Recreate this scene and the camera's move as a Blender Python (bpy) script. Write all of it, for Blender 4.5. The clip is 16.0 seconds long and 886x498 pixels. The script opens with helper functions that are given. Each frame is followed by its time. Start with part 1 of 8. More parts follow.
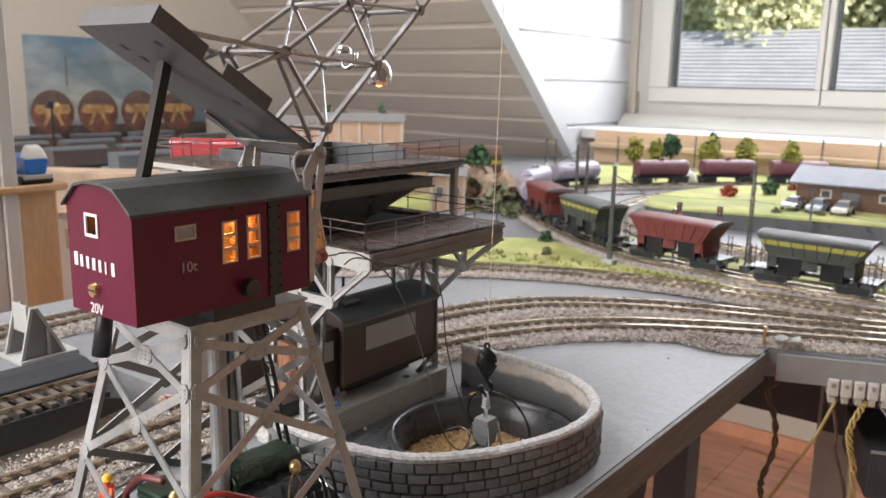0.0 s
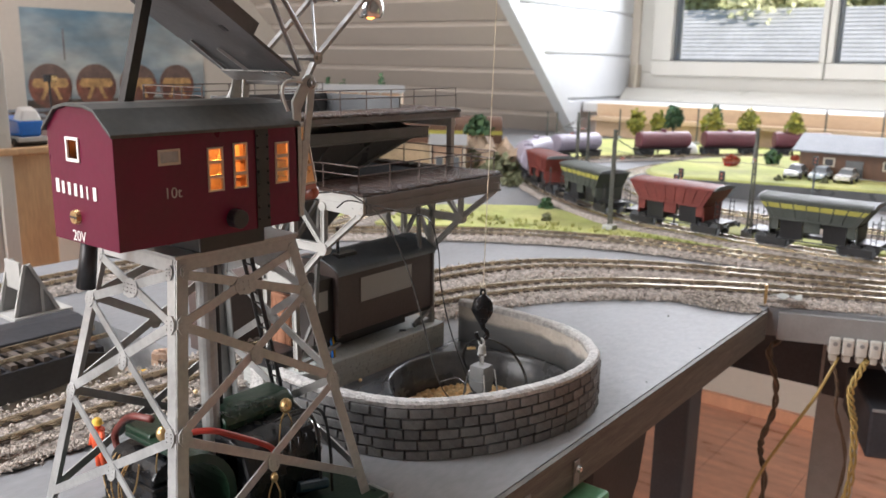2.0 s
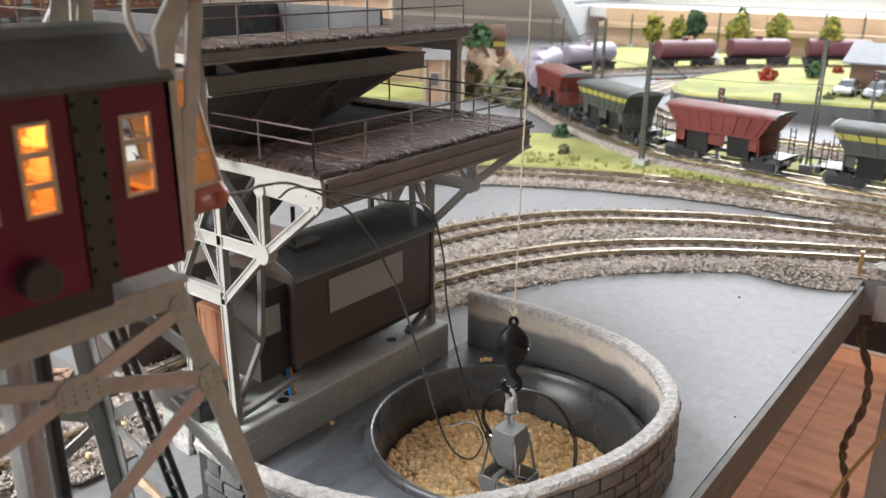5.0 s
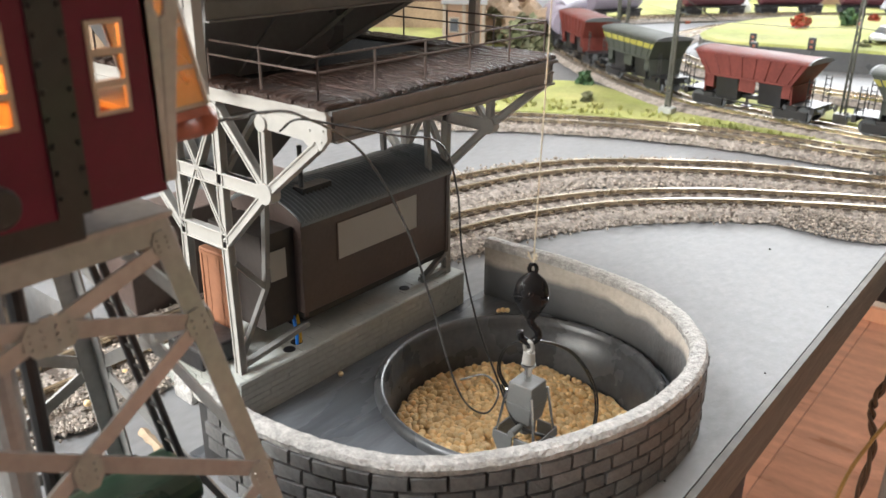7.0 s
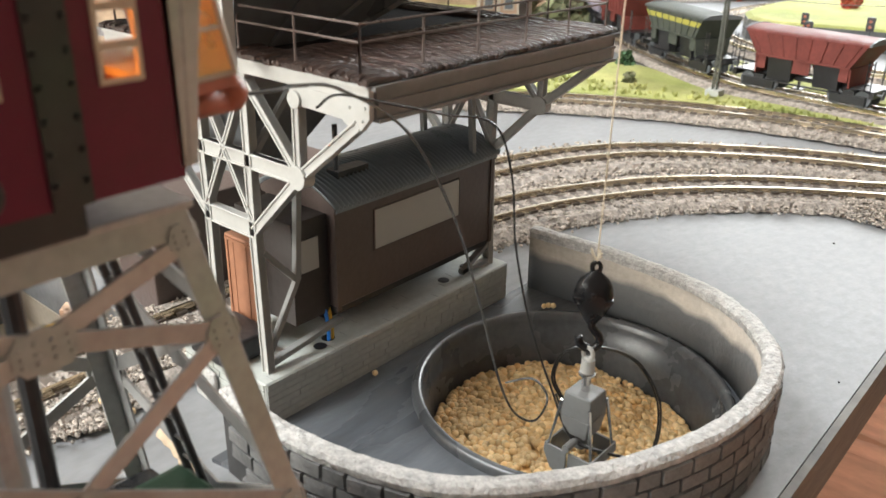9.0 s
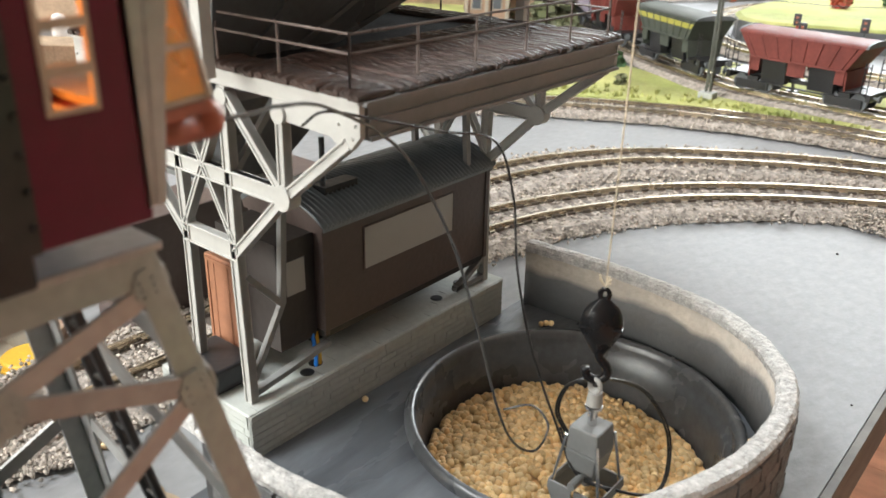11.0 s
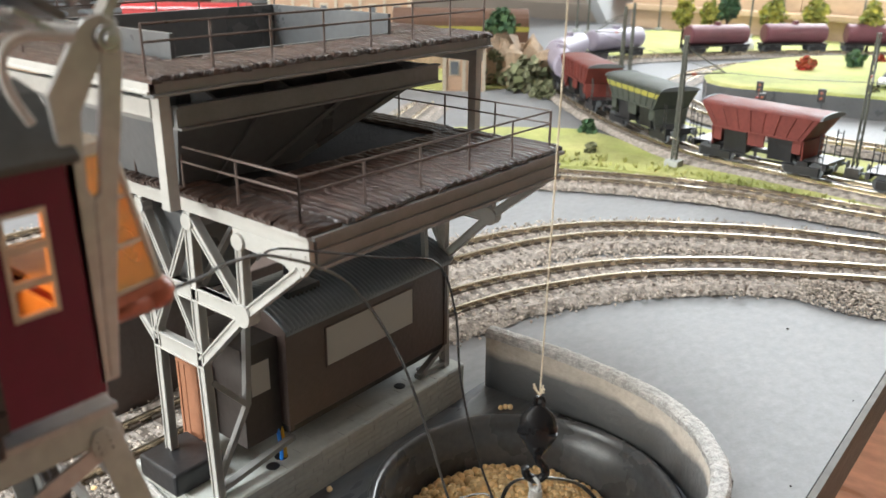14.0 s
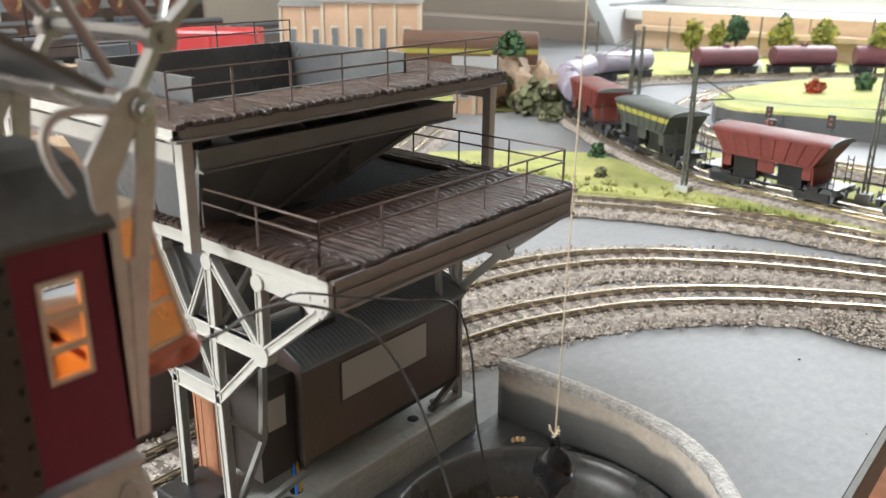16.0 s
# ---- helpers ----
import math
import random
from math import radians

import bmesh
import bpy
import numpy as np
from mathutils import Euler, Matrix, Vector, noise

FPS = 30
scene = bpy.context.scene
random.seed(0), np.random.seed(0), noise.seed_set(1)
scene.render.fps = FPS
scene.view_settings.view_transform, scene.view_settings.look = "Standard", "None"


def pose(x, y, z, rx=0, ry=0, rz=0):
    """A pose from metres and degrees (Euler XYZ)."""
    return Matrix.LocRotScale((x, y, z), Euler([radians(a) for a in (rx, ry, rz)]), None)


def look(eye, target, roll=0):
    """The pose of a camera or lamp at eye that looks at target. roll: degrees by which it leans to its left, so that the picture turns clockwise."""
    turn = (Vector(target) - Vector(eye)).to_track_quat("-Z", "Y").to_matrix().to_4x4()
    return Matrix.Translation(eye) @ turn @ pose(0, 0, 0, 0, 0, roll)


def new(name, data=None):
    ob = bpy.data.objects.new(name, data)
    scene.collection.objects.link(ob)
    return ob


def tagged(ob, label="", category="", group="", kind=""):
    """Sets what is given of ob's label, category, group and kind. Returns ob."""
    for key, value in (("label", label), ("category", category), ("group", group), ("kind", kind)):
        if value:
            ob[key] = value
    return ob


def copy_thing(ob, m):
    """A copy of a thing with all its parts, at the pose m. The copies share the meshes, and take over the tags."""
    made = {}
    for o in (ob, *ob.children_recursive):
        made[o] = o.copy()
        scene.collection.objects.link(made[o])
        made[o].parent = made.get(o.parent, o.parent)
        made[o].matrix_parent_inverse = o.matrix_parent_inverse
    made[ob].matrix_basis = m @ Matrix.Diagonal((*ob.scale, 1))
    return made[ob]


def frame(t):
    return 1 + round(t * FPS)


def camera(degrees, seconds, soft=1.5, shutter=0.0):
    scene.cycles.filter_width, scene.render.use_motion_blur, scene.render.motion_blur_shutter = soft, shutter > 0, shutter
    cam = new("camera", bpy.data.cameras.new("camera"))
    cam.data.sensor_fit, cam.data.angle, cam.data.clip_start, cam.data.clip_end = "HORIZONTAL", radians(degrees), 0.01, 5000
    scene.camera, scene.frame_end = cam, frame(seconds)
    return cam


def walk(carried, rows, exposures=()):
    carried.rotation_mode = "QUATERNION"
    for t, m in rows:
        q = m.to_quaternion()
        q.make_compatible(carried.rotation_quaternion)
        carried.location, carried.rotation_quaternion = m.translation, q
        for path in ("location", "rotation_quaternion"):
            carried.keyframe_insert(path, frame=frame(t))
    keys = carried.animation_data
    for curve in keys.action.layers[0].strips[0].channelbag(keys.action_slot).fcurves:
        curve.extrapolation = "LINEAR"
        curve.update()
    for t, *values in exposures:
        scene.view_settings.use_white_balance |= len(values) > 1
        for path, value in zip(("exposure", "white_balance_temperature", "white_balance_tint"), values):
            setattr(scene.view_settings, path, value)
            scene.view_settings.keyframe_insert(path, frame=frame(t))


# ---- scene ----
cam = camera(56.2, 16.0)
METRES, EYE, TILT, LEAN, TURN = 0.28, 0.1776, 0.0, 0.0, 37.6
ROWS = [
    (0.0, 0.0, 0.0, 0.0, 0.22, -11.46, -1.09),
    (0.5, 0.0054, 0.001, -0.0235, 0.29, -11.59, -1.07),
    (1.0, 0.0056, 0.0008, -0.0304, 0.36, -11.83, -1.07),
    (1.5, 0.0062, 0.0031, -0.04, 0.4, -12.2, -1.05),
    (2.0, 0.0123, 0.0109, -0.0617, 0.35, -12.71, -0.98),
    (2.5, 0.0082, 0.0472, -0.0792, 0.12, -13.36, -0.89),
    (3.0, 0.0125, 0.1148, -0.0374, -0.17, -14.32, -0.91),
    (3.5, 0.0097, 0.2121, -0.0256, -0.48, -15.46, -0.93),
    (4.0, 0.0025, 0.3349, -0.0557, -0.62, -16.72, -0.92),
    (6.5, -0.0024, 0.5573, -0.0833, 0.8, -21.63, -0.41),
    (7.0, 0.0006, 0.5481, -0.1027, 1.19, -22.2, -0.61),
    (7.5, -0.0124, 0.5872, -0.1379, 1.71, -22.69, -0.81),
    (8.0, -0.0252, 0.6145, -0.1528, 2.29, -23.23, -1.03),
    (8.5, -0.0265, 0.6154, -0.1511, 2.82, -23.49, -1.0),
    (9.0, -0.0246, 0.6284, -0.1245, 3.13, -23.55, -0.93),
    (11.5, -0.0377, 0.6858, -0.1247, 1.81, -23.53, -1.05),
    (12.0, -0.0326, 0.6756, -0.1089, 1.52, -23.07, -0.97),
    (12.5, -0.0161, 0.6652, -0.0872, 1.33, -22.47, -0.87),
    (13.0, -0.009, 0.6541, -0.0743, 1.22, -21.73, -0.71),
    (13.5, -0.0089, 0.6492, -0.0625, 1.2, -21.04, -0.6),
    (14.0, 0.0019, 0.6506, -0.0478, 1.26, -20.52, -0.57),
    (14.5, 0.0056, 0.6522, -0.0371, 1.37, -20.04, -0.47),
    (15.0, -0.0035, 0.6533, -0.0433, 1.59, -19.83, -0.5),
    (15.5, -0.0081, 0.6523, -0.0388, 1.74, -19.69, -0.58),
    (16.0, -0.0056, 0.6489, -0.0245, 1.82, -19.38, -0.52),
]
walk(cam, [(t, pose(0, 0, EYE, TILT, LEAN, TURN) @ pose(METRES * x, METRES * y, METRES * z, 90 + pitch, roll, yaw)) for t, x, y, z, yaw, pitch, roll in ROWS],
     exposures=[(0.0, 0.12, 6300, 13), (2.5, 0.18, 6250, 13), (4.0, 0.26, 6250, 11), (6.5, 0.49, 6400, 9), (8.5, 0.55, 6500, 7), (11.5, 0.53, 6400, 6), (16.0, 0.44, 6300, 6)])
cam.data.dof.use_dof, cam.data.dof.focus_distance, cam.data.dof.aperture_fstop = True, 0.29, 32.0

# ---- world and light ----
world = bpy.data.worlds.new("sky")
scene.world = world
world.use_nodes = True
_n = world.node_tree.nodes
_sky = _n.new("ShaderNodeTexSky")
_sky.sky_type, _sky.sun_disc = "NISHITA", False
_sky.sun_elevation, _sky.sun_rotation = radians(36), radians(98)
_n["Background"].inputs["Strength"].default_value = 0.13
world.node_tree.links.new(_sky.outputs[0], _n["Background"].inputs["Color"])


def area(name, eye, target, sx, sy, watts, color):
    lamp = bpy.data.lights.new(name, "AREA")
    lamp.shape, lamp.size, lamp.size_y, lamp.energy, lamp.color = "RECTANGLE", sx, sy, watts, color
    ob = new(name, lamp)
    ob.matrix_world = look(eye, target)
    return ob


area("window_light_north", (-0.50, 1.955, 0.66), (-0.50, 0.0, 0.40), 0.80, 0.76, 18, (0.97, 0.98, 1.0))
area("window_light_south", (-0.95, -1.92, 0.66), (-0.55, 0.0, 0.08), 1.10, 1.15, 58, (1.0, 0.96, 0.90))
# Assumed roof window out of view, added to brighten upward faces.
area("roof_window_light", (-0.95, -0.45, 1.64), (-0.60, 0.15, 0.0), 0.75, 0.70, 40, (0.97, 0.985, 1.0))
# Added fill for the floor under the board; no window is known there.
low = area("gable_window_light", (1.575, 1.15, -0.22), (-0.25, 1.72, -0.66), 0.60, 0.58, 8, (1.0, 0.97, 0.92))
low.data.spread = radians(80)
sun = new("sun", bpy.data.lights.new("sun", "SUN"))
sun.data.energy, sun.data.angle, sun.data.color = 5.0, radians(0.6), (1.0, 0.95, 0.86)
sun.matrix_world = look((8.0, 7.0, 6.0), (0, 8.2, 0))

# ---- helpers of this scene ----
ORIGIN = {}


def thing(name, at, label, category, group="", kind=""):
    ob = new(name)
    ob.empty_display_size = 0.01
    ob.location = at
    ORIGIN[ob.name] = Vector(at)
    return tagged(ob, label, category, group, kind)


def part(name, bm, material, parent=None, label="", smooth=False, bevel=0.0):
    me = bpy.data.meshes.new(name)
    o = ORIGIN[parent.name] if parent else Vector((0, 0, 0))
    if o.length > 0:
        bmesh.ops.translate(bm, verts=bm.verts, vec=-o)
    bmesh.ops.recalc_face_normals(bm, faces=bm.faces)
    if smooth:
        for f in bm.faces:
            f.smooth = True
    bm.to_mesh(me)
    bm.free()
    me.materials.append(material)
    ob = new(name, me)
    ORIGIN[ob.name] = o
    if parent:
        ob.parent = parent
    if label:
        ob["label"] = label
    if bevel:
        mod = ob.modifiers.new("bevel", "BEVEL")
        mod.width, mod.segments, mod.limit_method, mod.angle_limit = bevel, 2, "ANGLE", radians(40)
    return ob


def solo(name, bm, material, label, category, group="", kind="", smooth=False, bevel=0.0):
    return tagged(part(name, bm, material, None, "", smooth, bevel), label, category, group, kind)


def B():
    return bmesh.new()


def box(bm, x0, x1, y0, y1, z0, z1):
    v = [bm.verts.new((x, y, z)) for x in (x0, x1) for y in (y0, y1) for z in (z0, z1)]
    for f in ((0, 1, 3, 2), (4, 6, 7, 5), (0, 4, 5, 1), (2, 3, 7, 6), (0, 2, 6, 4), (1, 5, 7, 3)):
        bm.faces.new([v[i] for i in f])
    return bm


def hull(bm, pts_a, pts_b):
    """Closed prism between two polygons with the same number of corners."""
    a = [bm.verts.new(p) for p in pts_a]
    b = [bm.verts.new(p) for p in pts_b]
    n = len(a)
    bm.faces.new(a[::-1]), bm.faces.new(b)
    for i in range(n):
        bm.faces.new((a[i], a[(i + 1) % n], b[(i + 1) % n], b[i]))
    return bm


def prism(bm, pts, axis, lo, hi):
    """Polygon in the plane across the axis, drawn from lo to hi. pts in the order of the other two axes."""
    def at(p, v):
        q = list(p)
        q.insert("xyz".index(axis), v)
        return q
    return hull(bm, [at(p, lo) for p in pts], [at(p, hi) for p in pts])


def axes(p, q, up=(0, 0, 1)):
    d = (Vector(q) - Vector(p)).normalized()
    u = Vector(up)
    if abs(d.dot(u)) > 0.98:
        u = Vector((0, 1, 0))
    s = d.cross(u).normalized()
    return d, s, s.cross(d).normalized()


def beam(bm, p, q, w, h, up=(0, 0, 1)):
    d, s, u = axes(p, q, up)
    p, q = Vector(p), Vector(q)
    c = [s * (w / 2) + u * (h / 2), -s * (w / 2) + u * (h / 2), -s * (w / 2) - u * (h / 2), s * (w / 2) - u * (h / 2)]
    return hull(bm, [p + e for e in c], [q + e for e in c])


def rod(bm, p, q, r, r2=None, seg=8):
    d, s, u = axes(p, q)
    p, q = Vector(p), Vector(q)
    r2 = r if r2 is None else r2
    ring = [(math.cos(a), math.sin(a)) for a in (2 * math.pi * i / seg for i in range(seg))]
    return hull(bm, [p + s * (c * r) + u * (e * r) for c, e in ring], [q + s * (c * r2) + u * (e * r2) for c, e in ring])


def spline(pts, n=6):
    """Points of a smooth line through pts (Catmull-Rom)."""
    p = [Vector(a) for a in pts]
    p = [p[0] * 2 - p[1]] + p + [p[-1] * 2 - p[-2]]
    out = []
    for i in range(1, len(p) - 2):
        for k in range(n):
            t = k / n
            a, b, c, d = p[i - 1:i + 3]
            out.append(0.5 * ((2 * b) + (c - a) * t + (2 * a - 5 * b + 4 * c - d) * t * t + (3 * b - a - 3 * c + d) * t ** 3))
    out.append(p[-2])
    return out


def tube(bm, pts, r, seg=6):
    pts = [Vector(p) for p in pts]
    rings, s = [], None
    for i, p in enumerate(pts):
        d = (pts[min(i + 1, len(pts) - 1)] - pts[max(i - 1, 0)]).normalized()
        if s is None:
            s = d.orthogonal().normalized()
        s = (s - d * s.dot(d)).normalized()
        u = d.cross(s)
        rings.append([bm.verts.new(p + (s * math.cos(2 * math.pi * k / seg) + u * math.sin(2 * math.pi * k / seg)) * r) for k in range(seg)])
    for a, b in zip(rings, rings[1:]):
        for k in range(seg):
            bm.faces.new((a[k], a[(k + 1) % seg], b[(k + 1) % seg], b[k]))
    bm.faces.new(rings[0][::-1]), bm.faces.new(rings[-1])
    return bm


def ball(bm, c, r, rz=None, seg=12, rings=8):
    rz = rz or r
    m = Matrix.Translation(c) @ Matrix.Diagonal((r, r, rz, 1))
    bmesh.ops.create_uvsphere(bm, u_segments=seg, v_segments=rings, radius=1, matrix=m)
    return bm


def lathe(bm, c, profile, seg=32, a0=0.0, a1=2 * math.pi):
    """Turns a profile of (radius, z) round the vertical through c."""
    full = abs(a1 - a0 - 2 * math.pi) < 1e-6
    n = seg if full else seg + 1
    rows = []
    for r, z in profile:
        rows.append([bm.verts.new((c[0] + r * math.cos(a0 + (a1 - a0) * k / seg), c[1] + r * math.sin(a0 + (a1 - a0) * k / seg), c[2] + z)) for k in range(n)])
    for a, b in zip(rows, rows[1:]):
        for k in range(n if full else n - 1):
            bm.faces.new((a[k], a[(k + 1) % n], b[(k + 1) % n], b[k]))
    return bm


def mesh_of(name, verts, faces, material):
    me = bpy.data.meshes.new(name)
    me.from_pydata(verts, [], faces)
    me.materials.append(material)
    return me


ICO = [(0, 0, 1), (0.9, 0, 0.3), (0.2, 0.85, 0.35), (-0.75, 0.5, 0.3), (-0.7, -0.55, 0.35), (0.3, -0.85, 0.3), (0, 0, -0.8)]
ICO_F = [(0, 1, 2), (0, 2, 3), (0, 3, 4), (0, 4, 5), (0, 5, 1), (6, 2, 1), (6, 3, 2), (6, 4, 3), (6, 5, 4), (6, 1, 5)]


def pebbles(name, places, material, parent=None, label="", seed=1):
    """Small rough stones at (x, y, z, r), joined into one mesh."""
    rng = random.Random(seed)
    vs, fs = [], []
    for x, y, z, r in places:
        a, k = rng.uniform(0, 6.28), len(vs)
        c, s = math.cos(a), math.sin(a)
        e = [rng.uniform(0.7, 1.3) for _ in range(3)]
        for px, py, pz in ICO:
            j = rng.uniform(0.85, 1.15) * r
            vs.append((x + (px * c - py * s) * j * e[0], y + (px * s + py * c) * j * e[1], z + pz * j * e[2]))
        fs.extend(tuple(i + k for i in f) for f in ICO_F)
    ob = new(name, mesh_of(name, vs, fs, material))
    if parent:
        o = ORIGIN[parent.name]
        ob.data.transform(Matrix.Translation(-o))
        ob.parent = parent
    if label:
        ob["label"] = label
    ob["kind"] = "stuff"
    return ob


def writing(name, text, size, m, material, parent, label=""):
    cu = bpy.data.curves.new(name, "FONT")
    cu.body, cu.size, cu.extrude, cu.align_x, cu.align_y = text, size, 0.00008, "CENTER", "CENTER"
    tmp = bpy.data.objects.new(name, cu)
    scene.collection.objects.link(tmp)
    me = bpy.data.meshes.new_from_object(tmp.evaluated_get(bpy.context.evaluated_depsgraph_get()))
    bpy.data.objects.remove(tmp)
    me.transform(Matrix.Translation(-ORIGIN[parent.name]) @ m)
    me.materials.clear()
    me.materials.append(material)
    ob = new(name, me)
    ob.parent = parent
    if label:
        ob["label"] = label
    return ob


# ---- materials ----
def mat(name, color, rough=0.5, metal=0.0, vary=0.12, scale=40.0, bump=0.15, fine=400.0, bump_scale=None, spec=0.5, island=0.0, per_object=0.0, tint=None, coat=0.0, transmission=0.0, rough_vary=0.1, stretch=None):
    """Paint, plastic, metal or wood: two scales of noise in colour and gloss, fine relief."""
    m = bpy.data.materials.new(name)
    m.use_nodes = True
    nt = m.node_tree
    nd, ln = nt.nodes, nt.links
    b = nd["Principled BSDF"]
    b.inputs["Metallic"].default_value = metal
    b.inputs["Specular IOR Level"].default_value = spec
    b.inputs["Coat Weight"].default_value = coat
    b.inputs["Coat Roughness"].default_value = 0.15
    b.inputs["Transmission Weight"].default_value = transmission
    tc = nd.new("ShaderNodeTexCoord")
    src = tc.outputs["Object"]
    if stretch:
        mp = nd.new("ShaderNodeMapping")
        mp.inputs["Scale"].default_value = stretch
        ln.new(src, mp.inputs[0])
        src = mp.outputs[0]

    def tex(s, detail=4.0):
        t = nd.new("ShaderNodeTexNoise")
        t.inputs["Scale"].default_value, t.inputs["Detail"].default_value = s, detail
        ln.new(src, t.inputs["Vector"])
        return t.outputs["Fac"]

    def ramp(fac, lo, hi):
        r = nd.new("ShaderNodeMapRange")
        r.inputs["From Min"].default_value, r.inputs["From Max"].default_value = 0.3, 0.7
        r.inputs["To Min"].default_value, r.inputs["To Max"].default_value = lo, hi
        ln.new(fac, r.inputs["Value"])
        return r.outputs[0]

    def mul(a, c):
        x = nd.new("ShaderNodeMath")
        x.operation = "MULTIPLY"
        ln.new(a, x.inputs[0]), ln.new(c, x.inputs[1])
        return x.outputs[0]

    large, small = tex(scale), tex(fine, 6.0)
    value = mul(ramp(large, 1 - vary, 1 + vary), ramp(small, 1 - vary * 0.6, 1 + vary * 0.6))
    if island or per_object:
        if island:
            r = nd.new("ShaderNodeNewGeometry").outputs["Random Per Island"]
        else:
            r = nd.new("ShaderNodeObjectInfo").outputs["Random"]
        k = nd.new("ShaderNodeMapRange")
        w = island or per_object
        k.inputs["To Min"].default_value, k.inputs["To Max"].default_value = 1 - w, 1 + w
        ln.new(r, k.inputs["Value"])
        value = mul(value, k.outputs[0])
    base = nd.new("ShaderNodeRGB")
    base.outputs[0].default_value = (*color, 1)
    source = base.outputs[0]
    if tint:
        mx = nd.new("ShaderNodeMix")
        mx.data_type = "RGBA"
        mx.inputs[6].default_value, mx.inputs[7].default_value = (*color, 1), (*tint, 1)
        if island or per_object:
            h = nd.new("ShaderNodeMath")
            h.operation = "FRACT"
            g = nd.new("ShaderNodeMath")
            g.operation = "MULTIPLY"
            g.inputs[1].default_value = 7.3
            ln.new(r, g.inputs[0]), ln.new(g.outputs[0], h.inputs[0])
            ln.new(h.outputs[0], mx.inputs[0])
        else:
            ln.new(ramp(tex(scale * 0.6, 5.0), 0, 1), mx.inputs[0])
        source = mx.outputs[2]
    sc = nd.new("ShaderNodeVectorMath")
    sc.operation = "SCALE"
    ln.new(source, sc.inputs[0]), ln.new(value, sc.inputs["Scale"])
    ln.new(sc.outputs[0], b.inputs["Base Color"])
    ln.new(ramp(large, max(rough - rough_vary, 0.02), min(rough + rough_vary, 1)), b.inputs["Roughness"])
    if bump:
        bp = nd.new("ShaderNodeBump")
        bp.inputs["Strength"].default_value, bp.inputs["Distance"].default_value = bump, 0.001
        ln.new(tex(bump_scale, 5.0) if bump_scale else small, bp.inputs["Height"])
        ln.new(bp.outputs[0], b.inputs["Normal"])
    return m


def glow(name, color, strength):
    m = bpy.data.materials.new(name)
    m.use_nodes = True
    b = m.node_tree.nodes["Principled BSDF"]
    b.inputs["Base Color"].default_value = (*color, 1)
    b.inputs["Emission Color"].default_value = (*color, 1)
    b.inputs["Emission Strength"].default_value = strength
    return m


def glass(name, color=(1, 1, 1), rough=0.0):
    m = bpy.data.materials.new(name)
    m.use_nodes = True
    b = m.node_tree.nodes["Principled BSDF"]
    b.inputs["Base Color"].default_value = (*color, 1)
    b.inputs["Roughness"].default_value = rough
    b.inputs["Transmission Weight"].default_value = 1.0
    b.inputs["IOR"].default_value = 1.06
    return m


BOARD = mat("grey_board_paint", (0.208, 0.212, 0.220), 0.56, vary=0.13, scale=22, fine=300, bump=0.40, bump_scale=260, rough_vary=0.05, spec=0.34, stretch=(1, 0.45, 1))
PLY = mat("plywood_edge", (0.118, 0.112, 0.100), 0.65, vary=0.40, scale=22, fine=120, bump=0.5, stretch=(1, 1, 14))
RAIL = mat("rail_brass", (0.52, 0.45, 0.34), 0.24, metal=0.95, vary=0.15, scale=50)
SLEEPER = mat("sleeper_brown", (0.105, 0.086, 0.072), 0.5, vary=0.3, scale=200, fine=900)
GRAVEL = mat("ballast_stone", (0.27, 0.235, 0.205), 0.85, island=0.5, tint=(0.42, 0.37, 0.32), bump=0.2, fine=900)
BEDDING = mat("ballast_bed", (0.30, 0.265, 0.235), 0.9, vary=0.45, scale=300, fine=900, bump=1.0, bump_scale=700)
STEEL = mat("pressed_silver_metal", (0.37, 0.372, 0.368), 0.40, metal=0.50, vary=0.14, scale=60, fine=500, bump=0.10)
GREYPL = mat("light_grey_plastic", (0.37, 0.365, 0.345), 0.45, vary=0.07, scale=80, fine=600, bump=0.08)
MIDGREY = mat("mid_grey_plastic", (0.20, 0.20, 0.197), 0.42, vary=0.08, scale=80, fine=600, bump=0.08)
DARKGREY = mat("dark_grey_plastic", (0.094, 0.098, 0.102), 0.34, vary=0.14, scale=60, fine=500, bump=0.08)
RED = mat("cab_red_paint", (0.104, 0.0023, 0.025), 0.36, vary=0.10, scale=50, fine=500, bump=0.04, spec=0.35)
ROOFGREY = mat("cab_roof_dark", (0.050, 0.052, 0.050), 0.5, vary=0.25, scale=40, fine=400, bump=0.15)
BLACK = mat("black_plastic", (0.018, 0.018, 0.020), 0.38, vary=0.2, scale=60)
WHITE = mat("white_print", (0.78, 0.77, 0.74), 0.5, vary=0.06)
WORNW = mat("worn_white_print", (0.34, 0.30, 0.29), 0.6, vary=0.3, scale=300)
CREAM = mat("window_frame_cream", (0.43, 0.38, 0.30), 0.45, vary=0.1, scale=300)
PLANK = mat("dark_brown_planks", (0.044, 0.027, 0.022), 0.22, vary=0.30, scale=140, fine=900, bump=0.9, bump_scale=1100, per_object=0.30, rough_vary=0.10, spec=0.42, stretch=(0.16, 1, 1))
PORCH = mat("porch_dark_brown", (0.034, 0.028, 0.026), 0.5, vary=0.15, scale=60)
HUT = mat("hut_dark_brown", (0.082, 0.060, 0.054), 0.40, vary=0.12, scale=60, fine=500)
DOORB = mat("door_orange_brown", (0.26, 0.115, 0.062), 0.5, vary=0.12, scale=100)
CORR = mat("corrugated_blue_grey", (0.195, 0.222, 0.240), 0.34, vary=0.12, scale=60, bump=0.05)
FROST = mat("frosted_pane", (0.37, 0.365, 0.35), 0.32, vary=0.02, scale=20, bump=0.02, rough_vary=0.01)
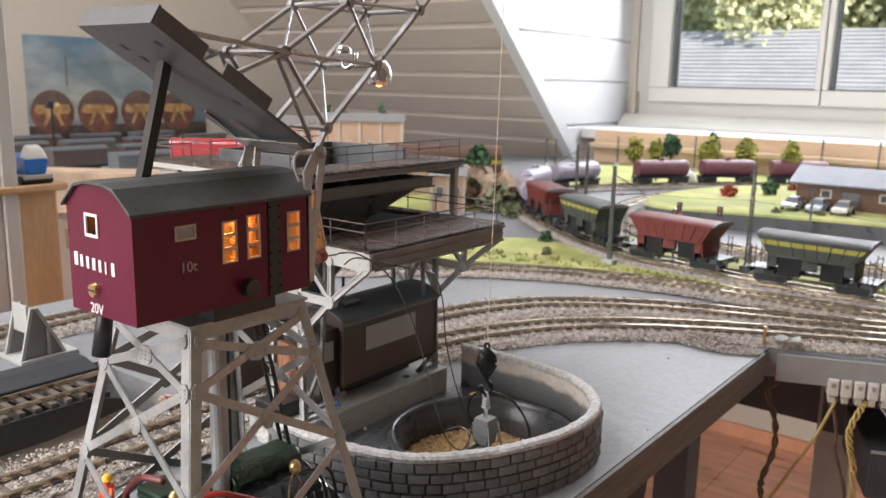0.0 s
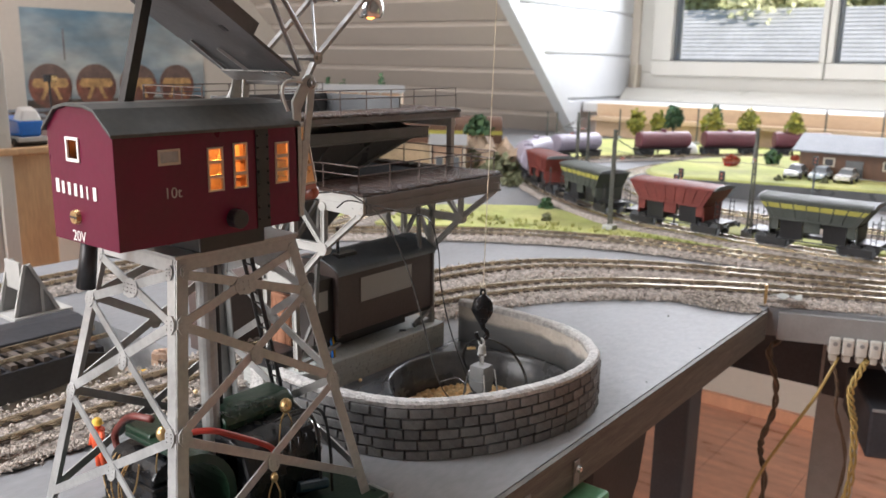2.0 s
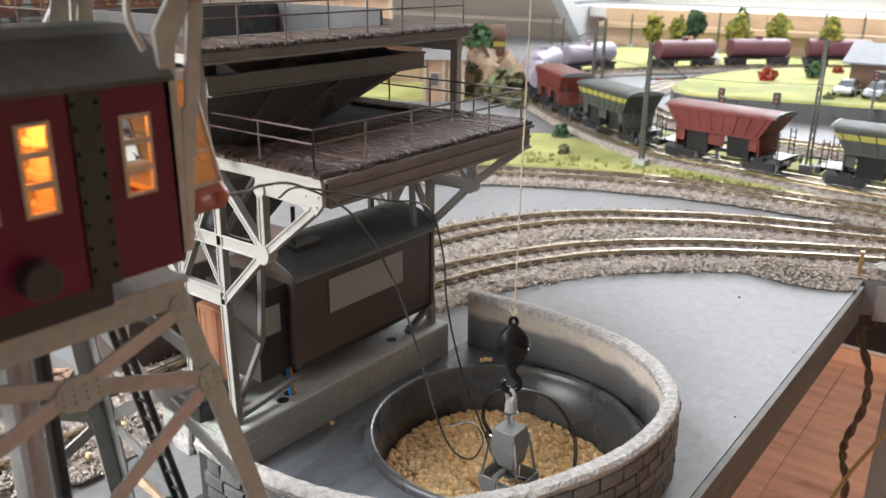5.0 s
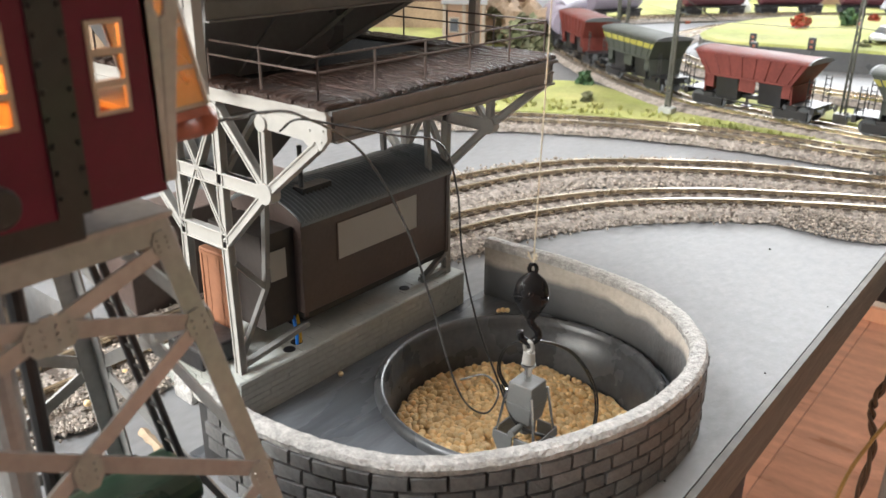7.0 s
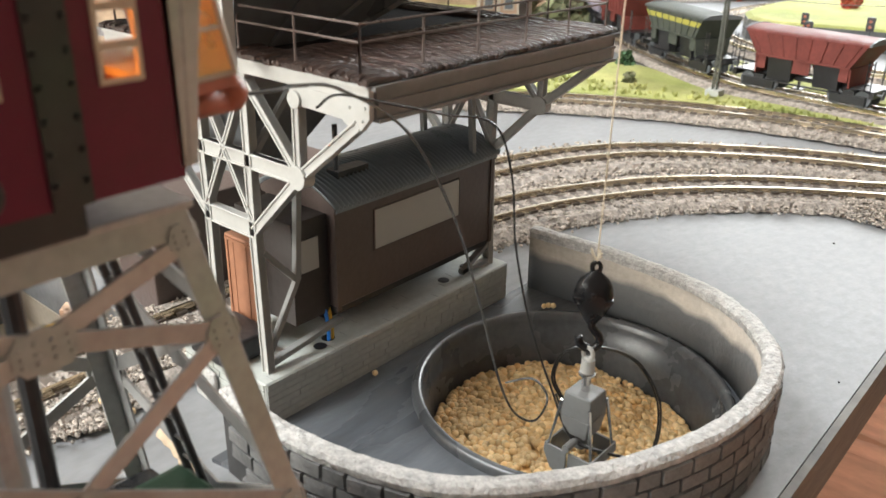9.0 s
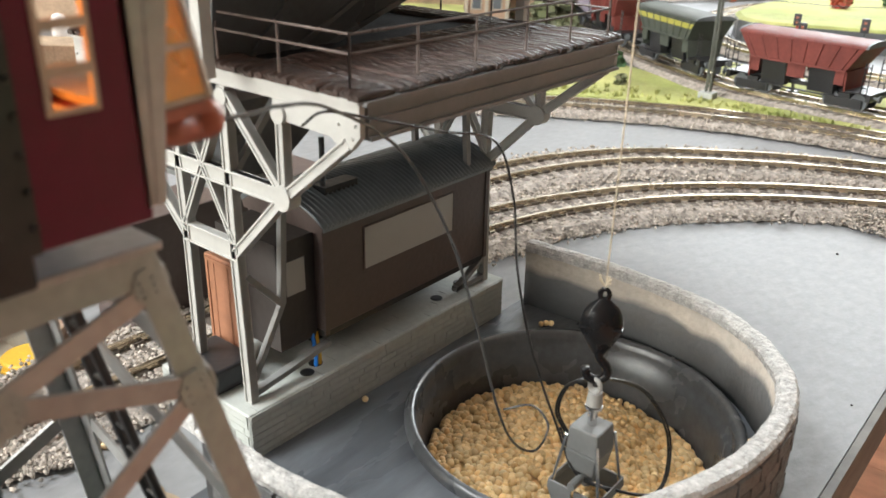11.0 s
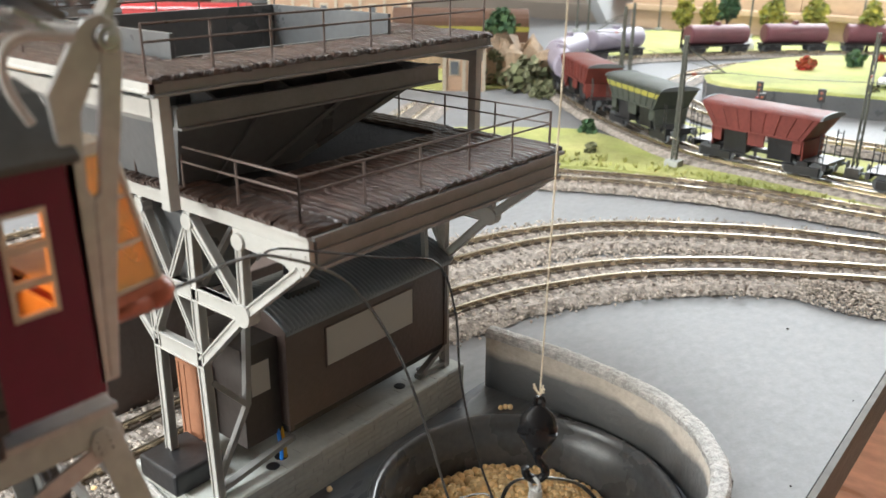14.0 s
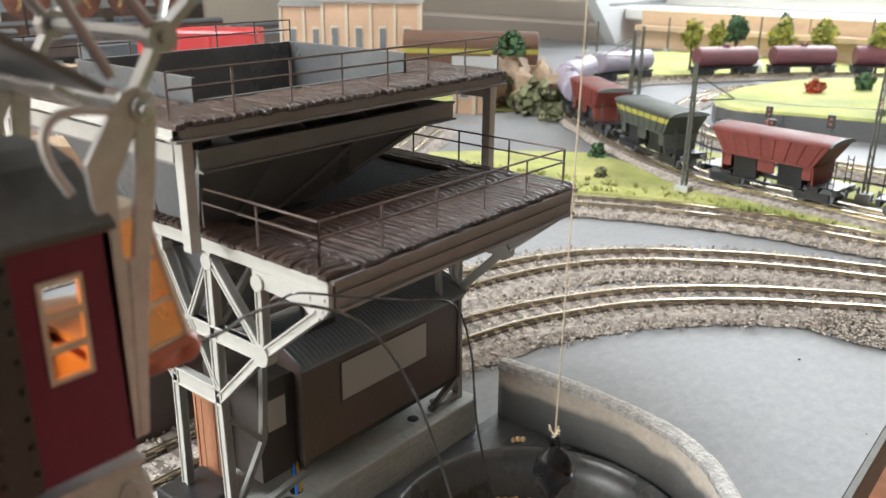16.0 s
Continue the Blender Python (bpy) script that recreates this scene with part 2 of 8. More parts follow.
PLINTH = mat("plinth_grey_stone", (0.36, 0.375, 0.355), 0.6, vary=0.10, scale=60, fine=500, bump=0.25)
BRICK = mat("basin_brick_grey", (0.140, 0.139, 0.138), 0.7, vary=0.22, scale=120, fine=900, bump=0.5, bump_scale=900, per_object=0.22)
MORTAR = mat("basin_mortar_dark", (0.030, 0.030, 0.031), 0.85, vary=0.2, scale=150)


def stained(name, pale, dark, height, wobble):
    """Pale plaster whose lower part was painted dark, with a ragged border."""
    m = mat(name, pale, 0.7, vary=0.14, scale=60, fine=500, bump=0.5, bump_scale=350)
    nt = m.node_tree
    nd, ln = nt.nodes, nt.links
    b = nd["Principled BSDF"]
    src = b.inputs["Base Color"].links[0].from_socket
    tc, sep, nz = nd.new("ShaderNodeTexCoord"), nd.new("ShaderNodeSeparateXYZ"), nd.new("ShaderNodeTexNoise")
    nz.inputs["Scale"].default_value, nz.inputs["Detail"].default_value = 26.0, 3.0
    ln.new(tc.outputs["Object"], sep.inputs[0]), ln.new(tc.outputs["Object"], nz.inputs["Vector"])
    ad, mr, mx = nd.new("ShaderNodeMath"), nd.new("ShaderNodeMapRange"), nd.new("ShaderNodeMix")
    ad.operation = "MULTIPLY_ADD"
    ad.inputs[1].default_value = wobble
    ln.new(nz.outputs["Fac"], ad.inputs[0]), ln.new(sep.outputs["Z"], ad.inputs[2])
    mr.inputs["From Min"].default_value, mr.inputs["From Max"].default_value = height, height + 0.0030
    ln.new(ad.outputs[0], mr.inputs["Value"])
    mx.data_type = "RGBA"
    mx.inputs[6].default_value = (*dark, 1)
    ln.new(mr.outputs[0], mx.inputs[0]), ln.new(src, mx.inputs[7]), ln.new(mx.outputs[2], b.inputs["Base Color"])
    return m


RENDER_ = stained("basin_plaster", (0.43, 0.385, 0.33), (0.125, 0.127, 0.128), 0.0240, 0.019)
RIM = mat("basin_rim_worn", (0.42, 0.41, 0.395), 0.65, vary=0.30, scale=420, fine=1400, bump=1.0, bump_scale=900)
POT = mat("pot_black_plastic", (0.070, 0.073, 0.077), 0.30, vary=0.3, scale=40, bump=0.1)
PEA = mat("yellow_peas", (0.74, 0.49, 0.22), 0.42, vary=0.04, island=0.24, tint=(0.82, 0.64, 0.37), bump=0.1)
HOOKB = mat("hook_gloss_black", (0.009, 0.009, 0.010), 0.24, vary=0.1, scale=80, bump=0.03, spec=0.32)
BASINF = mat("basin_floor_dark_paint", (0.085, 0.092, 0.102), 0.30, vary=0.25, scale=60, fine=300, bump=0.9, bump_scale=160, stretch=(1, 0.25, 1))
LEADG = mat("grey_lead_insulation", (0.070, 0.072, 0.072), 0.25)
STRAW = mat("torn_card_tan", (0.34, 0.26, 0.18), 0.8, vary=0.2, scale=200)
BRASS = mat("bulb_brass", (0.55, 0.38, 0.18), 0.3, metal=0.8)
GREEN = mat("green_enamel", (0.010, 0.034, 0.018), 0.34, vary=0.15, scale=40, coat=0.15)
MOTORB = mat("motor_black", (0.007, 0.0075, 0.009), 0.26, vary=0.3, scale=120, fine=700, bump=0.2)
REDWIRE = mat("red_wire", (0.35, 0.035, 0.022), 0.4)
REDHANDLE = mat("red_brown_hose", (0.16, 0.035, 0.028), 0.4)
COPPER = mat("copper_brown_knob", (0.30, 0.085, 0.045), 0.4, vary=0.2, scale=200)
ORANGE = mat("orange_overall", (0.75, 0.10, 0.03), 0.6)
YELLOW = mat("yellow_paint", (0.62, 0.36, 0.03), 0.5)
BLUESTEEL = mat("dark_blue_sleeve", (0.006, 0.030, 0.050), 0.35)
BLUE = mat("blue_paint", (0.02, 0.17, 0.60), 0.35)
DIMWALL = mat("pale_wood_cladding", (0.44, 0.405, 0.36), 0.6, vary=0.15, scale=5, fine=60)
# Unseen east wall, kept dark so less light bounces onto the crane.
EASTW = mat("dark_unseen_wall", (0.13, 0.118, 0.105), 0.6, vary=0.15, scale=5, fine=60)
CHEEKP = mat("white_dormer_planks", (0.52, 0.53, 0.54), 0.5, vary=0.03, scale=6, fine=60, bump=0.05)
WALLP = mat("white_planks", (0.60, 0.595, 0.58), 0.5, vary=0.03, scale=6, fine=60, bump=0.05)
# White planks; the warm dimmer tone puts the slope's shade into the colour.
SLOPEP = mat("slope_planks_shaded", (0.42, 0.365, 0.315), 0.55, vary=0.03, scale=6, fine=60, bump=0.05)
WALLC = mat("cream_wall_paint", (0.50, 0.45, 0.385), 0.8, vary=0.04, scale=3, fine=80, bump=0.1)
PVC = mat("white_pvc_frame", (0.53, 0.515, 0.47), 0.35, vary=0.03, scale=10)
SEAL = mat("window_seal_grey", (0.10, 0.11, 0.12), 0.5)
FLOORW = mat("laminate_red_brown", (0.50, 0.255, 0.170), 0.35, vary=0.22, scale=6, fine=60, bump=0.05, per_object=0.12, stretch=(1, 6, 1))
WOOD = mat("beech_wood", (0.52, 0.33, 0.17), 0.5, vary=0.15, scale=8, fine=90, stretch=(6, 6, 1))
WOODP = mat("pine_board_pale", (0.50, 0.36, 0.24), 0.6, vary=0.15, scale=6, fine=90, stretch=(1, 6, 6))
GRASS = mat("grass_scatter", (0.31, 0.35, 0.105), 0.9, vary=0.25, scale=25, fine=500, bump=0.8, bump_scale=800, tint=(0.44, 0.43, 0.17))
WAGRED = mat("wagon_red", (0.135, 0.034, 0.028), 0.6, vary=0.18, scale=60, fine=400, spec=0.25)
WAGGREY = mat("wagon_dark_grey", (0.055, 0.062, 0.054), 0.6, vary=0.15, scale=60, spec=0.25)
WAGYEL = mat("wagon_yellow_band", (0.30, 0.28, 0.055), 0.45, vary=0.1)
WAGPUR = mat("wagon_purple_brown", (0.13, 0.045, 0.055), 0.45, vary=0.15)
CHROME = mat("bright_metal", (0.7, 0.7, 0.7), 0.2, metal=1.0)
MASTG = mat("mast_grey_green", (0.10, 0.105, 0.090), 0.5, vary=0.15)
LEAFY = mat("foliage_yellow", (0.34, 0.31, 0.05), 0.8, island=0.4, tint=(0.14, 0.17, 0.03))
LEAFG = mat("foliage_green", (0.035, 0.085, 0.045), 0.8, island=0.4, tint=(0.07, 0.13, 0.05))
LEAFP = mat("foliage_pale", (0.20, 0.20, 0.12), 0.8, island=0.4, tint=(0.11, 0.13, 0.06))
BARK = mat("bark", (0.06, 0.045, 0.03), 0.9, vary=0.3, scale=200)
BARN = mat("barn_boards", (0.10, 0.050, 0.030), 0.6, vary=0.2, scale=60, stretch=(8, 8, 1))
SLATE = mat("slate_roof", (0.17, 0.185, 0.215), 0.5, vary=0.2, scale=60)
PEACH = mat("peach_card", (0.42, 0.28, 0.19), 0.7, vary=0.12, scale=20)
ROCK = mat("rock_tan", (0.34, 0.25, 0.17), 0.85, vary=0.3, scale=30, bump=0.8, bump_scale=60)
TWINE = mat("crane_twine", (0.60, 0.53, 0.40), 0.8)
WIREB = mat("black_wire", (0.012, 0.012, 0.012), 0.3)
WIREY = mat("yellow_wire", (0.34, 0.24, 0.075), 0.4, vary=0.15, scale=80)
WIREBR = mat("brown_cable", (0.085, 0.055, 0.032), 0.5, vary=0.2, scale=80)
NYLON = mat("terminal_white", (0.42, 0.41, 0.37), 0.4)
BEIGEP = mat("pit_wall_beige", (0.46, 0.40, 0.32), 0.8, vary=0.1, scale=30)
LAMPGLOW = glow("lamp_glow", (1.0, 0.36, 0.06), 6.0)
BULB = mat("bulb_chrome", (0.55, 0.53, 0.50), 0.2, metal=0.9)
GLASS = glass("window_glass")
AMBER = mat("amber_pane", (0.78, 0.54, 0.19), 0.3, vary=0.1, transmission=0.55)
# Near-black that paints the shade inside the deck opening.
HOLEBLK = mat("deck_hole_black", (0.012, 0.012, 0.013), 0.95, vary=0.4, scale=300, bump=0.8, bump_scale=900, spec=0.15)
TRAYG = mat("tray_dark_grey", (0.082, 0.084, 0.089), 0.40, vary=0.12, scale=60, fine=500, bump=0.08)
LEGBLK = mat("black_leg_paint", (0.034, 0.035, 0.040), 0.6, vary=0.25, scale=20, spec=0.3)
SKIRT = mat("skirting_pine", (0.60, 0.30, 0.18), 0.45, vary=0.12, scale=6, fine=60, stretch=(6, 1, 1))
GRABG = mat("grab_grey_plastic", (0.165, 0.168, 0.166), 0.40, vary=0.08, scale=80, fine=600, bump=0.08)
GIRD = mat("girder_dark_grey", (0.195, 0.197, 0.198), 0.38, vary=0.10, scale=80, fine=600, bump=0.08)
BOOMS = mat("boom_dark_steel", (0.31, 0.31, 0.31), 0.32, metal=0.8, vary=0.12, scale=60, fine=500, bump=0.08)
JOINT = mat("plinth_joint", (0.27, 0.28, 0.265), 0.8, vary=0.1, scale=80)

# ---- the room ----
FLOOR_Z, WEST, EAST, NORTH, SOUTH, TOP = -0.70, -1.75, 1.60, 2.05, -2.00, 1.60
CHEEK, CHEEK2, DORMER_TOP = -0.982, 0.02, 1.15


def slope_z(y):
    return -0.0066 + (1.7877 - y) * 0.923


def slope_y(z):
    return 1.7877 - (z + 0.0066) / 0.923


solo("floor", box(B(), WEST - 0.1, EAST + 0.1, SOUTH - 0.1, NORTH + 0.1, FLOOR_Z - 0.06, FLOOR_Z - 0.008), WALLC, "dark screed under red-brown laminate floor", "floor", kind="structure")
floor = bpy.data.objects["floor"]
ORIGIN["floor"] = Vector((0, 0, 0))

# north wall with the window opening
WX0, WX1, WZ0, WZ1 = -0.955, -0.045, 0.100, 1.05
bm = B()
box(bm, WEST - 0.1, WX0, NORTH, NORTH + 0.12, FLOOR_Z - 0.06, TOP)
box(bm, WX1, EAST + 0.1, NORTH, NORTH + 0.12, FLOOR_Z - 0.06, TOP)
box(bm, WX0, WX1, NORTH, NORTH + 0.12, FLOOR_Z - 0.06, WZ0)
box(bm, WX0, WX1, NORTH, NORTH + 0.12, WZ1, TOP)
solo("wall_north", bm, WALLC, "cream painted wall below and around the window", "wall", kind="structure")
solo("wall_west", box(B(), WEST - 0.1, WEST, SOUTH, NORTH, FLOOR_Z - 0.06, TOP), WALLC, "cream painted end wall carrying a poster", "wall", kind="structure")
# Unseen wall; its low opening is added for the fill lamp.
bm = B()
box(bm, EAST, EAST + 0.1, SOUTH, 0.84, FLOOR_Z - 0.06, TOP)
box(bm, EAST, EAST + 0.1, 1.46, NORTH, FLOOR_Z - 0.06, TOP)
box(bm, EAST, EAST + 0.1, 0.84, 1.46, FLOOR_Z - 0.06, -0.52)
box(bm, EAST, EAST + 0.1, 0.84, 1.46, 0.08, TOP)
solo("wall_east", bm, EASTW, "unseen dark closing wall with an opening added for the fill lamp", "wall", kind="structure")
bm = B()
box(bm, WEST - 0.1, -1.55, SOUTH - 0.12, SOUTH, FLOOR_Z - 0.06, TOP)
box(bm, -0.35, EAST + 0.1, SOUTH - 0.12, SOUTH, FLOOR_Z - 0.06, TOP)
box(bm, -1.55, -0.35, SOUTH - 0.12, SOUTH, FLOOR_Z - 0.06, 0.04)
box(bm, -1.55, -0.35, SOUTH - 0.12, SOUTH, 1.28, TOP)
solo("wall_south", bm, DIMWALL, "pale wood-clad wall with a second window opening", "wall", kind="structure")
# The gap between the pieces serves the assumed overhead lamp.
bm = B()
for x0, x1, ya, yb in ((WEST - 0.1, -1.35, SOUTH - 0.1, slope_y(TOP)), (-0.55, EAST + 0.1, SOUTH - 0.1, slope_y(TOP)), (-1.35, -0.55, SOUTH - 0.1, -0.82), (-1.35, -0.55, -0.08, slope_y(TOP))):
    box(bm, x0, x1, ya, yb, TOP, TOP + 0.08)
solo("ceiling", bm, DIMWALL, "pale wood ceiling of the attic room with an opening for the assumed roof window", "ceiling", kind="structure")
bm = B()
y0 = slope_y(DORMER_TOP)
box(bm, CHEEK, CHEEK2, y0 - 0.05, NORTH, DORMER_TOP, DORMER_TOP + 0.05)
prism(bm, [(y0 - 0.02, slope_z(y0 - 0.02)), (slope_y(TOP), TOP), (slope_y(TOP), TOP + 0.06), (y0 - 0.02, slope_z(y0 - 0.02) + 0.09)], "x", CHEEK, CHEEK2)
solo("ceiling_dormer", bm, WALLP, "white ceiling over the window dormer", "ceiling", kind="structure")


# sloping roof lining of horizontal planks, each board a piece
def slope_lining(name, x0, x1, label):
    bm = B()
    lo, hi = slope_z(NORTH), TOP
    prism(bm, [(slope_y(lo), lo + 0.006), (slope_y(hi), hi + 0.006), (slope_y(hi), hi + 0.08), (slope_y(lo), lo + 0.08)], "x", x0, x1)
    ob = solo(name, bm, SLOPEP, label, "wall", kind="structure")
    ORIGIN[ob.name] = Vector((0, 0, 0))
    n, up = Vector((0, -0.678, -0.735)), Vector((0, -0.735, 0.678))
    step, z = 0.0735, lo
    base = Vector((0, slope_y(lo), lo))
    total = (hi - lo) / 0.678
    k = 0
    while k * step < total - 0.03:
        a, b = base + up * (k * step + 0.0015), base + up * ((k + 1) * step - 0.0015)
        bm = B()
        sec = [a - n * 0.002, a + n * 0.002, a + up * 0.004 + n * 0.006, b - up * 0.010 + n * 0.006, b - up * 0.004 + n * 0.002, b - n * 0.002]
        hull(bm, [(x0, p.y, p.z) for p in sec], [(x1, p.y, p.z) for p in sec])
        part("plank", bm, SLOPEP, ob)
        k += 1
    return ob


slope_lining("wall_slope_west", WEST, CHEEK, "sloping attic wall of white tongue-and-groove planks, coloured for warm shade")
slope_lining("wall_slope_east", CHEEK2, EAST, "sloping attic wall of white planks beyond the dormer, coloured for warm shade")


# dormer cheeks, white planks with a white trim along the slope
def cheek(name, x, side, label):
    bm = B()
    lo = slope_z(NORTH)
    prism(bm, [(NORTH, lo), (NORTH, DORMER_TOP), (y0, DORMER_TOP)], "x", min(x, x - side * 0.05), max(x, x - side * 0.05))
    ob = solo(name, bm, CHEEKP, label, "wall", kind="structure")
    ORIGIN[ob.name] = Vector((0, 0, 0))
    z = lo
    step = 0.1035
    z = 0.182 - 5 * step
    while z < DORMER_TOP - 0.02:
        za, zb = max(z, lo + 0.01) + 0.0008, min(z + step, DORMER_TOP) - 0.0008
        ya, yb = slope_y(za) , slope_y(zb)
        if zb - za > 0.02 and ya < NORTH:
            bm = B()
            hull(bm, [(x + side * 0.001, min(ya, NORTH), za), (x + side * 0.001, NORTH, za), (x + side * 0.001, NORTH, zb), (x + side * 0.001, yb, zb)],
                 [(x + side * 0.006, min(ya, NORTH), za + 0.004), (x + side * 0.006, NORTH, za + 0.004), (x + side * 0.006, NORTH, zb - 0.004), (x + side * 0.006, yb, zb - 0.004)])
            part("plank", bm, CHEEKP, ob)
        z += step
    bm = B()
    p, q = Vector((x + side * 0.004, slope_y(lo + 0.02), lo + 0.02)), Vector((x + side * 0.004, slope_y(DORMER_TOP), DORMER_TOP))
    beam(bm, p, q, 0.026, 0.030, (0, 0.678, 0.735))
    part("trim", bm, CHEEKP, ob, "white painted trim along the slope")
    return ob


cheek("wall_cheek_west", CHEEK, 1, "white planked dormer side wall beside the window")
cheek("wall_cheek_east", CHEEK2, -1, "white planked dormer side wall")

# window: frame, two sashes with panes, sill
win = thing("window_1", (-0.5, NORTH, WZ0), "white plastic double window with grey seals", "window", kind="structure")
bm = B()
ya, yb = NORTH + 0.004, NORTH + 0.06
for x0, x1, z0, z1 in ((WX0, WX1, WZ0, WZ0 + 0.042), (WX0, WX1, WZ1 - 0.04, WZ1), (WX0, WX0 + 0.045, WZ0 + 0.042, WZ1 - 0.04), (WX1 - 0.045, WX1, WZ0 + 0.042, WZ1 - 0.04)):
    box(bm, x0, x1, ya, yb, z0, z1)
part("window_frame", bm, PVC, win, bevel=0.003)
for x0, x1 in ((-0.915, -0.4985), (-0.4965, -0.085)):
    bm = B()
    z0, z1, w = WZ0 + 0.036, WZ1 - 0.036, 0.052
    if x0 < -0.6:
        gx0, gx1 = -0.862, -0.512
    else:
        gx0, gx1 = -0.482, -0.135
    gz0, gz1 = 0.172, z1 - w
    for a, b, c, d in ((x0, x1, z0, gz0), (x0, x1, gz1, z1), (x0, gx0, gz0, gz1), (gx1, x1, gz0, gz1)):
        box(bm, a, b, NORTH - 0.012, NORTH + 0.055, c, d)
    sash = part("sash", bm, PVC, win, bevel=0.003)
    bm = B()
    for a, b, c, d in ((gx0, gx1, gz0, gz0 + 0.004), (gx0, gx1, gz1 - 0.004, gz1), (gx0, gx0 + 0.006, gz0, gz1), (gx1 - 0.004, gx1, gz0, gz1)):
        box(bm, a, b, NORTH + 0.006, NORTH + 0.03, c, d)
    part("seal", bm, SEAL, sash, "dark grey rubber seal")
    pane = part("pane", box(B(), gx0 + 0.004, gx1 - 0.004, NORTH + 0.018, NORTH + 0.024, gz0 + 0.003, gz1 - 0.003), GLASS, sash, "clear glass pane")
    pane.visible_shadow = False
bm = B()
box(bm, -0.958, -0.945, NORTH - 0.02, NORTH + 0.004, 0.105, 0.162)
part("hinge", bm, CREAM, win, "beige hinge cover", bevel=0.002)
solo("window_sill", box(B(), CHEEK + 0.008, CHEEK2 - 0.008, 1.80, NORTH - 0.013, 0.050, 0.073), WALLP, "deep white window sill behind the layout", "sill", kind="structure", bevel=0.003)
solo("window_reveal", prism(B(), [(1.99, 0.074), (NORTH - 0.014, 0.074), (NORTH - 0.014, 0.104), (2.03, 0.104)], "x", CHEEK + 0.008, CHEEK2 - 0.008), PVC, "white sloped strip under the window frame", "trim", kind="structure")
solo("baseboard", box(B(), WEST, EAST, NORTH - 0.014, NORTH - 0.001, FLOOR_Z, FLOOR_Z + 0.033), SKIRT, "red-brown wooden skirting along the wall", "baseboard", kind="structure")

# outside: neighbour's roof, tree and hedge
house = thing("neighbour_house", (-1.0, 8.0, -3.0), "neighbouring house with a pale grey tiled roof", "house")
bm = B()
prism(bm, [(8.0, -3.0), (12.0, -3.0), (12.0, -0.9), (8.0, -0.9)], "x", -8.0, 6.0)
part("wall", bm, WALLC, house)
ROOFT = mat("pale_roof_tiles", (0.62, 0.62, 0.62), 0.9, vary=0.10, scale=3, fine=20, spec=0.0)
bm = B()
for k in range(40):
    t0, t1 = k / 40, (k + 1) / 40
    ya, yb, za, zb = 7.7 + 2.3 * t0, 7.7 + 2.3 * t1, -1.0 + 1.80 * t0, -1.0 + 1.80 * t1
    prism(bm, [(ya, za + 0.035), (yb, zb + 0.015), (yb, zb - 0.04), (ya, za - 0.01)], "x", -8.3, 6.3)
part("roof", bm, ROOFT, house, "pale grey roof tiles in rows")


def tree(name, at, height, spread, leaf, label, group="", trunk_share=0.35, clumps=60, seed=1, tall=1.0, leaf_size=0.16):
    rng = random.Random(seed)
    t = thing(name, at, label, "tree", group)
    x, y, z = at
    bm = B()
    top = Vector((x, y, z + height * (trunk_share + 0.25)))
    rod(bm, at, top, height * 0.028, height * 0.012, 7)
    mid = z + height * trunk_share
    tips = []
    for i in range(6):
        a = i * 1.05 + rng.uniform(-0.3, 0.3)
        p = Vector((x, y, mid + height * 0.06 * i / 2))
        q = p + Vector((math.cos(a) * spread * 0.6, math.sin(a) * spread * 0.6, height * rng.uniform(0.10, 0.24)))
        rod(bm, p, q, height * 0.010, height * 0.004, 5)
        tips.append(q)
    part("trunk", bm, BARK, t)
    vs, fs = [], []
    ch = height * (1 - trunk_share) / 2
    cz = z + height - ch
    for i in range(clumps * 9):
        while True:
            p = Vector((rng.uniform(-1, 1), rng.uniform(-1, 1), rng.uniform(-1, 1)))
            if 0.25 < p.length < 1.0:
                break
        lump = 0.78 + 0.22 * math.sin(3.1 * p.x + seed) * math.cos(2.7 * p.y + 2 * p.z)
        narrow = 1.0 - 0.35 * max(p.z, 0) * tall
        c = Vector((x + p.x * spread * lump * narrow, y + p.y * spread * lump * narrow, cz + p.z * ch * lump))
        s = leaf_size * spread * rng.uniform(0.6, 1.3)
        k = len(vs)
        u = Vector((rng.uniform(-1, 1), rng.uniform(-1, 1), rng.uniform(-1, 1))).normalized()
        w = u.orthogonal().normalized()
        n = u.cross(w) * 0.35
        for e in (u, w + n, -u, -w + n):
            vs.append(c + e * s)
        fs.extend([(k, k + 1, k + 2), (k, k + 2, k + 3)])
    o = ORIGIN[t.name]
    crown = new("crown", mesh_of("crown", [tuple(v - o) for v in vs], fs, leaf))
    crown.parent = t
    return t


GARDEN = mat("garden_foliage", (0.66, 0.68, 0.40), 0.8, island=0.25, tint=(0.76, 0.75, 0.46))
tree("garden_tree", (-3.6, 11.0, -2.0), 4.6, 1.5, GARDEN, "leafy green garden tree behind the neighbouring roof", seed=3, clumps=1000, leaf_size=0.032)
tree("garden_tree", (-0.3, 12.0, -2.0), 4.4, 1.7, GARDEN, "leafy yellow-green garden tree behind the neighbouring roof", seed=5, clumps=1000, leaf_size=0.032)
tree("garden_tree", (-1.9, 12.6, -2.0), 4.9, 1.7, GARDEN, "leafy bright green garden tree behind the neighbouring roof", seed=8, clumps=1000, leaf_size=0.032)
solo("lower_storey", box(B(), WEST - 0.1, EAST + 0.1, SOUTH - 0.12, NORTH + 0.12, -3.0, FLOOR_Z - 0.062), WALLC, "plain cream rendered storey under the attic", "wall", kind="structure")
solo("ground", box(B(), -90, 90, -90, 90, -3.2, -3.0), GRASS, "green garden lawn outside the window", "ground", kind="structure")

# ---- layout board ----
bm = B()


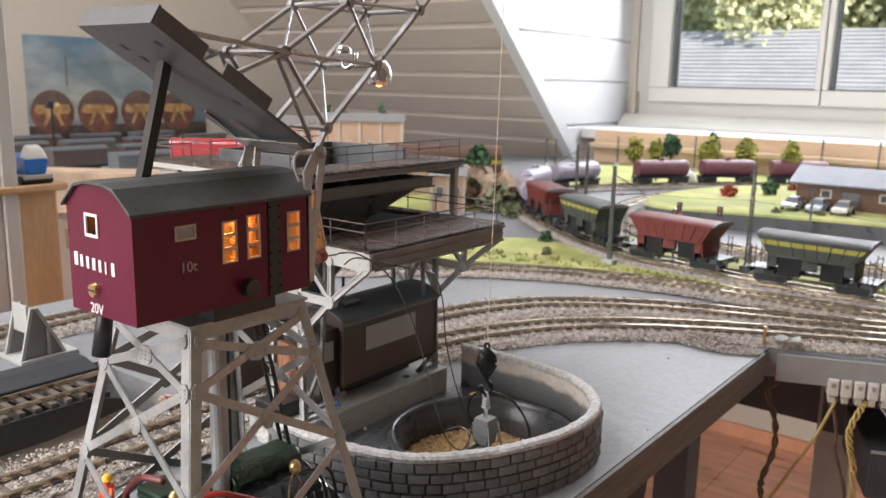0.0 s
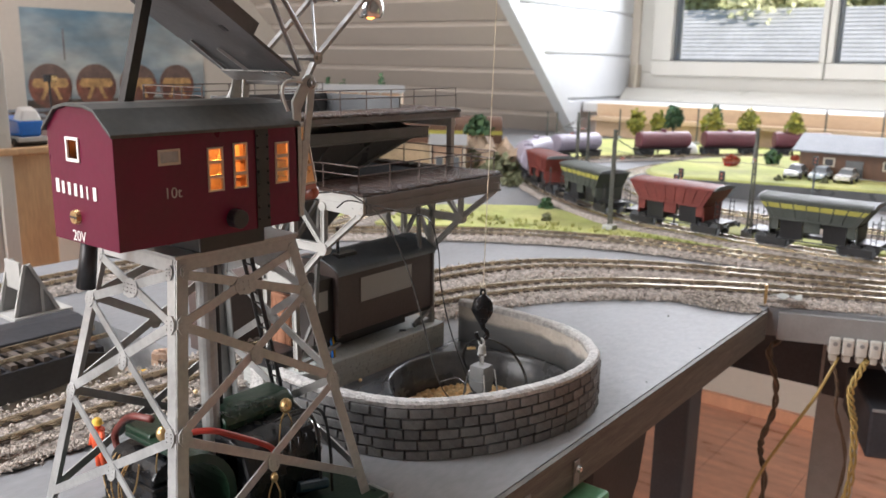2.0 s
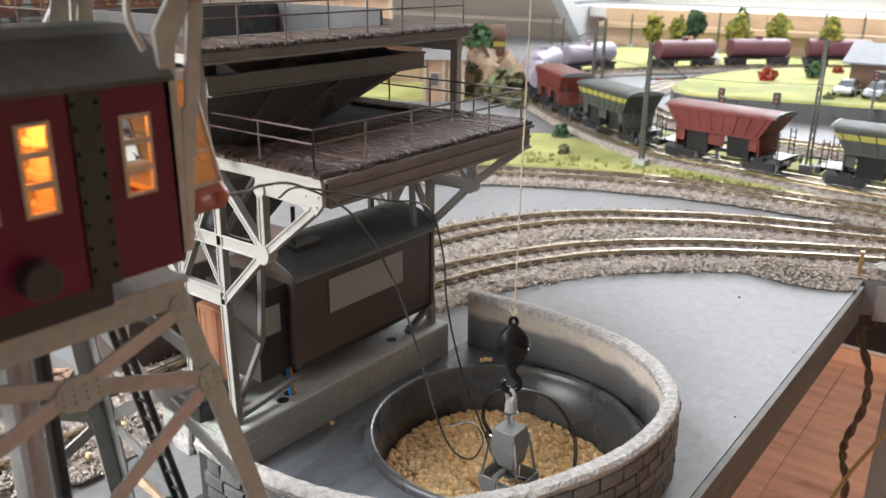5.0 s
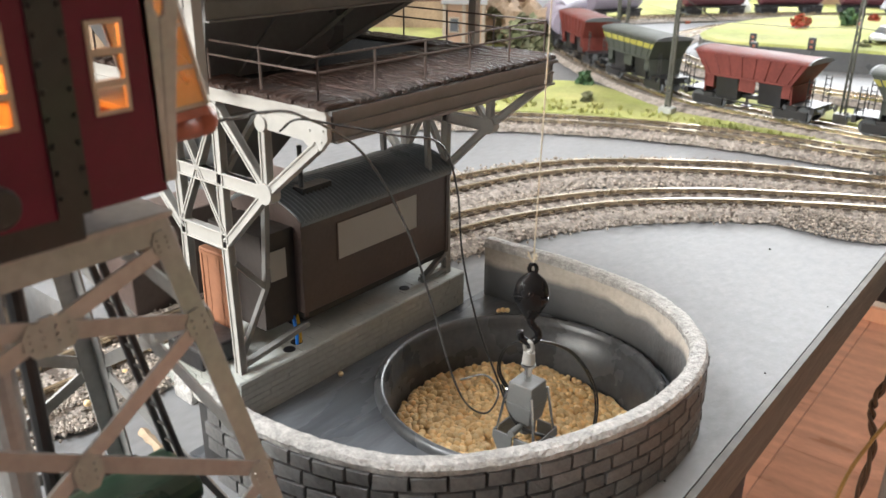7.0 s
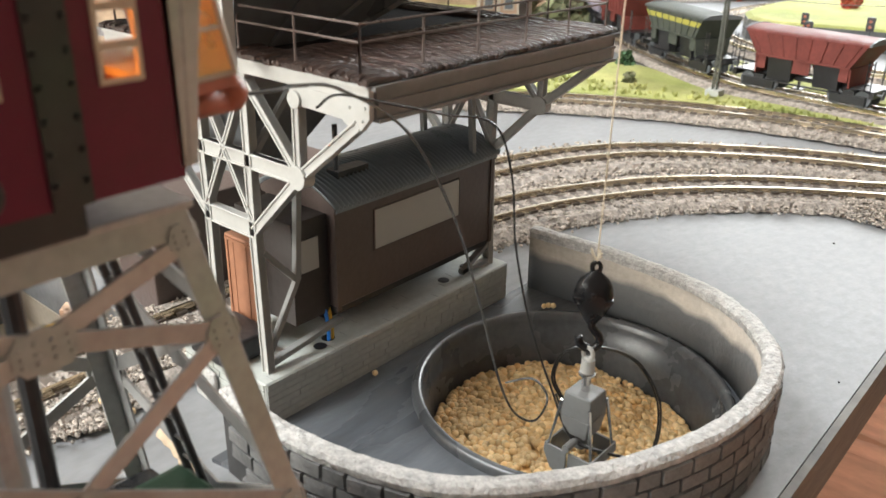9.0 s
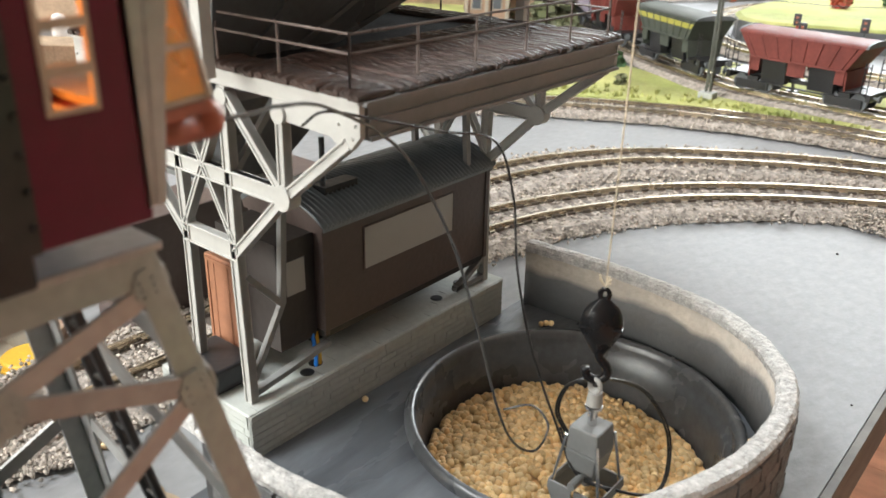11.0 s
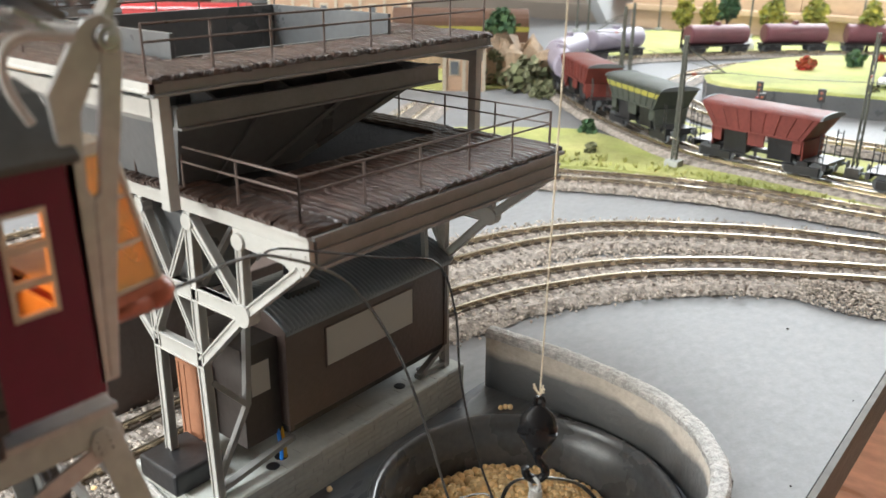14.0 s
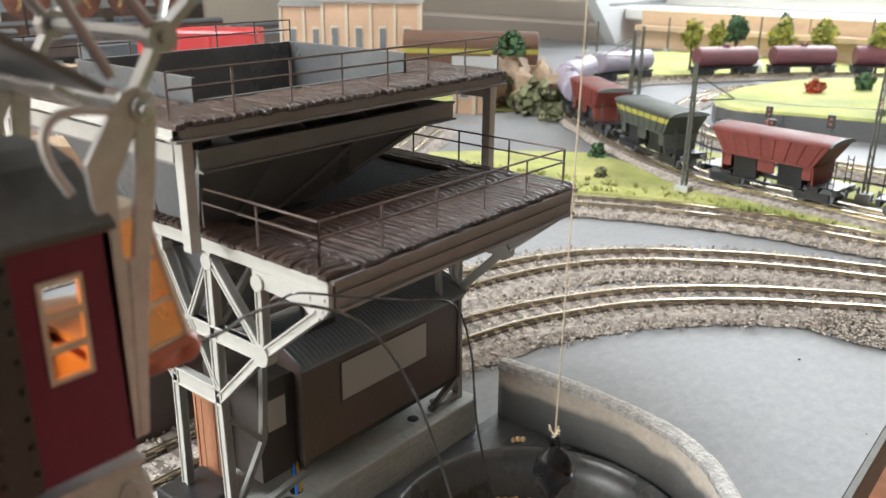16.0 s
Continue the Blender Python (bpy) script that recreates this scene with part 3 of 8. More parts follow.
def slab(pts, z0=-0.020, z1=0.0):
    hull(bm, [(x, y, z0) for x, y in pts], [(x, y, z1) for x, y in pts])


PX0, PX1, PY0, PY1 = -0.475, -0.366, -0.10, 0.262
POT_AT, POT_HOLE = Vector((-0.2230, 0.3270, 0.0)), 0.0470
slab([(PX1, -0.42), (-0.157, -0.42), (-0.157, 0.20), (PX1, 0.20)])
slab([(PX1, 0.45), (-0.157, 0.45), (-0.157, 0.575), (PX1, 0.575)])
slab([(-0.63, -0.42), (PX1, -0.42), (PX1, PY0), (-0.63, PY0)])
slab([(-0.63, PY0), (PX0, PY0), (PX0, PY1), (-0.63, PY1)])
slab([(-0.63, PY1), (PX1, PY1), (PX1, 0.575), (-0.63, 0.575)])
# the stretch round the sunken pot, with its round hole
ring = []
for k in range(72):
    a = 2 * math.pi * k / 72
    c, s = math.cos(a), math.sin(a)
    t = min(((-0.157 - POT_AT.x) / c if c > 0 else (PX1 - POT_AT.x) / c) if abs(c) > 1e-9 else 9, ((0.45 - POT_AT.y) / s if s > 0 else (0.20 - POT_AT.y) / s) if abs(s) > 1e-9 else 9)
    ring.append([bm.verts.new((POT_AT.x + c * r, POT_AT.y + s * r, z)) for r, z in ((POT_HOLE, 0.0), (t, 0.0), (t, -0.02), (POT_HOLE, -0.02))])
for k in range(72):
    p, q = ring[k], ring[(k + 1) % 72]
    for j in range(4):
        bm.faces.new((p[j], p[(j + 1) % 4], q[(j + 1) % 4], q[j]))
for cx, cy in ((-0.157, 0.45), (-0.157, 0.20), (PX1, 0.45), (PX1, 0.20)):
    a = math.atan2(cy - POT_AT.y, cx - POT_AT.x) % (2 * math.pi)
    k = int(a / (2 * math.pi / 72))
    p, q = ring[k], ring[(k + 1) % 72]
    for j in (1, 2):
        bm.faces.new((bm.verts.new(p[j].co), bm.verts.new((cx, cy, p[j].co.z)), bm.verts.new(q[j].co)))
slab([(-1.74, 0.575), (-0.157, 0.575), (0.09, 0.673), (0.09, 1.775), (-1.74, 1.775)])
board = solo("layout_board", bm, BOARD, "grey painted plywood baseboard of the model railway", "baseboard")
ORIGIN[board.name] = Vector((0, 0, 0))
bm = B()
box(bm, -0.1568, -0.1545, -0.42, 0.565, -0.0200, -0.0004)
part("edge", bm, PLY, board, "raw plywood edge with visible layers")
bm = B()
d = Vector((0.93, 0.367, 0)).normalized()
a = Vector((-0.150, 0.5755, -0.021))
hull(bm, [a, a + d * 0.255, a + d * 0.255 + Vector((0, 0, 0.019)), a + Vector((0, 0, 0.019))], [p + Vector((0.0011, -0.003, 0)) for p in (a, a + d * 0.255, a + d * 0.255 + Vector((0, 0, 0.019)), a + Vector((0, 0, 0.019)))])
part("fascia", bm, MIDGREY, board, "grey painted front strip")
bm = B()
box(bm, PX0, PX1, PY0, PY1, -0.040, -0.034)
for x0, x1, ya, yb in ((PX0 - 0.004, PX0, PY0, PY1), (PX1, PX1 + 0.004, PY0, PY1), (PX0, PX1, PY0 - 0.004, PY0), (PX0, PX1, PY1, PY1 + 0.004)):
    box(bm, x0, x1, ya, yb, -0.040, -0.0206)
part("pit", bm, BEIGEP, board, "beige turntable pit")

# ---- tracks ----
GAUGE = 0.0165


def offset(line, d):
    out = []
    for i, p in enumerate(line):
        t = (line[min(i + 1, len(line) - 1)] - line[max(i - 1, 0)]).normalized()
        out.append(p + Vector((-t.y, t.x, 0)) * d)
    return out


def walk_line(line, step):
    """Even steps along a line: place and direction."""
    out, left = [], 0.0
    for a, b in zip(line, line[1:]):
        L = (b - a).length
        if L < 1e-9:
            continue
        s = left
        while s < L:
            out.append((a + (b - a) * (s / L), (b - a) / L))
            s += step
        left = s - L
    return out


def track(pts, label, near, ballast=0.026, seed=1, stones=0, bed=True, base=0.0):
    line = spline([(x, y, base) for x, y in pts], 8)
    t = thing("track", (pts[0][0], pts[0][1], base), label, "track", "railway tracks")
    if bed:
        bm = B()
        prof = [(-ballast, 0.0), (-ballast + 0.006, 0.0038), (ballast - 0.006, 0.0038), (ballast, 0.0)]
        rng = random.Random(seed)
        rows = []
        for i, p in enumerate(line):
            tt = (line[min(i + 1, len(line) - 1)] - line[max(i - 1, 0)]).normalized()
            nn = Vector((-tt.y, tt.x, 0))
            rows.append([bm.verts.new(p + nn * (o + rng.uniform(-0.002, 0.002)) + Vector((0, 0, h + 0.0006))) for o, h in prof])
        for a, b in zip(rows, rows[1:]):
            for k in range(3):
                bm.faces.new((a[k], a[k + 1], b[k + 1], b[k]))
        part("ballast", bm, BEDDING, t, "grey-brown stone ballast")
    for side in (-1, 1):
        edge = offset(line, side * (GAUGE / 2 + 0.0005))
        bm = B()
        rows = []
        for i, p in enumerate(edge):
            tt = (edge[min(i + 1, len(edge) - 1)] - edge[max(i - 1, 0)]).normalized()
            nn = Vector((-tt.y, tt.x, 0))
            rows.append([bm.verts.new(p + nn * o + Vector((0, 0, h))) for o, h in ((-0.0011, 0.0052), (-0.0004, 0.0056), (-0.0004, 0.0066), (-0.0006, 0.0070), (-0.0006, 0.0078), (0.0006, 0.0078), (0.0006, 0.0070), (0.0004, 0.0066), (0.0004, 0.0056), (0.0011, 0.0052))])
        for a, b in zip(rows, rows[1:]):
            for k in range(10):
                bm.faces.new((a[k], a[(k + 1) % 10], b[(k + 1) % 10], b[k]))
        bm.faces.new(rows[0]), bm.faces.new(rows[-1][::-1])
        part("rail", bm, RAIL, t, "brass-coloured rail")
    vs, fs = [], []
    me = None
    count = 0
    for p, d in walk_line(line, 0.0085):
        ang = math.atan2(d.y, d.x)
        if near(p) and count < 290:
            if me is None:
                sb = B()
                box(sb, -0.0017, 0.0017, -0.0150, 0.0150, 0.0015, 0.0046)
                box(sb, -0.0021, 0.0021, -0.0104, -0.0072, 0.0044, 0.0058)
                box(sb, -0.0021, 0.0021, 0.0072, 0.0104, 0.0044, 0.0058)
                me = bpy.data.meshes.new("sleeper")
                sb.to_mesh(me)
                sb.free()
                me.materials.append(SLEEPER)
            ob = new("sleeper", me)
            ob.parent = t
            ob.location, ob.rotation_euler = p - ORIGIN[t.name], (0, 0, ang)
            count += 1
        else:
            k = len(vs)
            nn = Vector((-d.y, d.x, 0))
            for s1 in (-1, 1):
                for s2 in (-1, 1):
                    for h in (0.0015, 0.0046):
                        vs.append(p - ORIGIN[t.name] + d * (0.0017 * s1) + nn * (0.015 * s2) + Vector((0, 0, h)))
            fs.extend(tuple(i + k for i in f) for f in ((0, 1, 3, 2), (4, 6, 7, 5), (0, 4, 5, 1), (2, 3, 7, 6), (0, 2, 6, 4), (1, 5, 7, 3)))
    if vs:
        ob = new("sleeper_rest", mesh_of("sleeper_rest", [tuple(v) for v in vs], fs, SLEEPER))
        ob.parent = t
        ob["kind"] = "stuff"
    if stones:
        rng = random.Random(seed)
        pl = []
        near_pts = [q for q in walk_line(line, 0.002) if near(q[0])]
        for _ in range(stones):
            p, d = rng.choice(near_pts)
            o = rng.uniform(-1, 1)
            o = o * (ballast + 0.004) + rng.gauss(0, 0.0015)
            nn = Vector((-d.y, d.x, 0))
            h = 0.0040 if abs(o) < ballast - 0.006 else 0.0012 + 0.002 * rng.random()
            if GAUGE / 2 - 0.002 < abs(o) < GAUGE / 2 + 0.002:
                continue
            q = p + nn * o + d * rng.uniform(-0.002, 0.002)
            pl.append((q.x, q.y, base + h + rng.uniform(-0.0004, 0.0008), rng.uniform(0.0005, 0.0011)))
        pebbles("ballast", pl, GRAVEL, t, "loose grey and beige ballast stones", seed)
    return t


def far(p):
    return False


T1 = [(-0.341, -0.40), (-0.341, 0.10), (-0.340, 0.25), (-0.337, 0.36), (-0.3245, 0.438), (-0.302, 0.488), (-0.283, 0.516), (-0.259, 0.540), (-0.235, 0.559), (-0.209, 0.575), (-0.183, 0.590), (-0.10, 0.630), (0.07, 0.703)]
T2 = [(-0.390, 0.28), (-0.384, 0.38), (-0.362, 0.490), (-0.338, 0.543), (-0.313, 0.571), (-0.286, 0.591), (-0.257, 0.609), (-0.228, 0.622), (-0.199, 0.632), (-0.11, 0.662), (0.07, 0.728)]
T3 = [(-0.62, 0.42), (-0.55, 0.525), (-0.50, 0.578), (-0.435, 0.630), (-0.39, 0.655), (-0.34, 0.676), (-0.29, 0.689), (-0.245, 0.694), (-0.20, 0.697), (-0.10, 0.705), (0.07, 0.755)]
T4 = [(0.085, 0.785), (0.0, 0.765), (-0.115, 0.747), (-0.19, 0.748), (-0.24, 0.752), (-0.297, 0.762), (-0.36, 0.776), (-0.455, 0.835), (-0.545, 0.912), (-0.62, 0.99), (-0.665, 1.075), (-0.68, 1.18), (-0.65, 1.285), (-0.574, 1.40), (-0.517, 1.475), (-0.43, 1.55), (-0.30, 1.61), (0.08, 1.66)]
T5 = [(0.085, 0.888), (0.0, 0.879), (-0.253, 0.886), (-0.33, 0.899), (-0.39, 0.925), (-0.435, 0.958), (-0.495, 1.03), (-0.525, 1.13), (-0.522, 1.26), (-0.469, 1.375), (-0.39, 1.455), (-0.28, 1.525), (0.08, 1.585)]
T6 = [(-0.562, -0.05), (-0.562, 0.25), (-0.562, 0.45), (-0.58, 0.62), (-0.66, 0.80)]
track(T1, "curved railway track on stone ballast", lambda p: 0.0 < p.y < 0.66 and p.x < -0.05, seed=11, stones=13000)
track(T2, "second curved railway track on stone ballast", lambda p: p.x < -0.05, base=0.0003, seed=12, stones=8000)
track(T3, "outer curved railway track joining the points", lambda p: -0.5 < p.x < -0.05, ballast=0.022, base=0.0006, seed=13, stones=5000)
track(T4, "railway track of the hopper train, looping round", far, ballast=0.021, base=0.0009, seed=14)
track(T5, "inner loop of railway track round the meadow", far, ballast=0.021, base=0.0012, seed=15)
track(T6, "straight siding track beside the turntable", lambda p: 0.1 < p.y < 0.5, base=0.0, seed=16, stones=4000)

# ---- coaling station ----
CX0, CX1, CY0, CY1 = -0.3470, -0.2380, 0.2580, 0.3610
XM = -0.2925
ZP = 0.1058
station = thing("coaling_station", (-0.29, 0.31, 0.0), "model coaling station with two dark plank platforms, hopper and hut", "coaling station")
PLX0, PLX1, PLY0, PLY1 = -0.3160, -0.2765, 0.2530, 0.3655
plinth = part("plinth", box(B(), PLX0, PLX1, PLY0, PLY1, 0.0, 0.0152), PLINTH, station, "light grey stone plinth", bevel=0.0005)
# thin stone courses on the long side and the near end
for side in (0, 1):
    vs, fs = [], []
    rng = random.Random(4 + side)
    for k in range(7):
        z0 = 0.0004 + 0.00208 * k
        lo, hi = (PLY0, PLY1) if side == 0 else (PLX0, PLX1)
        u = lo + 0.0004
        while u < hi - 0.003:
            w = min(rng.uniform(0.006, 0.012), hi - 0.0004 - u)
            d = 0.00026 + rng.uniform(-0.00007, 0.00007)
            k0 = len(vs)
            for off in (-0.0002, d):
                for uu, zz in ((u, z0), (u + w - 0.0003, z0), (u + w - 0.0003, z0 + 0.00188), (u, z0 + 0.00188)):
                    vs.append((PLX1 + off, uu, zz) if side == 0 else (uu, PLY0 - off, zz))
            fs.extend(tuple(i + k0 for i in f) for f in ((4, 5, 6, 7), (0, 1, 5, 4), (1, 2, 6, 5), (2, 3, 7, 6), (3, 0, 4, 7)))
            u += w
    me = mesh_of("stone_course", vs, fs, PLINTH)
    me.transform(Matrix.Translation(-ORIGIN[station.name]))
    ob = new("stone_course", me)
    ob.parent, ob["kind"] = plinth, "stuff"
for k in range(14):
    part("joint", box(B(), -0.2800 - 0.0035 * (k % 3), -0.2768 - 0.0035 * (k % 3), 0.2560 + 0.0078 * k, 0.2562 + 0.0078 * k, 0.01521, 0.01528), JOINT, plinth)
for y, x in ((0.2775, -0.2815), (0.2825, -0.2835), (0.3375, -0.2840), (0.352, -0.2860)):
    part("hole", lathe(B(), (x, y, 0.0153), [(0.0, 0.0001), (0.0018, 0.0001), (0.0021, 0.0), (0.0021, -0.002)], 14), BLACK, plinth)


def frame_face(y):
    """Lattice frame across the station at y, of channel bars with raised edges."""
    f = B()
    w = 0.0018

    def mirror(x):
        return 2 * XM - x

    def bar(p, q, h):
        a, b = Vector((p[0], y, p[1])), Vector((q[0], y, q[1]))
        beam(f, a, b, h, w, (0, 1, 0))
        d = (b - a).normalized()
        s = d.cross(Vector((0, 1, 0))) * (h / 2 - 0.0003)
        for e in (-1, 1):
            beam(f, a + s * e, b + s * e, 0.0006, w + 0.0008, (0, 1, 0))

    for m in (lambda x: x, mirror):
        bar((m(-0.2816), 0.0152), (m(-0.2826), 0.0590), 0.0030)
        bar((m(-0.2826), 0.0590), (m(-0.2820), 0.1003), 0.0030)
        bar((m(-0.2822), 0.0585), (m(-0.2625), 0.0780), 0.0027)
        bar((m(-0.2625), 0.0780), (m(-0.2415), 0.0948), 0.0027)
        bar((m(-0.2625), 0.0780), (m(-0.2622), 0.0985), 0.0024)
        bar((m(-0.2630), 0.0790), (m(-0.2812), 0.0985), 0.0022)
        bar((m(-0.2820), 0.0985), (m(-0.3028), 0.0612), 0.0017)
        plate = [(-0.2379, 0.1003), (-0.2379, 0.0966), (-0.2405, 0.0936), (-0.2438, 0.0934), (-0.2466, 0.0953), (-0.2600, 0.0958), (-0.2645, 0.0984), (-0.2645, 0.1003)]
        prism(f, [(m(x), z) for x, z in plate], "y", y - 0.0008, y + 0.0008)
        rod(f, (m(-0.2625), y - 0.0018, 0.0780), (m(-0.2625), y + 0.0018, 0.0780), 0.0031, seg=14)
        rod(f, (m(-0.2622), y - 0.0016, 0.0972), (m(-0.2622), y + 0.0016, 0.0972), 0.0022, seg=12)
        rod(f, (m(-0.2820), y - 0.0016, 0.0978), (m(-0.2820), y + 0.0016, 0.0978), 0.0022, seg=12)
        # small bolts on the corner plate
        for bx, bz in ((-0.2392, 0.0990), (-0.2400, 0.0960), (-0.2430, 0.0946), (-0.2440, 0.0985)):
            rod(f, (m(bx), y - 0.0012, bz), (m(bx), y + 0.0012, bz), 0.0004, seg=6)
    bar((-0.2625, 0.0780), (mirror(-0.2625), 0.0780), 0.0042)
    bar((-0.2812, 0.0590), (mirror(-0.2812), 0.0590), 0.0052)
    return part("end_frame", f, GREYPL, station, "light grey lattice frame", bevel=0.00015)


frame_face(0.2582)
frame_face(0.3598)
# side lattice between the posts at both ends
for ya, yb, sg in ((0.2582, 0.2700, 1), (0.3598, 0.3500, -1)):
    for x in (-0.2815, -0.3035):
        if x < -0.29 and sg > 0:
            continue
        bm = B()
        beam(bm, (x, ya + sg * 0.001, 0.0215), (x, yb, 0.0400), 0.0016, 0.0016, (1, 0, 0))
        beam(bm, (x, ya + sg * 0.001, 0.0520), (x, yb, 0.0400), 0.0016, 0.0016, (1, 0, 0))
        beam(bm, (x, yb, 0.0400), (x, yb + sg * 0.004, 0.0960), 0.0018, 0.0018, (1, 0, 0))
        beam(bm, (x, ya, 0.0790), (x, yb + sg * 0.003, 0.0960), 0.0016, 0.0016, (1, 0, 0))
        part("brace", bm, MIDGREY, station, "grey lattice brace")
# platform girders
for x in (CX1 - 0.0012, CX0 + 0.0012, -0.2815, -0.3035):
    g = part("girder", box(B(), x - 0.0012, x + 0.0012, CY0 + 0.0018, CY1 - 0.0006, 0.0962, 0.1031), GIRD, station, "dark grey side girder", bevel=0.0002)
    if x > -0.25:
        part("flange", box(B(), x - 0.0010, x + 0.0022, CY0 + 0.0018, CY1 - 0.0006, 0.0956, 0.0964), GIRD, g)
        part("flange", box(B(), x - 0.0010, x + 0.0026, CY0, CY1, 0.1029, 0.1039), GIRD, g)
        part("flange", box(B(), x - 0.0010, x + 0.0018, CY0 + 0.0018, CY1 - 0.0006, 0.0994, 0.1001), GIRD, g)
for y in (CY0 + 0.0002, CY1 - 0.0016):
    e = part("end_beam", box(B(), CX0, CX1, y - 0.0008, y + 0.0008, 0.1003, 0.1038), GREYPL, station, "light grey end beam", bevel=0.0002)
    part("flange", box(B(), CX0, CX1 + 0.0002, y - 0.0014, y + 0.0012, 0.1033, 0.1040), GREYPL, e)

# dark joists and trough under the deck
for k in range(7):
    y = CY0 + 0.0095 + 0.0138 * k
    part("joist", box(B(), CX0 + 0.0026, CX1 - 0.0026, y - 0.0009, y + 0.0009, 0.0972, 0.1022), BLACK, station)
for x in (-0.2520, -0.2680, -0.3170, -0.3330):
    part("joist", box(B(), x - 0.0008, x + 0.0008, CY0 + 0.0030, CY1 - 0.0030, 0.0945, 0.0972), BLACK, station)
# hopper opening in the lower deck: planks in rows along x
lower = part("lower_deck", box(B(), CX0 + 0.003, CX1 - 0.003, CY0 + 0.002, CY1 - 0.002, 0.1025, 0.1039), DARKGREY, station, "dark plank deck of the lower platform")
upper_front, UX0, UY0, UY1, ZU = -0.2720, -0.3790, 0.2445, 0.3700, 0.1360


def plank_mesh(name, L, W, H, seed):
    """A worn board with lumpy top, ragged edges and rounded ends."""
    r = random.Random(seed)
    bm = B()
    n = max(5, int(L / 0.0022))
    rows = []
    for i in range(n + 1):
        x = -L / 2 + L * i / n
        end = 0.72 if i in (0, n) else 1.0
        side = [-W / 2 + r.uniform(-0.00014, 0.00010), W / 2 + r.uniform(-0.00010, 0.00014)]
        top = [H * end + r.uniform(-0.00013, 0.00010) for _ in range(3)]
        rows.append([bm.verts.new((x, side[0], 0)), bm.verts.new((x, side[0] * 0.92, H * 0.75 * end)), bm.verts.new((x, side[0] * 0.5, top[0])), bm.verts.new((x, 0.0, top[1])), bm.verts.new((x, side[1] * 0.5, top[2])), bm.verts.new((x, side[1] * 0.92, H * 0.75 * end)), bm.verts.new((x, side[1], 0))])
    for a, b in zip(rows, rows[1:]):
        for k in range(7):
            bm.faces.new((a[k], a[(k + 1) % 7], b[(k + 1) % 7], b[k]))
    bm.faces.new(rows[0]), bm.faces.new(rows[-1][::-1])
    bmesh.ops.recalc_face_normals(bm, faces=bm.faces)
    me = bpy.data.meshes.new(name)
    bm.to_mesh(me)
    bm.free()
    me.materials.append(PLANK)
    return me


def deck(parent, x_lo, x_hi, y_lo, y_hi, z, W, seed, turned=False):
    """A row of planks lying along x, laid side by side along y; turned: the other way round."""
    r = random.Random(seed)
    if turned:
        x_lo, x_hi, y_lo, y_hi = y_lo, y_hi, x_lo, x_hi
    L = x_hi - x_lo
    meshes = [plank_mesh("plank", L, W * 0.95, 0.0018, seed + k) for k in range(4)]
    n = int(round((y_hi - y_lo) / W))
    for k in range(n):
        ob = new("plank", meshes[k % 4])
        ob.parent = parent
        at = Vector(((x_lo + x_hi) / 2 + r.uniform(-0.0004, 0.0004), y_lo + (k + 0.5) * (y_hi - y_lo) / n, z + r.uniform(-0.0001, 0.0003)))
        if turned:
            at = Vector((at.y, at.x, at.z))
        ob.location = at - ORIGIN[parent.name]
        ob.rotation_euler = (0, 0, r.uniform(-0.012, 0.012) + (math.pi / 2 if turned else 0.0))


deck(lower, -0.2577, -0.2372, CY0 + 0.0100, CY1, 0.1040, 0.0027, 20)
deck(lower, -0.2785, -0.2583, CY0 + 0.0100, CY1, 0.1038, 0.0027, 30)
deck(lower, -0.3480, -0.3200, CY0 + 0.0100, CY1, 0.1040, 0.0027, 40)
deck(lower, -0.3195, -0.2790, 0.3500, CY1, 0.1039, 0.0027, 50)
deck(lower, -0.3480, -0.2374, CY0 - 0.0012, CY0 + 0.0096, 0.1040, 0.0029, 60, True)
# Black sheet drawn in place of the unlit hollow in the deck.
part("coal_bed", box(B(), -0.3190, -0.2785, 0.2690, 0.3495, 0.1034, 0.1043), HOLEBLK, lower, "matt black sheet standing in for the dark hole in the deck")


def railing(runs, z, posts, label):
    ob = None
    for k, (p, q, n) in enumerate(runs):
        bm = B()
        p, q = Vector(p), Vector(q)
        for h in (0.0066, 0.0104):
            rod(bm, p + Vector((0, 0, h)), q + Vector((0, 0, h)), 0.00030, seg=6)
        rail = part("railing", bm, RAILING, station, label)
        for i in range(n):
            c = p.lerp(q, (i + 0.5 * (posts == 1)) / (n - 1 + (posts == 1)))
            part("post", rod(B(), c + Vector((0, 0, -0.001)), c + Vector((0, 0, 0.0104)), 0.00032, seg=6), RAILING, rail)


RAILING = mat("railing_brown_metal", (0.085, 0.062, 0.054), 0.35, vary=0.15, scale=100)
railing([((-0.2418, 0.2588, ZP), (-0.2400, 0.3575, ZP), 6), ((-0.2418, 0.2588, ZP), (-0.3060, 0.2592, ZP), 4), ((-0.2405, 0.3580, ZP), (-0.3430, 0.3590, ZP), 6), ((-0.3440, 0.3585, ZP), (-0.3440, 0.2600, ZP), 6)], ZP, 0, "thin brown handrail with two bars")

# upper platform
for x, y in ((-0.2755, 0.2492), (-0.2755, 0.3665), (-0.3620, 0.2492), (-0.3620, 0.3665)):
    bm = B()
    box(bm, x - 0.0016, x + 0.0016, y - 0.0015, y + 0.0015, 0.1030 if y > 0.3 else 0.1042, 0.1325)
    part("column", bm, GREYPL, station, "square grey column", bevel=0.0002)
for x in (upper_front - 0.0010, UX0 + 0.0010):
    bm = B()
    box(bm, x - 0.0010, x + 0.0010, UY0, UY1, 0.1318, 0.1345)
    box(bm, x - 0.0020, x + 0.0022, UY0, UY1, 0.1312, 0.1319)
    part("girder", bm, GIRD, station, "grey upper girder", bevel=0.0002)
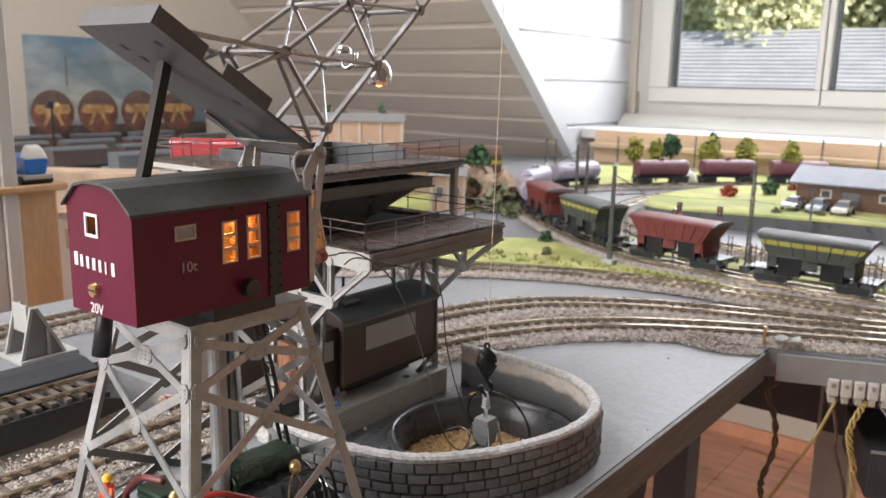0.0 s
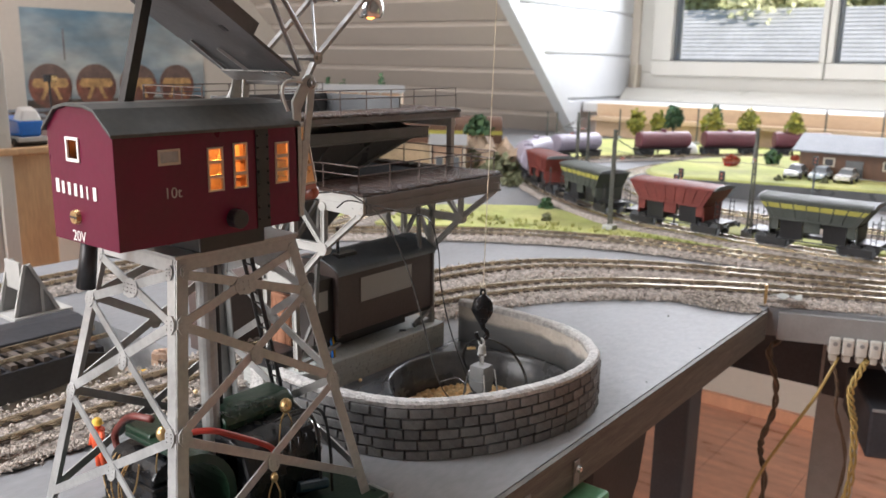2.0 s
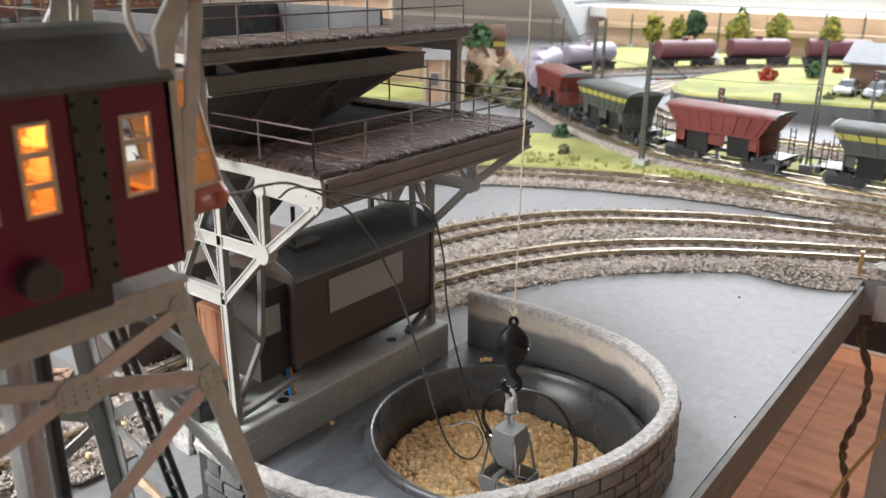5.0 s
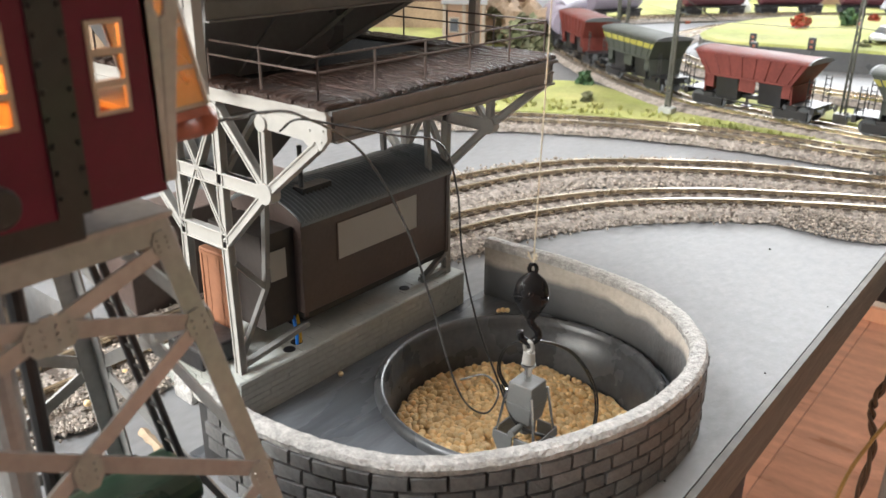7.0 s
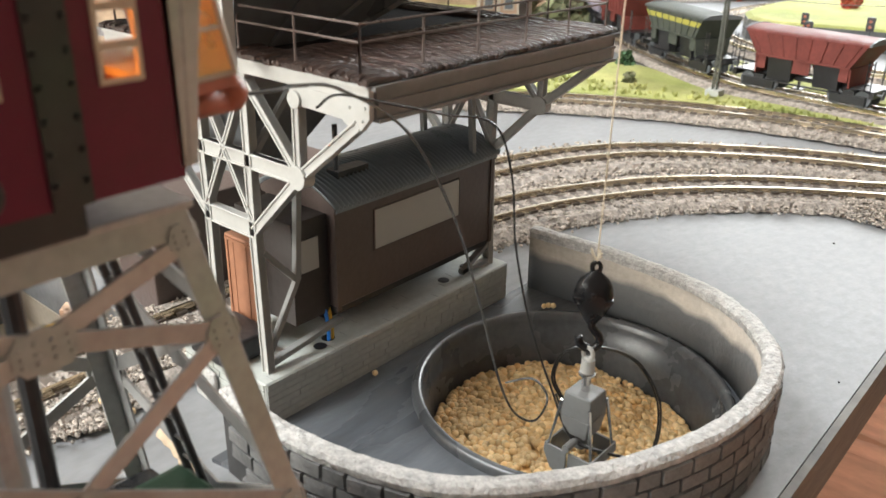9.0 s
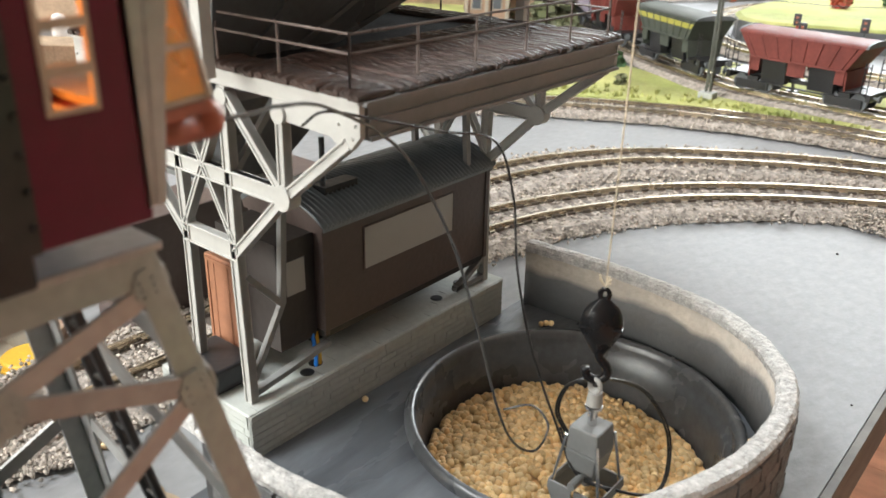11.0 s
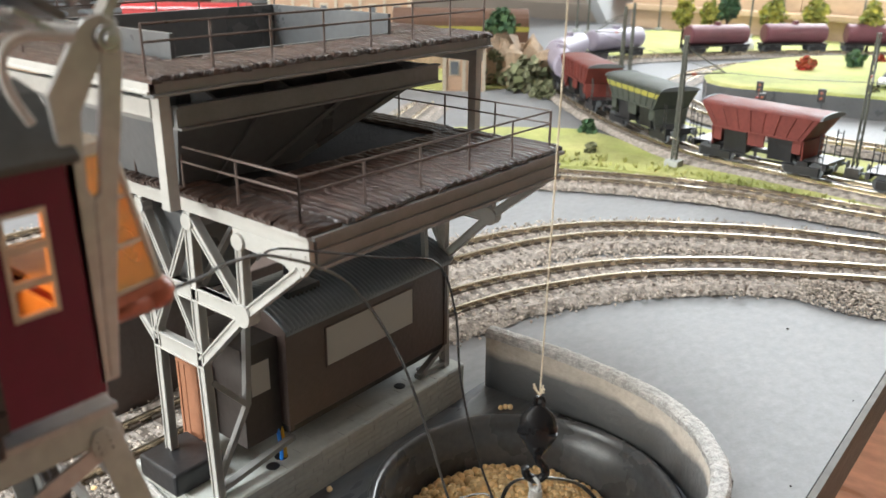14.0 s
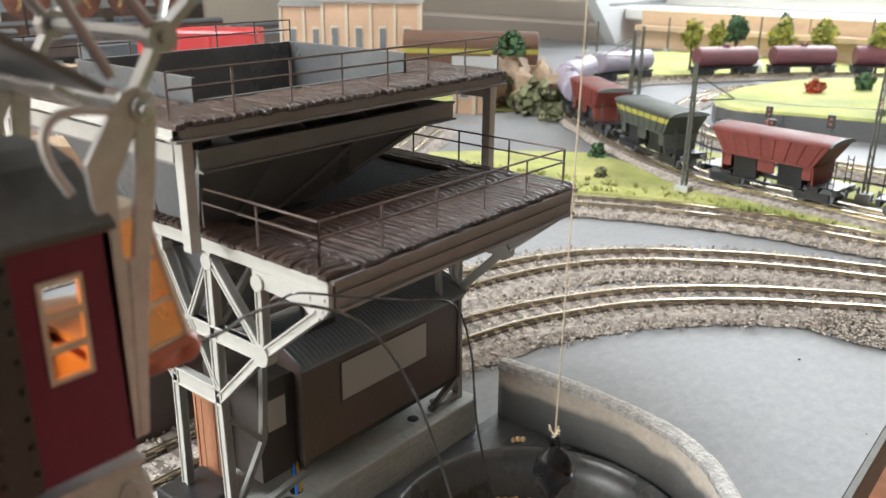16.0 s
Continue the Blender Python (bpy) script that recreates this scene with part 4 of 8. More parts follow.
for y in (UY0 + 0.0008, UY1 - 0.0008):
    bm = B()
    box(bm, UX0, upper_front, y - 0.0009, y + 0.0009, 0.1325, 0.1344)
    box(bm, UX0, upper_front, y - 0.0014, y + 0.0014, 0.1319, 0.1327)
    box(bm, UX0 + 0.004, upper_front - 0.0050, y + 0.0020, y + 0.0038, 0.1258, 0.1300)
    part("end_beam", bm, GREYPL, station, "light grey upper end beam", bevel=0.0002)
HX0, HX1, HY0, HY1 = -0.3480, -0.2920, 0.2640, 0.3440
upper = part("upper_deck", box(B(), upper_front - 0.018, upper_front - 0.002, UY0 + 0.002, UY1 - 0.002, 0.1332, 0.1342), DARKGREY, station, "dark plank walkway round the hopper")
deck(upper, -0.2925, upper_front + 0.0008, UY0, UY1, 0.1343, 0.0027, 70)
deck(upper, UX0 - 0.0008, HX0 - 0.001, UY0, UY1, 0.1343, 0.0027, 80)
deck(upper, HX0, -0.2935, UY0, HY0 - 0.001, 0.1343, 0.0029, 90)
deck(upper, HX0, -0.2935, HY1 + 0.001, UY1, 0.1343, 0.0029, 100)
railing([((-0.2742, 0.2455, 0.1362), (-0.2742, 0.3690, 0.1362), 8), ((-0.3770, 0.2455, 0.1362), (-0.3770, 0.3690, 0.1362), 8), ((-0.3770, 0.2460, 0.1362), (-0.3300, 0.2460, 0.1362), 4)], 0.136, 0, "thin brown handrail of the upper platform")

# hopper: open tub above, funnel below, angle-iron collar
t = 0.0014
hop = part("hopper", box(B(), HX0 + t, HX1 - t, HY0 + t, HY1 - t, 0.1235, 0.1243), DARKGREY, station, "dark grey steel coal hopper")
for x0, x1, ya, yb in ((HX0, HX1, HY0, HY0 + t), (HX0, HX1, HY1 - t, HY1), (HX0, HX0 + t, HY0 + t, HY1 - t), (HX1 - t, HX1, HY0 + t, HY1 - t)):
    part("wall", box(B(), x0, x1, ya, yb, 0.1240, 0.1362 if x0 > HX1 - 0.01 else 0.1420), DARKGREY, hop, bevel=0.0002)
bm = B()
a = [(-0.3490, 0.2568, 0.1222), (-0.2814, 0.2568, 0.1222), (-0.2814, 0.3420, 0.1222), (-0.3490, 0.3420, 0.1222)]
b = [(-0.3300, 0.2600, 0.1028), (-0.2885, 0.2600, 0.1028), (-0.2885, 0.2930, 0.1028), (-0.3300, 0.2930, 0.1028)]
hull(bm, b, a)
funnel = part("funnel", bm, DARKGREY, hop, "dark sloping hopper funnel")
for u in (0.30, 0.66):
    p = Vector(b[1]).lerp(Vector(b[2]), u)
    q = Vector(a[1]).lerp(Vector(a[2]), u)
    part("rib", beam(B(), p + Vector((0.0003, 0, 0)), q + Vector((0.0003, 0, 0)), 0.0012, 0.0012, (1, 0, 0)), DARKGREY, funnel)
part("rib", beam(B(), Vector(b[2]), Vector(a[2]), 0.0014, 0.0014, (1, 0, 0)), DARKGREY, funnel)
for x in (-0.2808, -0.3500):
    bm = B()
    prism(bm, [(x - 0.0007, 0.1216), (x - 0.0012, 0.1216), (x - 0.0012, 0.1211), (x + 0.0022, 0.1211), (x + 0.0022, 0.1217), (x + 0.0007, 0.1217), (x + 0.0007, 0.1262), (x + 0.0016, 0.1262), (x + 0.0016, 0.1269), (x - 0.0007, 0.1269)], "y", 0.2560, 0.3532)
    part("collar", bm, GIRD, hop, "grey angle-iron collar", bevel=0.0001)
for y in (0.2560, 0.3525):
    part("collar_end", box(B(), -0.3492, -0.2816, y - 0.0007, y + 0.0007, 0.1218, 0.1264), MIDGREY, hop)
for k in range(4):
    y = 0.268 + 0.0235 * k
    part("stiffener", prism(B(), [(-0.2817, 0.1222), (-0.2817, 0.1267), (-0.2900, 0.1300), (-0.2915, 0.1300), (-0.2915, 0.1222)], "y", y, y + 0.0010), MIDGREY, hop)

part("chute", hull(B(), [(-0.3250, 0.2660, 0.0700), (-0.2990, 0.2660, 0.0700), (-0.2990, 0.2860, 0.0700), (-0.3250, 0.2860, 0.0700)], [(-0.3340, 0.2620, 0.0966), (-0.2860, 0.2620, 0.0966), (-0.2860, 0.3060, 0.0966), (-0.3340, 0.3060, 0.0966)]), DARKGREY, station, "dark discharge chute under the lower deck", bevel=0.0004)
part("chute_lip", box(B(), -0.3260, -0.2980, 0.2650, 0.2870, 0.0688, 0.0702), GIRD, station)

# hut under the platform
hut = part("hut", box(B(), -0.3120, -0.2800, 0.2840, 0.3580, 0.0258, 0.0578), HUT, station, "dark brown hut with a corrugated roof", bevel=0.0006)
part("porch", box(B(), -0.3090, -0.2835, 0.2705, 0.2838, 0.0240, 0.0560), PORCH, hut, "dark recessed porch")
part("porch_window", box(B(), -0.2838, -0.2832, 0.2735, 0.2800, 0.0400, 0.0500), FROST, hut, "small grey porch window")
for y in (0.2843, 0.3577):
    part("corner_post", box(B(), -0.2803, -0.2795, y - 0.0008, y + 0.0008, 0.0252, 0.0578), HUT, hut)
bm = B()
n = 44
rows = []
RY0, RY1 = 0.2828, 0.3602
for k in range(n * 6 + 1):
    y = RY0 + (RY1 - RY0) * k / (n * 6)
    dz = 0.00065 * math.cos(2 * math.pi * k / 6)
    row = []
    for j in range(13):
        u = j / 12
        x = -0.2782 - (0.3138 - 0.2782) * u
        row.append(bm.verts.new((x, y, 0.0586 + 0.0058 * math.sin(math.pi * u) ** 0.85 + dz)))
    rows.append(row)
for a, b in zip(rows, rows[1:]):
    for j in range(12):
        bm.faces.new((a[j], a[j + 1], b[j + 1], b[j]))
roof = part("roof", bm, CORR, hut, "blue-grey corrugated barrel roof", smooth=True)
roof.modifiers.new("sheet", "SOLIDIFY").thickness = 0.0004
for y in (0.2836, 0.3590):
    arc = [(-0.2790 - 0.0340 * j / 12, 0.0580 + 0.0056 * math.sin(math.pi * j / 12) ** 0.85) for j in range(13)]
    part("gable", prism(B(), [(-0.2795, 0.0560)] + arc + [(-0.3125, 0.0560)], "y", y - 0.0004, y + 0.0004), HUT, hut)
part("eave", box(B(), -0.2797, -0.2788, 0.2836, 0.3592, 0.0568, 0.0582), CORR, hut)
part("pane", box(B(), -0.2803, -0.2798, 0.2998, 0.3398, 0.0405, 0.0533), FROST, hut, "pale frosted window pane")
bm = B()
for a, b, c, d in ((0.2993, 0.3403, 0.0401, 0.0405), (0.2993, 0.3403, 0.0533, 0.0537), (0.2993, 0.2998, 0.0405, 0.0533), (0.3398, 0.3403, 0.0405, 0.0533)):
    box(bm, -0.2803, -0.27965, a, b, c, d)
part("window_frame", bm, HUT, hut)
door = part("door", box(B(), -0.3115, -0.2968, 0.2675, 0.2704, 0.0185, 0.0470), DOORB, hut, "orange-brown panelled door", bevel=0.0004)
bm = B()
for x0, x1 in ((-0.3108, -0.3098), (-0.2985, -0.2975)):
    box(bm, x0, x1, 0.2672, 0.2676, 0.0205, 0.0455)
for x0, x1 in ((-0.3075, -0.3071), (-0.3012, -0.3008)):
    box(bm, x0, x1, 0.26735, 0.2676, 0.0210, 0.0450)
for z0, z1 in ((0.0198, 0.0208), (0.0452, 0.0462)):
    box(bm, -0.3108, -0.2975, 0.2671, 0.2676, z0, z1)
part("moulding", bm, DOORB, door)
part("threshold", box(B(), -0.3120, -0.2962, 0.2655, 0.2704, 0.0172, 0.0186), DOORB, door, bevel=0.0003)
part("step", box(B(), -0.3080, -0.2900, 0.2500, 0.2665, 0.0153, 0.0225), BLACK, station, "black box step", bevel=0.0008)
part("sill", box(B(), -0.3112, -0.2806, 0.2842, 0.3575, 0.0238, 0.0259), BLACK, hut)
# Added support, black so that it merges with the shade in the gap.
part("base", box(B(), -0.3060, -0.2930, 0.2900, 0.3500, 0.0152, 0.0239), BLACK, hut, "added black support in the shaded gap under the hut")
for p, q in (((-0.2815, 0.3595, 0.0170), (-0.2815, 0.3440, 0.0172)), ((-0.2815, 0.3440, 0.0165), (-0.2815, 0.3595, 0.0245)), ((-0.2815, 0.2590, 0.0175), (-0.2815, 0.2860, 0.0215))):
    part("brace", beam(B(), p, q, 0.0016, 0.0022, (1, 0, 0)), MIDGREY, station, "grey foot brace")
bm = B()
rod(bm, (-0.2900, 0.2940, 0.0640), (-0.2900, 0.2940, 0.0790), 0.0008)
box(bm, -0.2925, -0.2875, 0.2925, 0.3050, 0.0630, 0.0652)
part("vent", bm, BLACK, hut, "black roof vent pipe")
for k, m in ((0, BLUE), (1, YELLOW)):
    w = solo("wire", tube(B(), spline([(-0.2822 , 0.2815 + 0.0014 * k, 0.0140), (-0.2824, 0.2818 + 0.0014 * k, 0.0190), (-0.2840, 0.2822 + 0.0014 * k, 0.0250)], 5), 0.0006), m, ("blue" if k == 0 else "yellow") + " lead rising from the plinth into the hut", "wire", "hut leads")

# ---- brick basin with pot and peas ----
BC, BH = Vector((-0.2360, 0.3070, 0.0)), 0.0255
WALL_LINE = spline([(-0.2752, 0.3818, 0), (-0.240, 0.3828, 0), (-0.208, 0.3785, 0), (-0.189, 0.370, 0), (-0.177, 0.359, 0), (-0.1695, 0.348, 0), (-0.1650, 0.330, 0), (-0.1665, 0.305, 0), (-0.176, 0.278, 0), (-0.189, 0.2575, 0), (-0.204, 0.2435, 0), (-0.225, 0.2355, 0), (-0.247, 0.2325, 0), (-0.2700, 0.2335, 0)], 12)


def along(line):
    """Places with the outward direction of a line that runs clockwise round its middle."""
    out = []
    for i, p in enumerate(line):
        t = (line[min(i + 1, len(line) - 1)] - line[max(i - 1, 0)]).normalized()
        out.append((p, Vector((-t.y, t.x, 0))))
    return out


def wall_strip(profile, jitter=0.0, seed=1, caps=True):
    r = random.Random(seed)
    bm = B()
    rows = [[bm.verts.new(p + n * (o + r.uniform(-jitter, jitter)) + Vector((0, 0, z + r.uniform(-jitter, jitter)))) for o, z in profile] for p, n in along(WALL_LINE)]
    for a, b in zip(rows, rows[1:]):
        for j in range(len(profile) - 1):
            bm.faces.new((a[j], a[j + 1], b[j + 1], b[j]))
    if caps:
        bm.faces.new(rows[0][::-1]), bm.faces.new(rows[-1])
    return bm


basin = thing("coal_basin", BC, "round grey brick basin with stained plaster inside and worn rim", "basin")
part("mortar", wall_strip([(-0.0040, 0.0), (-0.0010, 0.0), (-0.0010, BH - 0.0016), (-0.0040, BH - 0.0016)]), MORTAR, basin, "dark recessed mortar")
part("inner_wall", wall_strip([(-0.0042, 0.0), (-0.0046, 0.0), (-0.0049, BH - 0.0010), (-0.0042, BH - 0.0008)], 0.00012, 5), RENDER_, basin, "pale plaster with a dark painted lower part", smooth=True)
part("rim", wall_strip([(-0.0044, BH - 0.0026), (0.0002, BH - 0.0026), (0.0004, BH - 0.0009), (-0.0006, BH + 0.0002), (-0.0024, BH + 0.0005), (-0.0044, BH + 0.0002), (-0.0053, BH - 0.0010), (-0.0052, BH - 0.0030)], 0.00016, 8), RIM, basin, "pale worn rim with chipped edge")


def brick_mesh(w, seed):
    r = random.Random(seed)
    bm = B()
    box(bm, -0.0010, 0.0007, -w / 2, w / 2, -0.0020, 0.0020)
    for v in bm.verts:
        v.co += Vector((0, r.uniform(-0.0002, 0.0002), r.uniform(-0.00015, 0.00015)))
        if v.co.x > 0:
            v.co.y *= 0.95
            v.co.z *= 0.90
            v.co.x += r.uniform(-0.0002, 0.0002)
    bmesh.ops.recalc_face_normals(bm, faces=bm.faces)
    me = bpy.data.meshes.new("brick")
    bm.to_mesh(me)
    bm.free()
    me.materials.append(BRICK)
    return me


bricks = [brick_mesh(0.0088, k) for k in range(4)] + [brick_mesh(0.0062, k + 9) for k in range(2)]
rng = random.Random(3)
rowh = 0.0046
WALL_STEPS = []
_s = 0.0
for (p, n), (q, _m) in zip(along(WALL_LINE), along(WALL_LINE)[1:]):
    WALL_STEPS.append((_s, p, n))
    _s += (q - p).length
WALL_LEN = _s


def wall_at(s):
    for (s0, p, n), (s1, q, m) in zip(WALL_STEPS, WALL_STEPS[1:]):
        if s <= s1:
            t = (s - s0) / (s1 - s0)
            return p.lerp(q, t), n.lerp(m, t).normalized()
    return WALL_STEPS[-1][1], WALL_STEPS[-1][2]


for row in range(5):
    s = rng.uniform(0.0002, 0.005)
    while s < WALL_LEN - 0.012:
        short = rng.random() < 0.25
        w = 0.0062 if short else 0.0088
        p, n = wall_at(s + w / 2)
        ob = new("brick", bricks[rng.randrange(4, 6) if short else rng.randrange(4)])
        ob.parent = basin
        ob.location = p - BC + Vector((0, 0, 0.0022 + row * rowh + rng.uniform(-0.0001, 0.0001)))
        ob.rotation_euler = (0, 0, math.atan2(n.y, n.x))
        s += w + 0.0006

# dark painted floor of the basin, round the pot
PC = POT_AT
bound = [p - n * 0.0020 for p, n in along(WALL_LINE)] + [Vector((-0.2772, 0.2338, 0)), Vector((-0.2772, 0.3815, 0))]
bm = B()
rows = []
for k in range(96):
    a = 2 * math.pi * k / 96
    d = Vector((math.cos(a), math.sin(a), 0))
    best = 0.0495
    for p, q in zip(bound, bound[1:] + bound[:1]):
        e = q - p
        den = d.x * e.y - d.y * e.x
        if abs(den) < 1e-12:
            continue
        w = p - PC
        t, u = (w.x * e.y - w.y * e.x) / den, (w.x * d.y - w.y * d.x) / den
        if t > 0 and 0 <= u <= 1:
            best = max(best, t)
    rows.append([bm.verts.new(PC + d * r + Vector((0, 0, z))) for r, z in ((0.0484, -0.0004), (0.0484, 0.0012), (best, 0.0012), (best, -0.0004))])
for a, b in zip(rows, rows[1:] + rows[:1]):
    for j in range(4):
        bm.faces.new((a[j], a[(j + 1) % 4], b[(j + 1) % 4], b[j]))
part("floor_paint", bm, BASINF, basin, "dark blue-grey brushed floor round the pot")
pot = thing("pot", PC, "black plastic pot sunk into the grey board", "pot")
bm = B()
lathe(bm, PC, [(0.0492, 0.0003), (0.0490, 0.0026), (0.0480, 0.0038), (0.0466, 0.0038), (0.0458, 0.0028), (0.0454, 0.0012)], 72)
part("rim", bm, POT, pot, "rounded black rim", smooth=True)
bm = B()
lathe(bm, PC, [(0.0522, 0.0002), (0.0520, 0.0009), (0.0512, 0.0012), (0.0496, 0.0010), (0.0491, 0.0004)], 72)
part("flange", bm, POT, pot, "flat black flange round the rim", smooth=True)
bm = B()
lathe(bm, PC, [(0.0455, 0.0014), (0.0450, -0.0030), (0.0444, -0.0036), (0.0438, -0.0110), (0.0430, -0.0180), (0.0420, -0.0215), (0.0, -0.0220)], 72)
part("bowl", bm, POT, pot, smooth=True)
rng = random.Random(21)
vs = []
for k in range(3600):
    r, a = 0.0418 * math.sqrt(rng.random()), rng.uniform(0, 6.283)
    x, y = r * math.cos(a), r * math.sin(a)
    z = -0.0168 + 0.0030 * (1 - (r / 0.0415) ** 2) - 0.05 * x + rng.uniform(-0.0008, 0.0006) + 0.0010 * math.sin(90 * x + 1) * math.cos(70 * y)
    vs.append((PC.x + x, PC.y + y, z, rng.uniform(0.00105, 0.00145)))


def peas(name, places, parent, label):
    bm = B()
    bmesh.ops.create_icosphere(bm, subdivisions=2, radius=1)
    co = [v.co.copy() for v in bm.verts]
    fa = [tuple(v.index for v in f.verts) for f in bm.faces]
    bm.free()
    pv, pf = [], []
    o = ORIGIN[parent.name]
    for x, y, z, r in places:
        k = len(pv)
        pv.extend(((x - o.x + c.x * r), (y - o.y + c.y * r), (z - o.z + c.z * r)) for c in co)
        pf.extend(tuple(i + k for i in f) for f in fa)
    me = mesh_of(name, pv, pf, PEA)
    for p in me.polygons:
        p.use_smooth = True
    ob = new(name, me)
    ob.parent = parent
    ob["label"], ob["kind"] = label, "stuff"
    return ob


PEABED = [(0.0424, -0.0185), (0.034, -0.0171), (0.020, -0.0155), (0.0, -0.0149)]
heap = thing("pea_heap", PC, "heap of dried yellow peas filling the pot", "peas", kind="stuff")
part("pea_bed", lathe(B(), PC, PEABED, 48), PEA, heap, smooth=True)
peas("peas", vs, heap, "dried yellow peas")
stray = [(-0.2590, 0.3680, 0.0052, 0.0011), (-0.2575, 0.3690, 0.0052, 0.0011), (-0.2600, 0.3665, 0.0052, 0.001), (-0.1775, 0.3460, 0.0052, 0.0011), (-0.1785, 0.3480, 0.0052, 0.001), (-0.2735, 0.2925, 0.0012, 0.0010)]
for x, y, z, r in stray:
    bm = B()
    ball(bm, (x, y, r + 0.0012), r, seg=8, rings=6)
    solo("pea", bm, PEA, "single yellow pea lying beside the pot", "pea", "stray peas", smooth=True)

# ---- tower crane ----
TX0, TX1, TY0, TY1, TZ, TAPER = -0.2549, -0.2124, 0.1481, 0.1955, 0.1009, 0.186
crane = thing("crane", ((TX0 + TX1) / 2, (TY0 + TY1) / 2, 0.0), "old metal model crane with red cab on a silver lattice tower", "crane")


def leg_at(sx, sy, z):
    k = TAPER * (TZ - z)
    return Vector(((TX1 + k) if sx > 0 else (TX0 - k), (TY1 + k) if sy > 0 else (TY0 - k), z))


tower = part("tower", box(B(), TX0 - 0.0010, TX1 + 0.0010, TY0 - 0.0010, TY1 + 0.0010, TZ - 0.0004, TZ + 0.0008), STEEL, crane, "silver pressed-metal lattice tower", bevel=0.0003)
for sx in (-1, 1):
    for sy in (-1, 1):
        bm = B()
        top, foot = leg_at(sx, sy, TZ), leg_at(sx, sy, 0.0)
        for dx, dy, wx, wy in ((-sx * 0.0021, 0, 0.0042, 0.0006), (0, -sy * 0.0021, 0.0006, 0.0042)):
            a, b = top + Vector((dx, dy, 0)), foot + Vector((dx, dy, 0))
            c = [Vector((wx / 2, wy / 2, 0)), Vector((-wx / 2, wy / 2, 0)), Vector((-wx / 2, -wy / 2, 0)), Vector((wx / 2, -wy / 2, 0))]
            hull(bm, [b + e for e in c], [a + e for e in c])
        box(bm, foot.x - 0.006, foot.x + 0.006, foot.y - 0.006, foot.y + 0.006, 0.0, 0.0012)
        part("leg", bm, STEEL, tower, bevel=0.00015)


def face(fixed, sgn):
    """One lattice side: strips, gussets and rivets."""
    def pt(u, z):
        k = TAPER * (TZ - z)
        if fixed == "x":
            lo, hi = TY0 - k, TY1 + k
            x = (TX1 + k + 0.0002) if sgn > 0 else (TX0 - k - 0.0002)
            return Vector((x, lo + (hi - lo) * u, z))
        lo, hi = TX0 - k, TX1 + k
        y = (TY1 + k + 0.0002) if sgn > 0 else (TY0 - k - 0.0002)
        return Vector((lo + (hi - lo) * u, y, z))
    n = Vector((sgn, 0, 0)) if fixed == "x" else Vector((0, sgn, 0))
    strips = [((0.03, 0.0985), (0.97, 0.0985), 0.0050)]
    for lo, hi in (((0.05, 0.0815), (0.93, 0.0955)), ((0.95, 0.0815), (0.07, 0.0955)), ((0.05, 0.0500), (0.95, 0.0805)), ((0.95, 0.0500), (0.05, 0.0805)), ((0.05, 0.0115), (0.95, 0.0465)), ((0.95, 0.0115), (0.05, 0.0465))):
        strips.append((lo, hi, 0.0036))
    for a, b, w in strips:
        part("strip", beam(B(), pt(*a), pt(*b), 0.0006, w * 0.82, pt(0.5, 0.1) - pt(0.5, 0.0) if abs(a[1] - b[1]) < 1e-6 else n.cross(pt(*b) - pt(*a))), STEEL, tower)
    for u, z, s in ((0.5, 0.0884, 0.0030), (0.46, 0.0884, 0.0026), (0.54, 0.0884, 0.0026), (0.5, 0.0652, 0.0029), (0.5, 0.0290, 0.0029), (0.045, 0.0810, 0.0028), (0.955, 0.0810, 0.0028), (0.04, 0.0482, 0.0028), (0.96, 0.0482, 0.0028), (0.06, 0.0965, 0.0022), (0.94, 0.0965, 0.0022)):
        bm = B()
        c = pt(u, z) + n * 0.0004
        s *= 0.9
        up = (pt(u, z + 0.01) - pt(u, z)).normalized()
        sd = n.cross(up).normalized()
        pl = [c + up * (s * math.cos(q)) * 1.25 + sd * (s * math.sin(q)) for q in (0.4, 1.2, 1.94, 2.74, 3.54, 4.34, 5.08, 5.88)]
        hull(bm, [p - n * 0.0002 for p in pl], [p + n * 0.0003 for p in pl])
        for du in (-0.45, 0.45):
            for dz in (-0.5, 0.0, 0.5):
                r0 = c + sd * (s * du) + up * (s * dz) + n * 0.0003
                rod(bm, r0, r0 + n * 0.0003, 0.00028, 0.00018, 6)
        part("gusset", bm, STEEL, tower, "riveted gusset plate")


face("x", 1), face("x", -1), face("y", -1), face("y", 1)
bm = B()
rod(bm, (-0.2290, 0.1700, 0.0050), (-0.2290, 0.1700, 0.1005), 0.0032, seg=16)
part("column", bm, STEEL, crane, "thin steel drive column")
part("column", rod(B(), (-0.2350, 0.1780, 0.0050), (-0.2350, 0.1780, 0.1005), 0.0016, seg=10), BLACK, crane, "black drive shaft")

# cab shell with real window openings
KX0, KX1, KY0, KY1, KZ0, KZ1 = -0.2405, -0.2060, 0.1262, 0.1925, 0.1072, 0.1403
cab = part("cab", box(B(), KX0 + 0.0008, KX1 - 0.0008, KY0 + 0.0008, KY1 - 0.0008, KZ0, KZ0 + 0.0008), RED, crane, "red painted sheet-metal crane cab")
TH = 0.0007


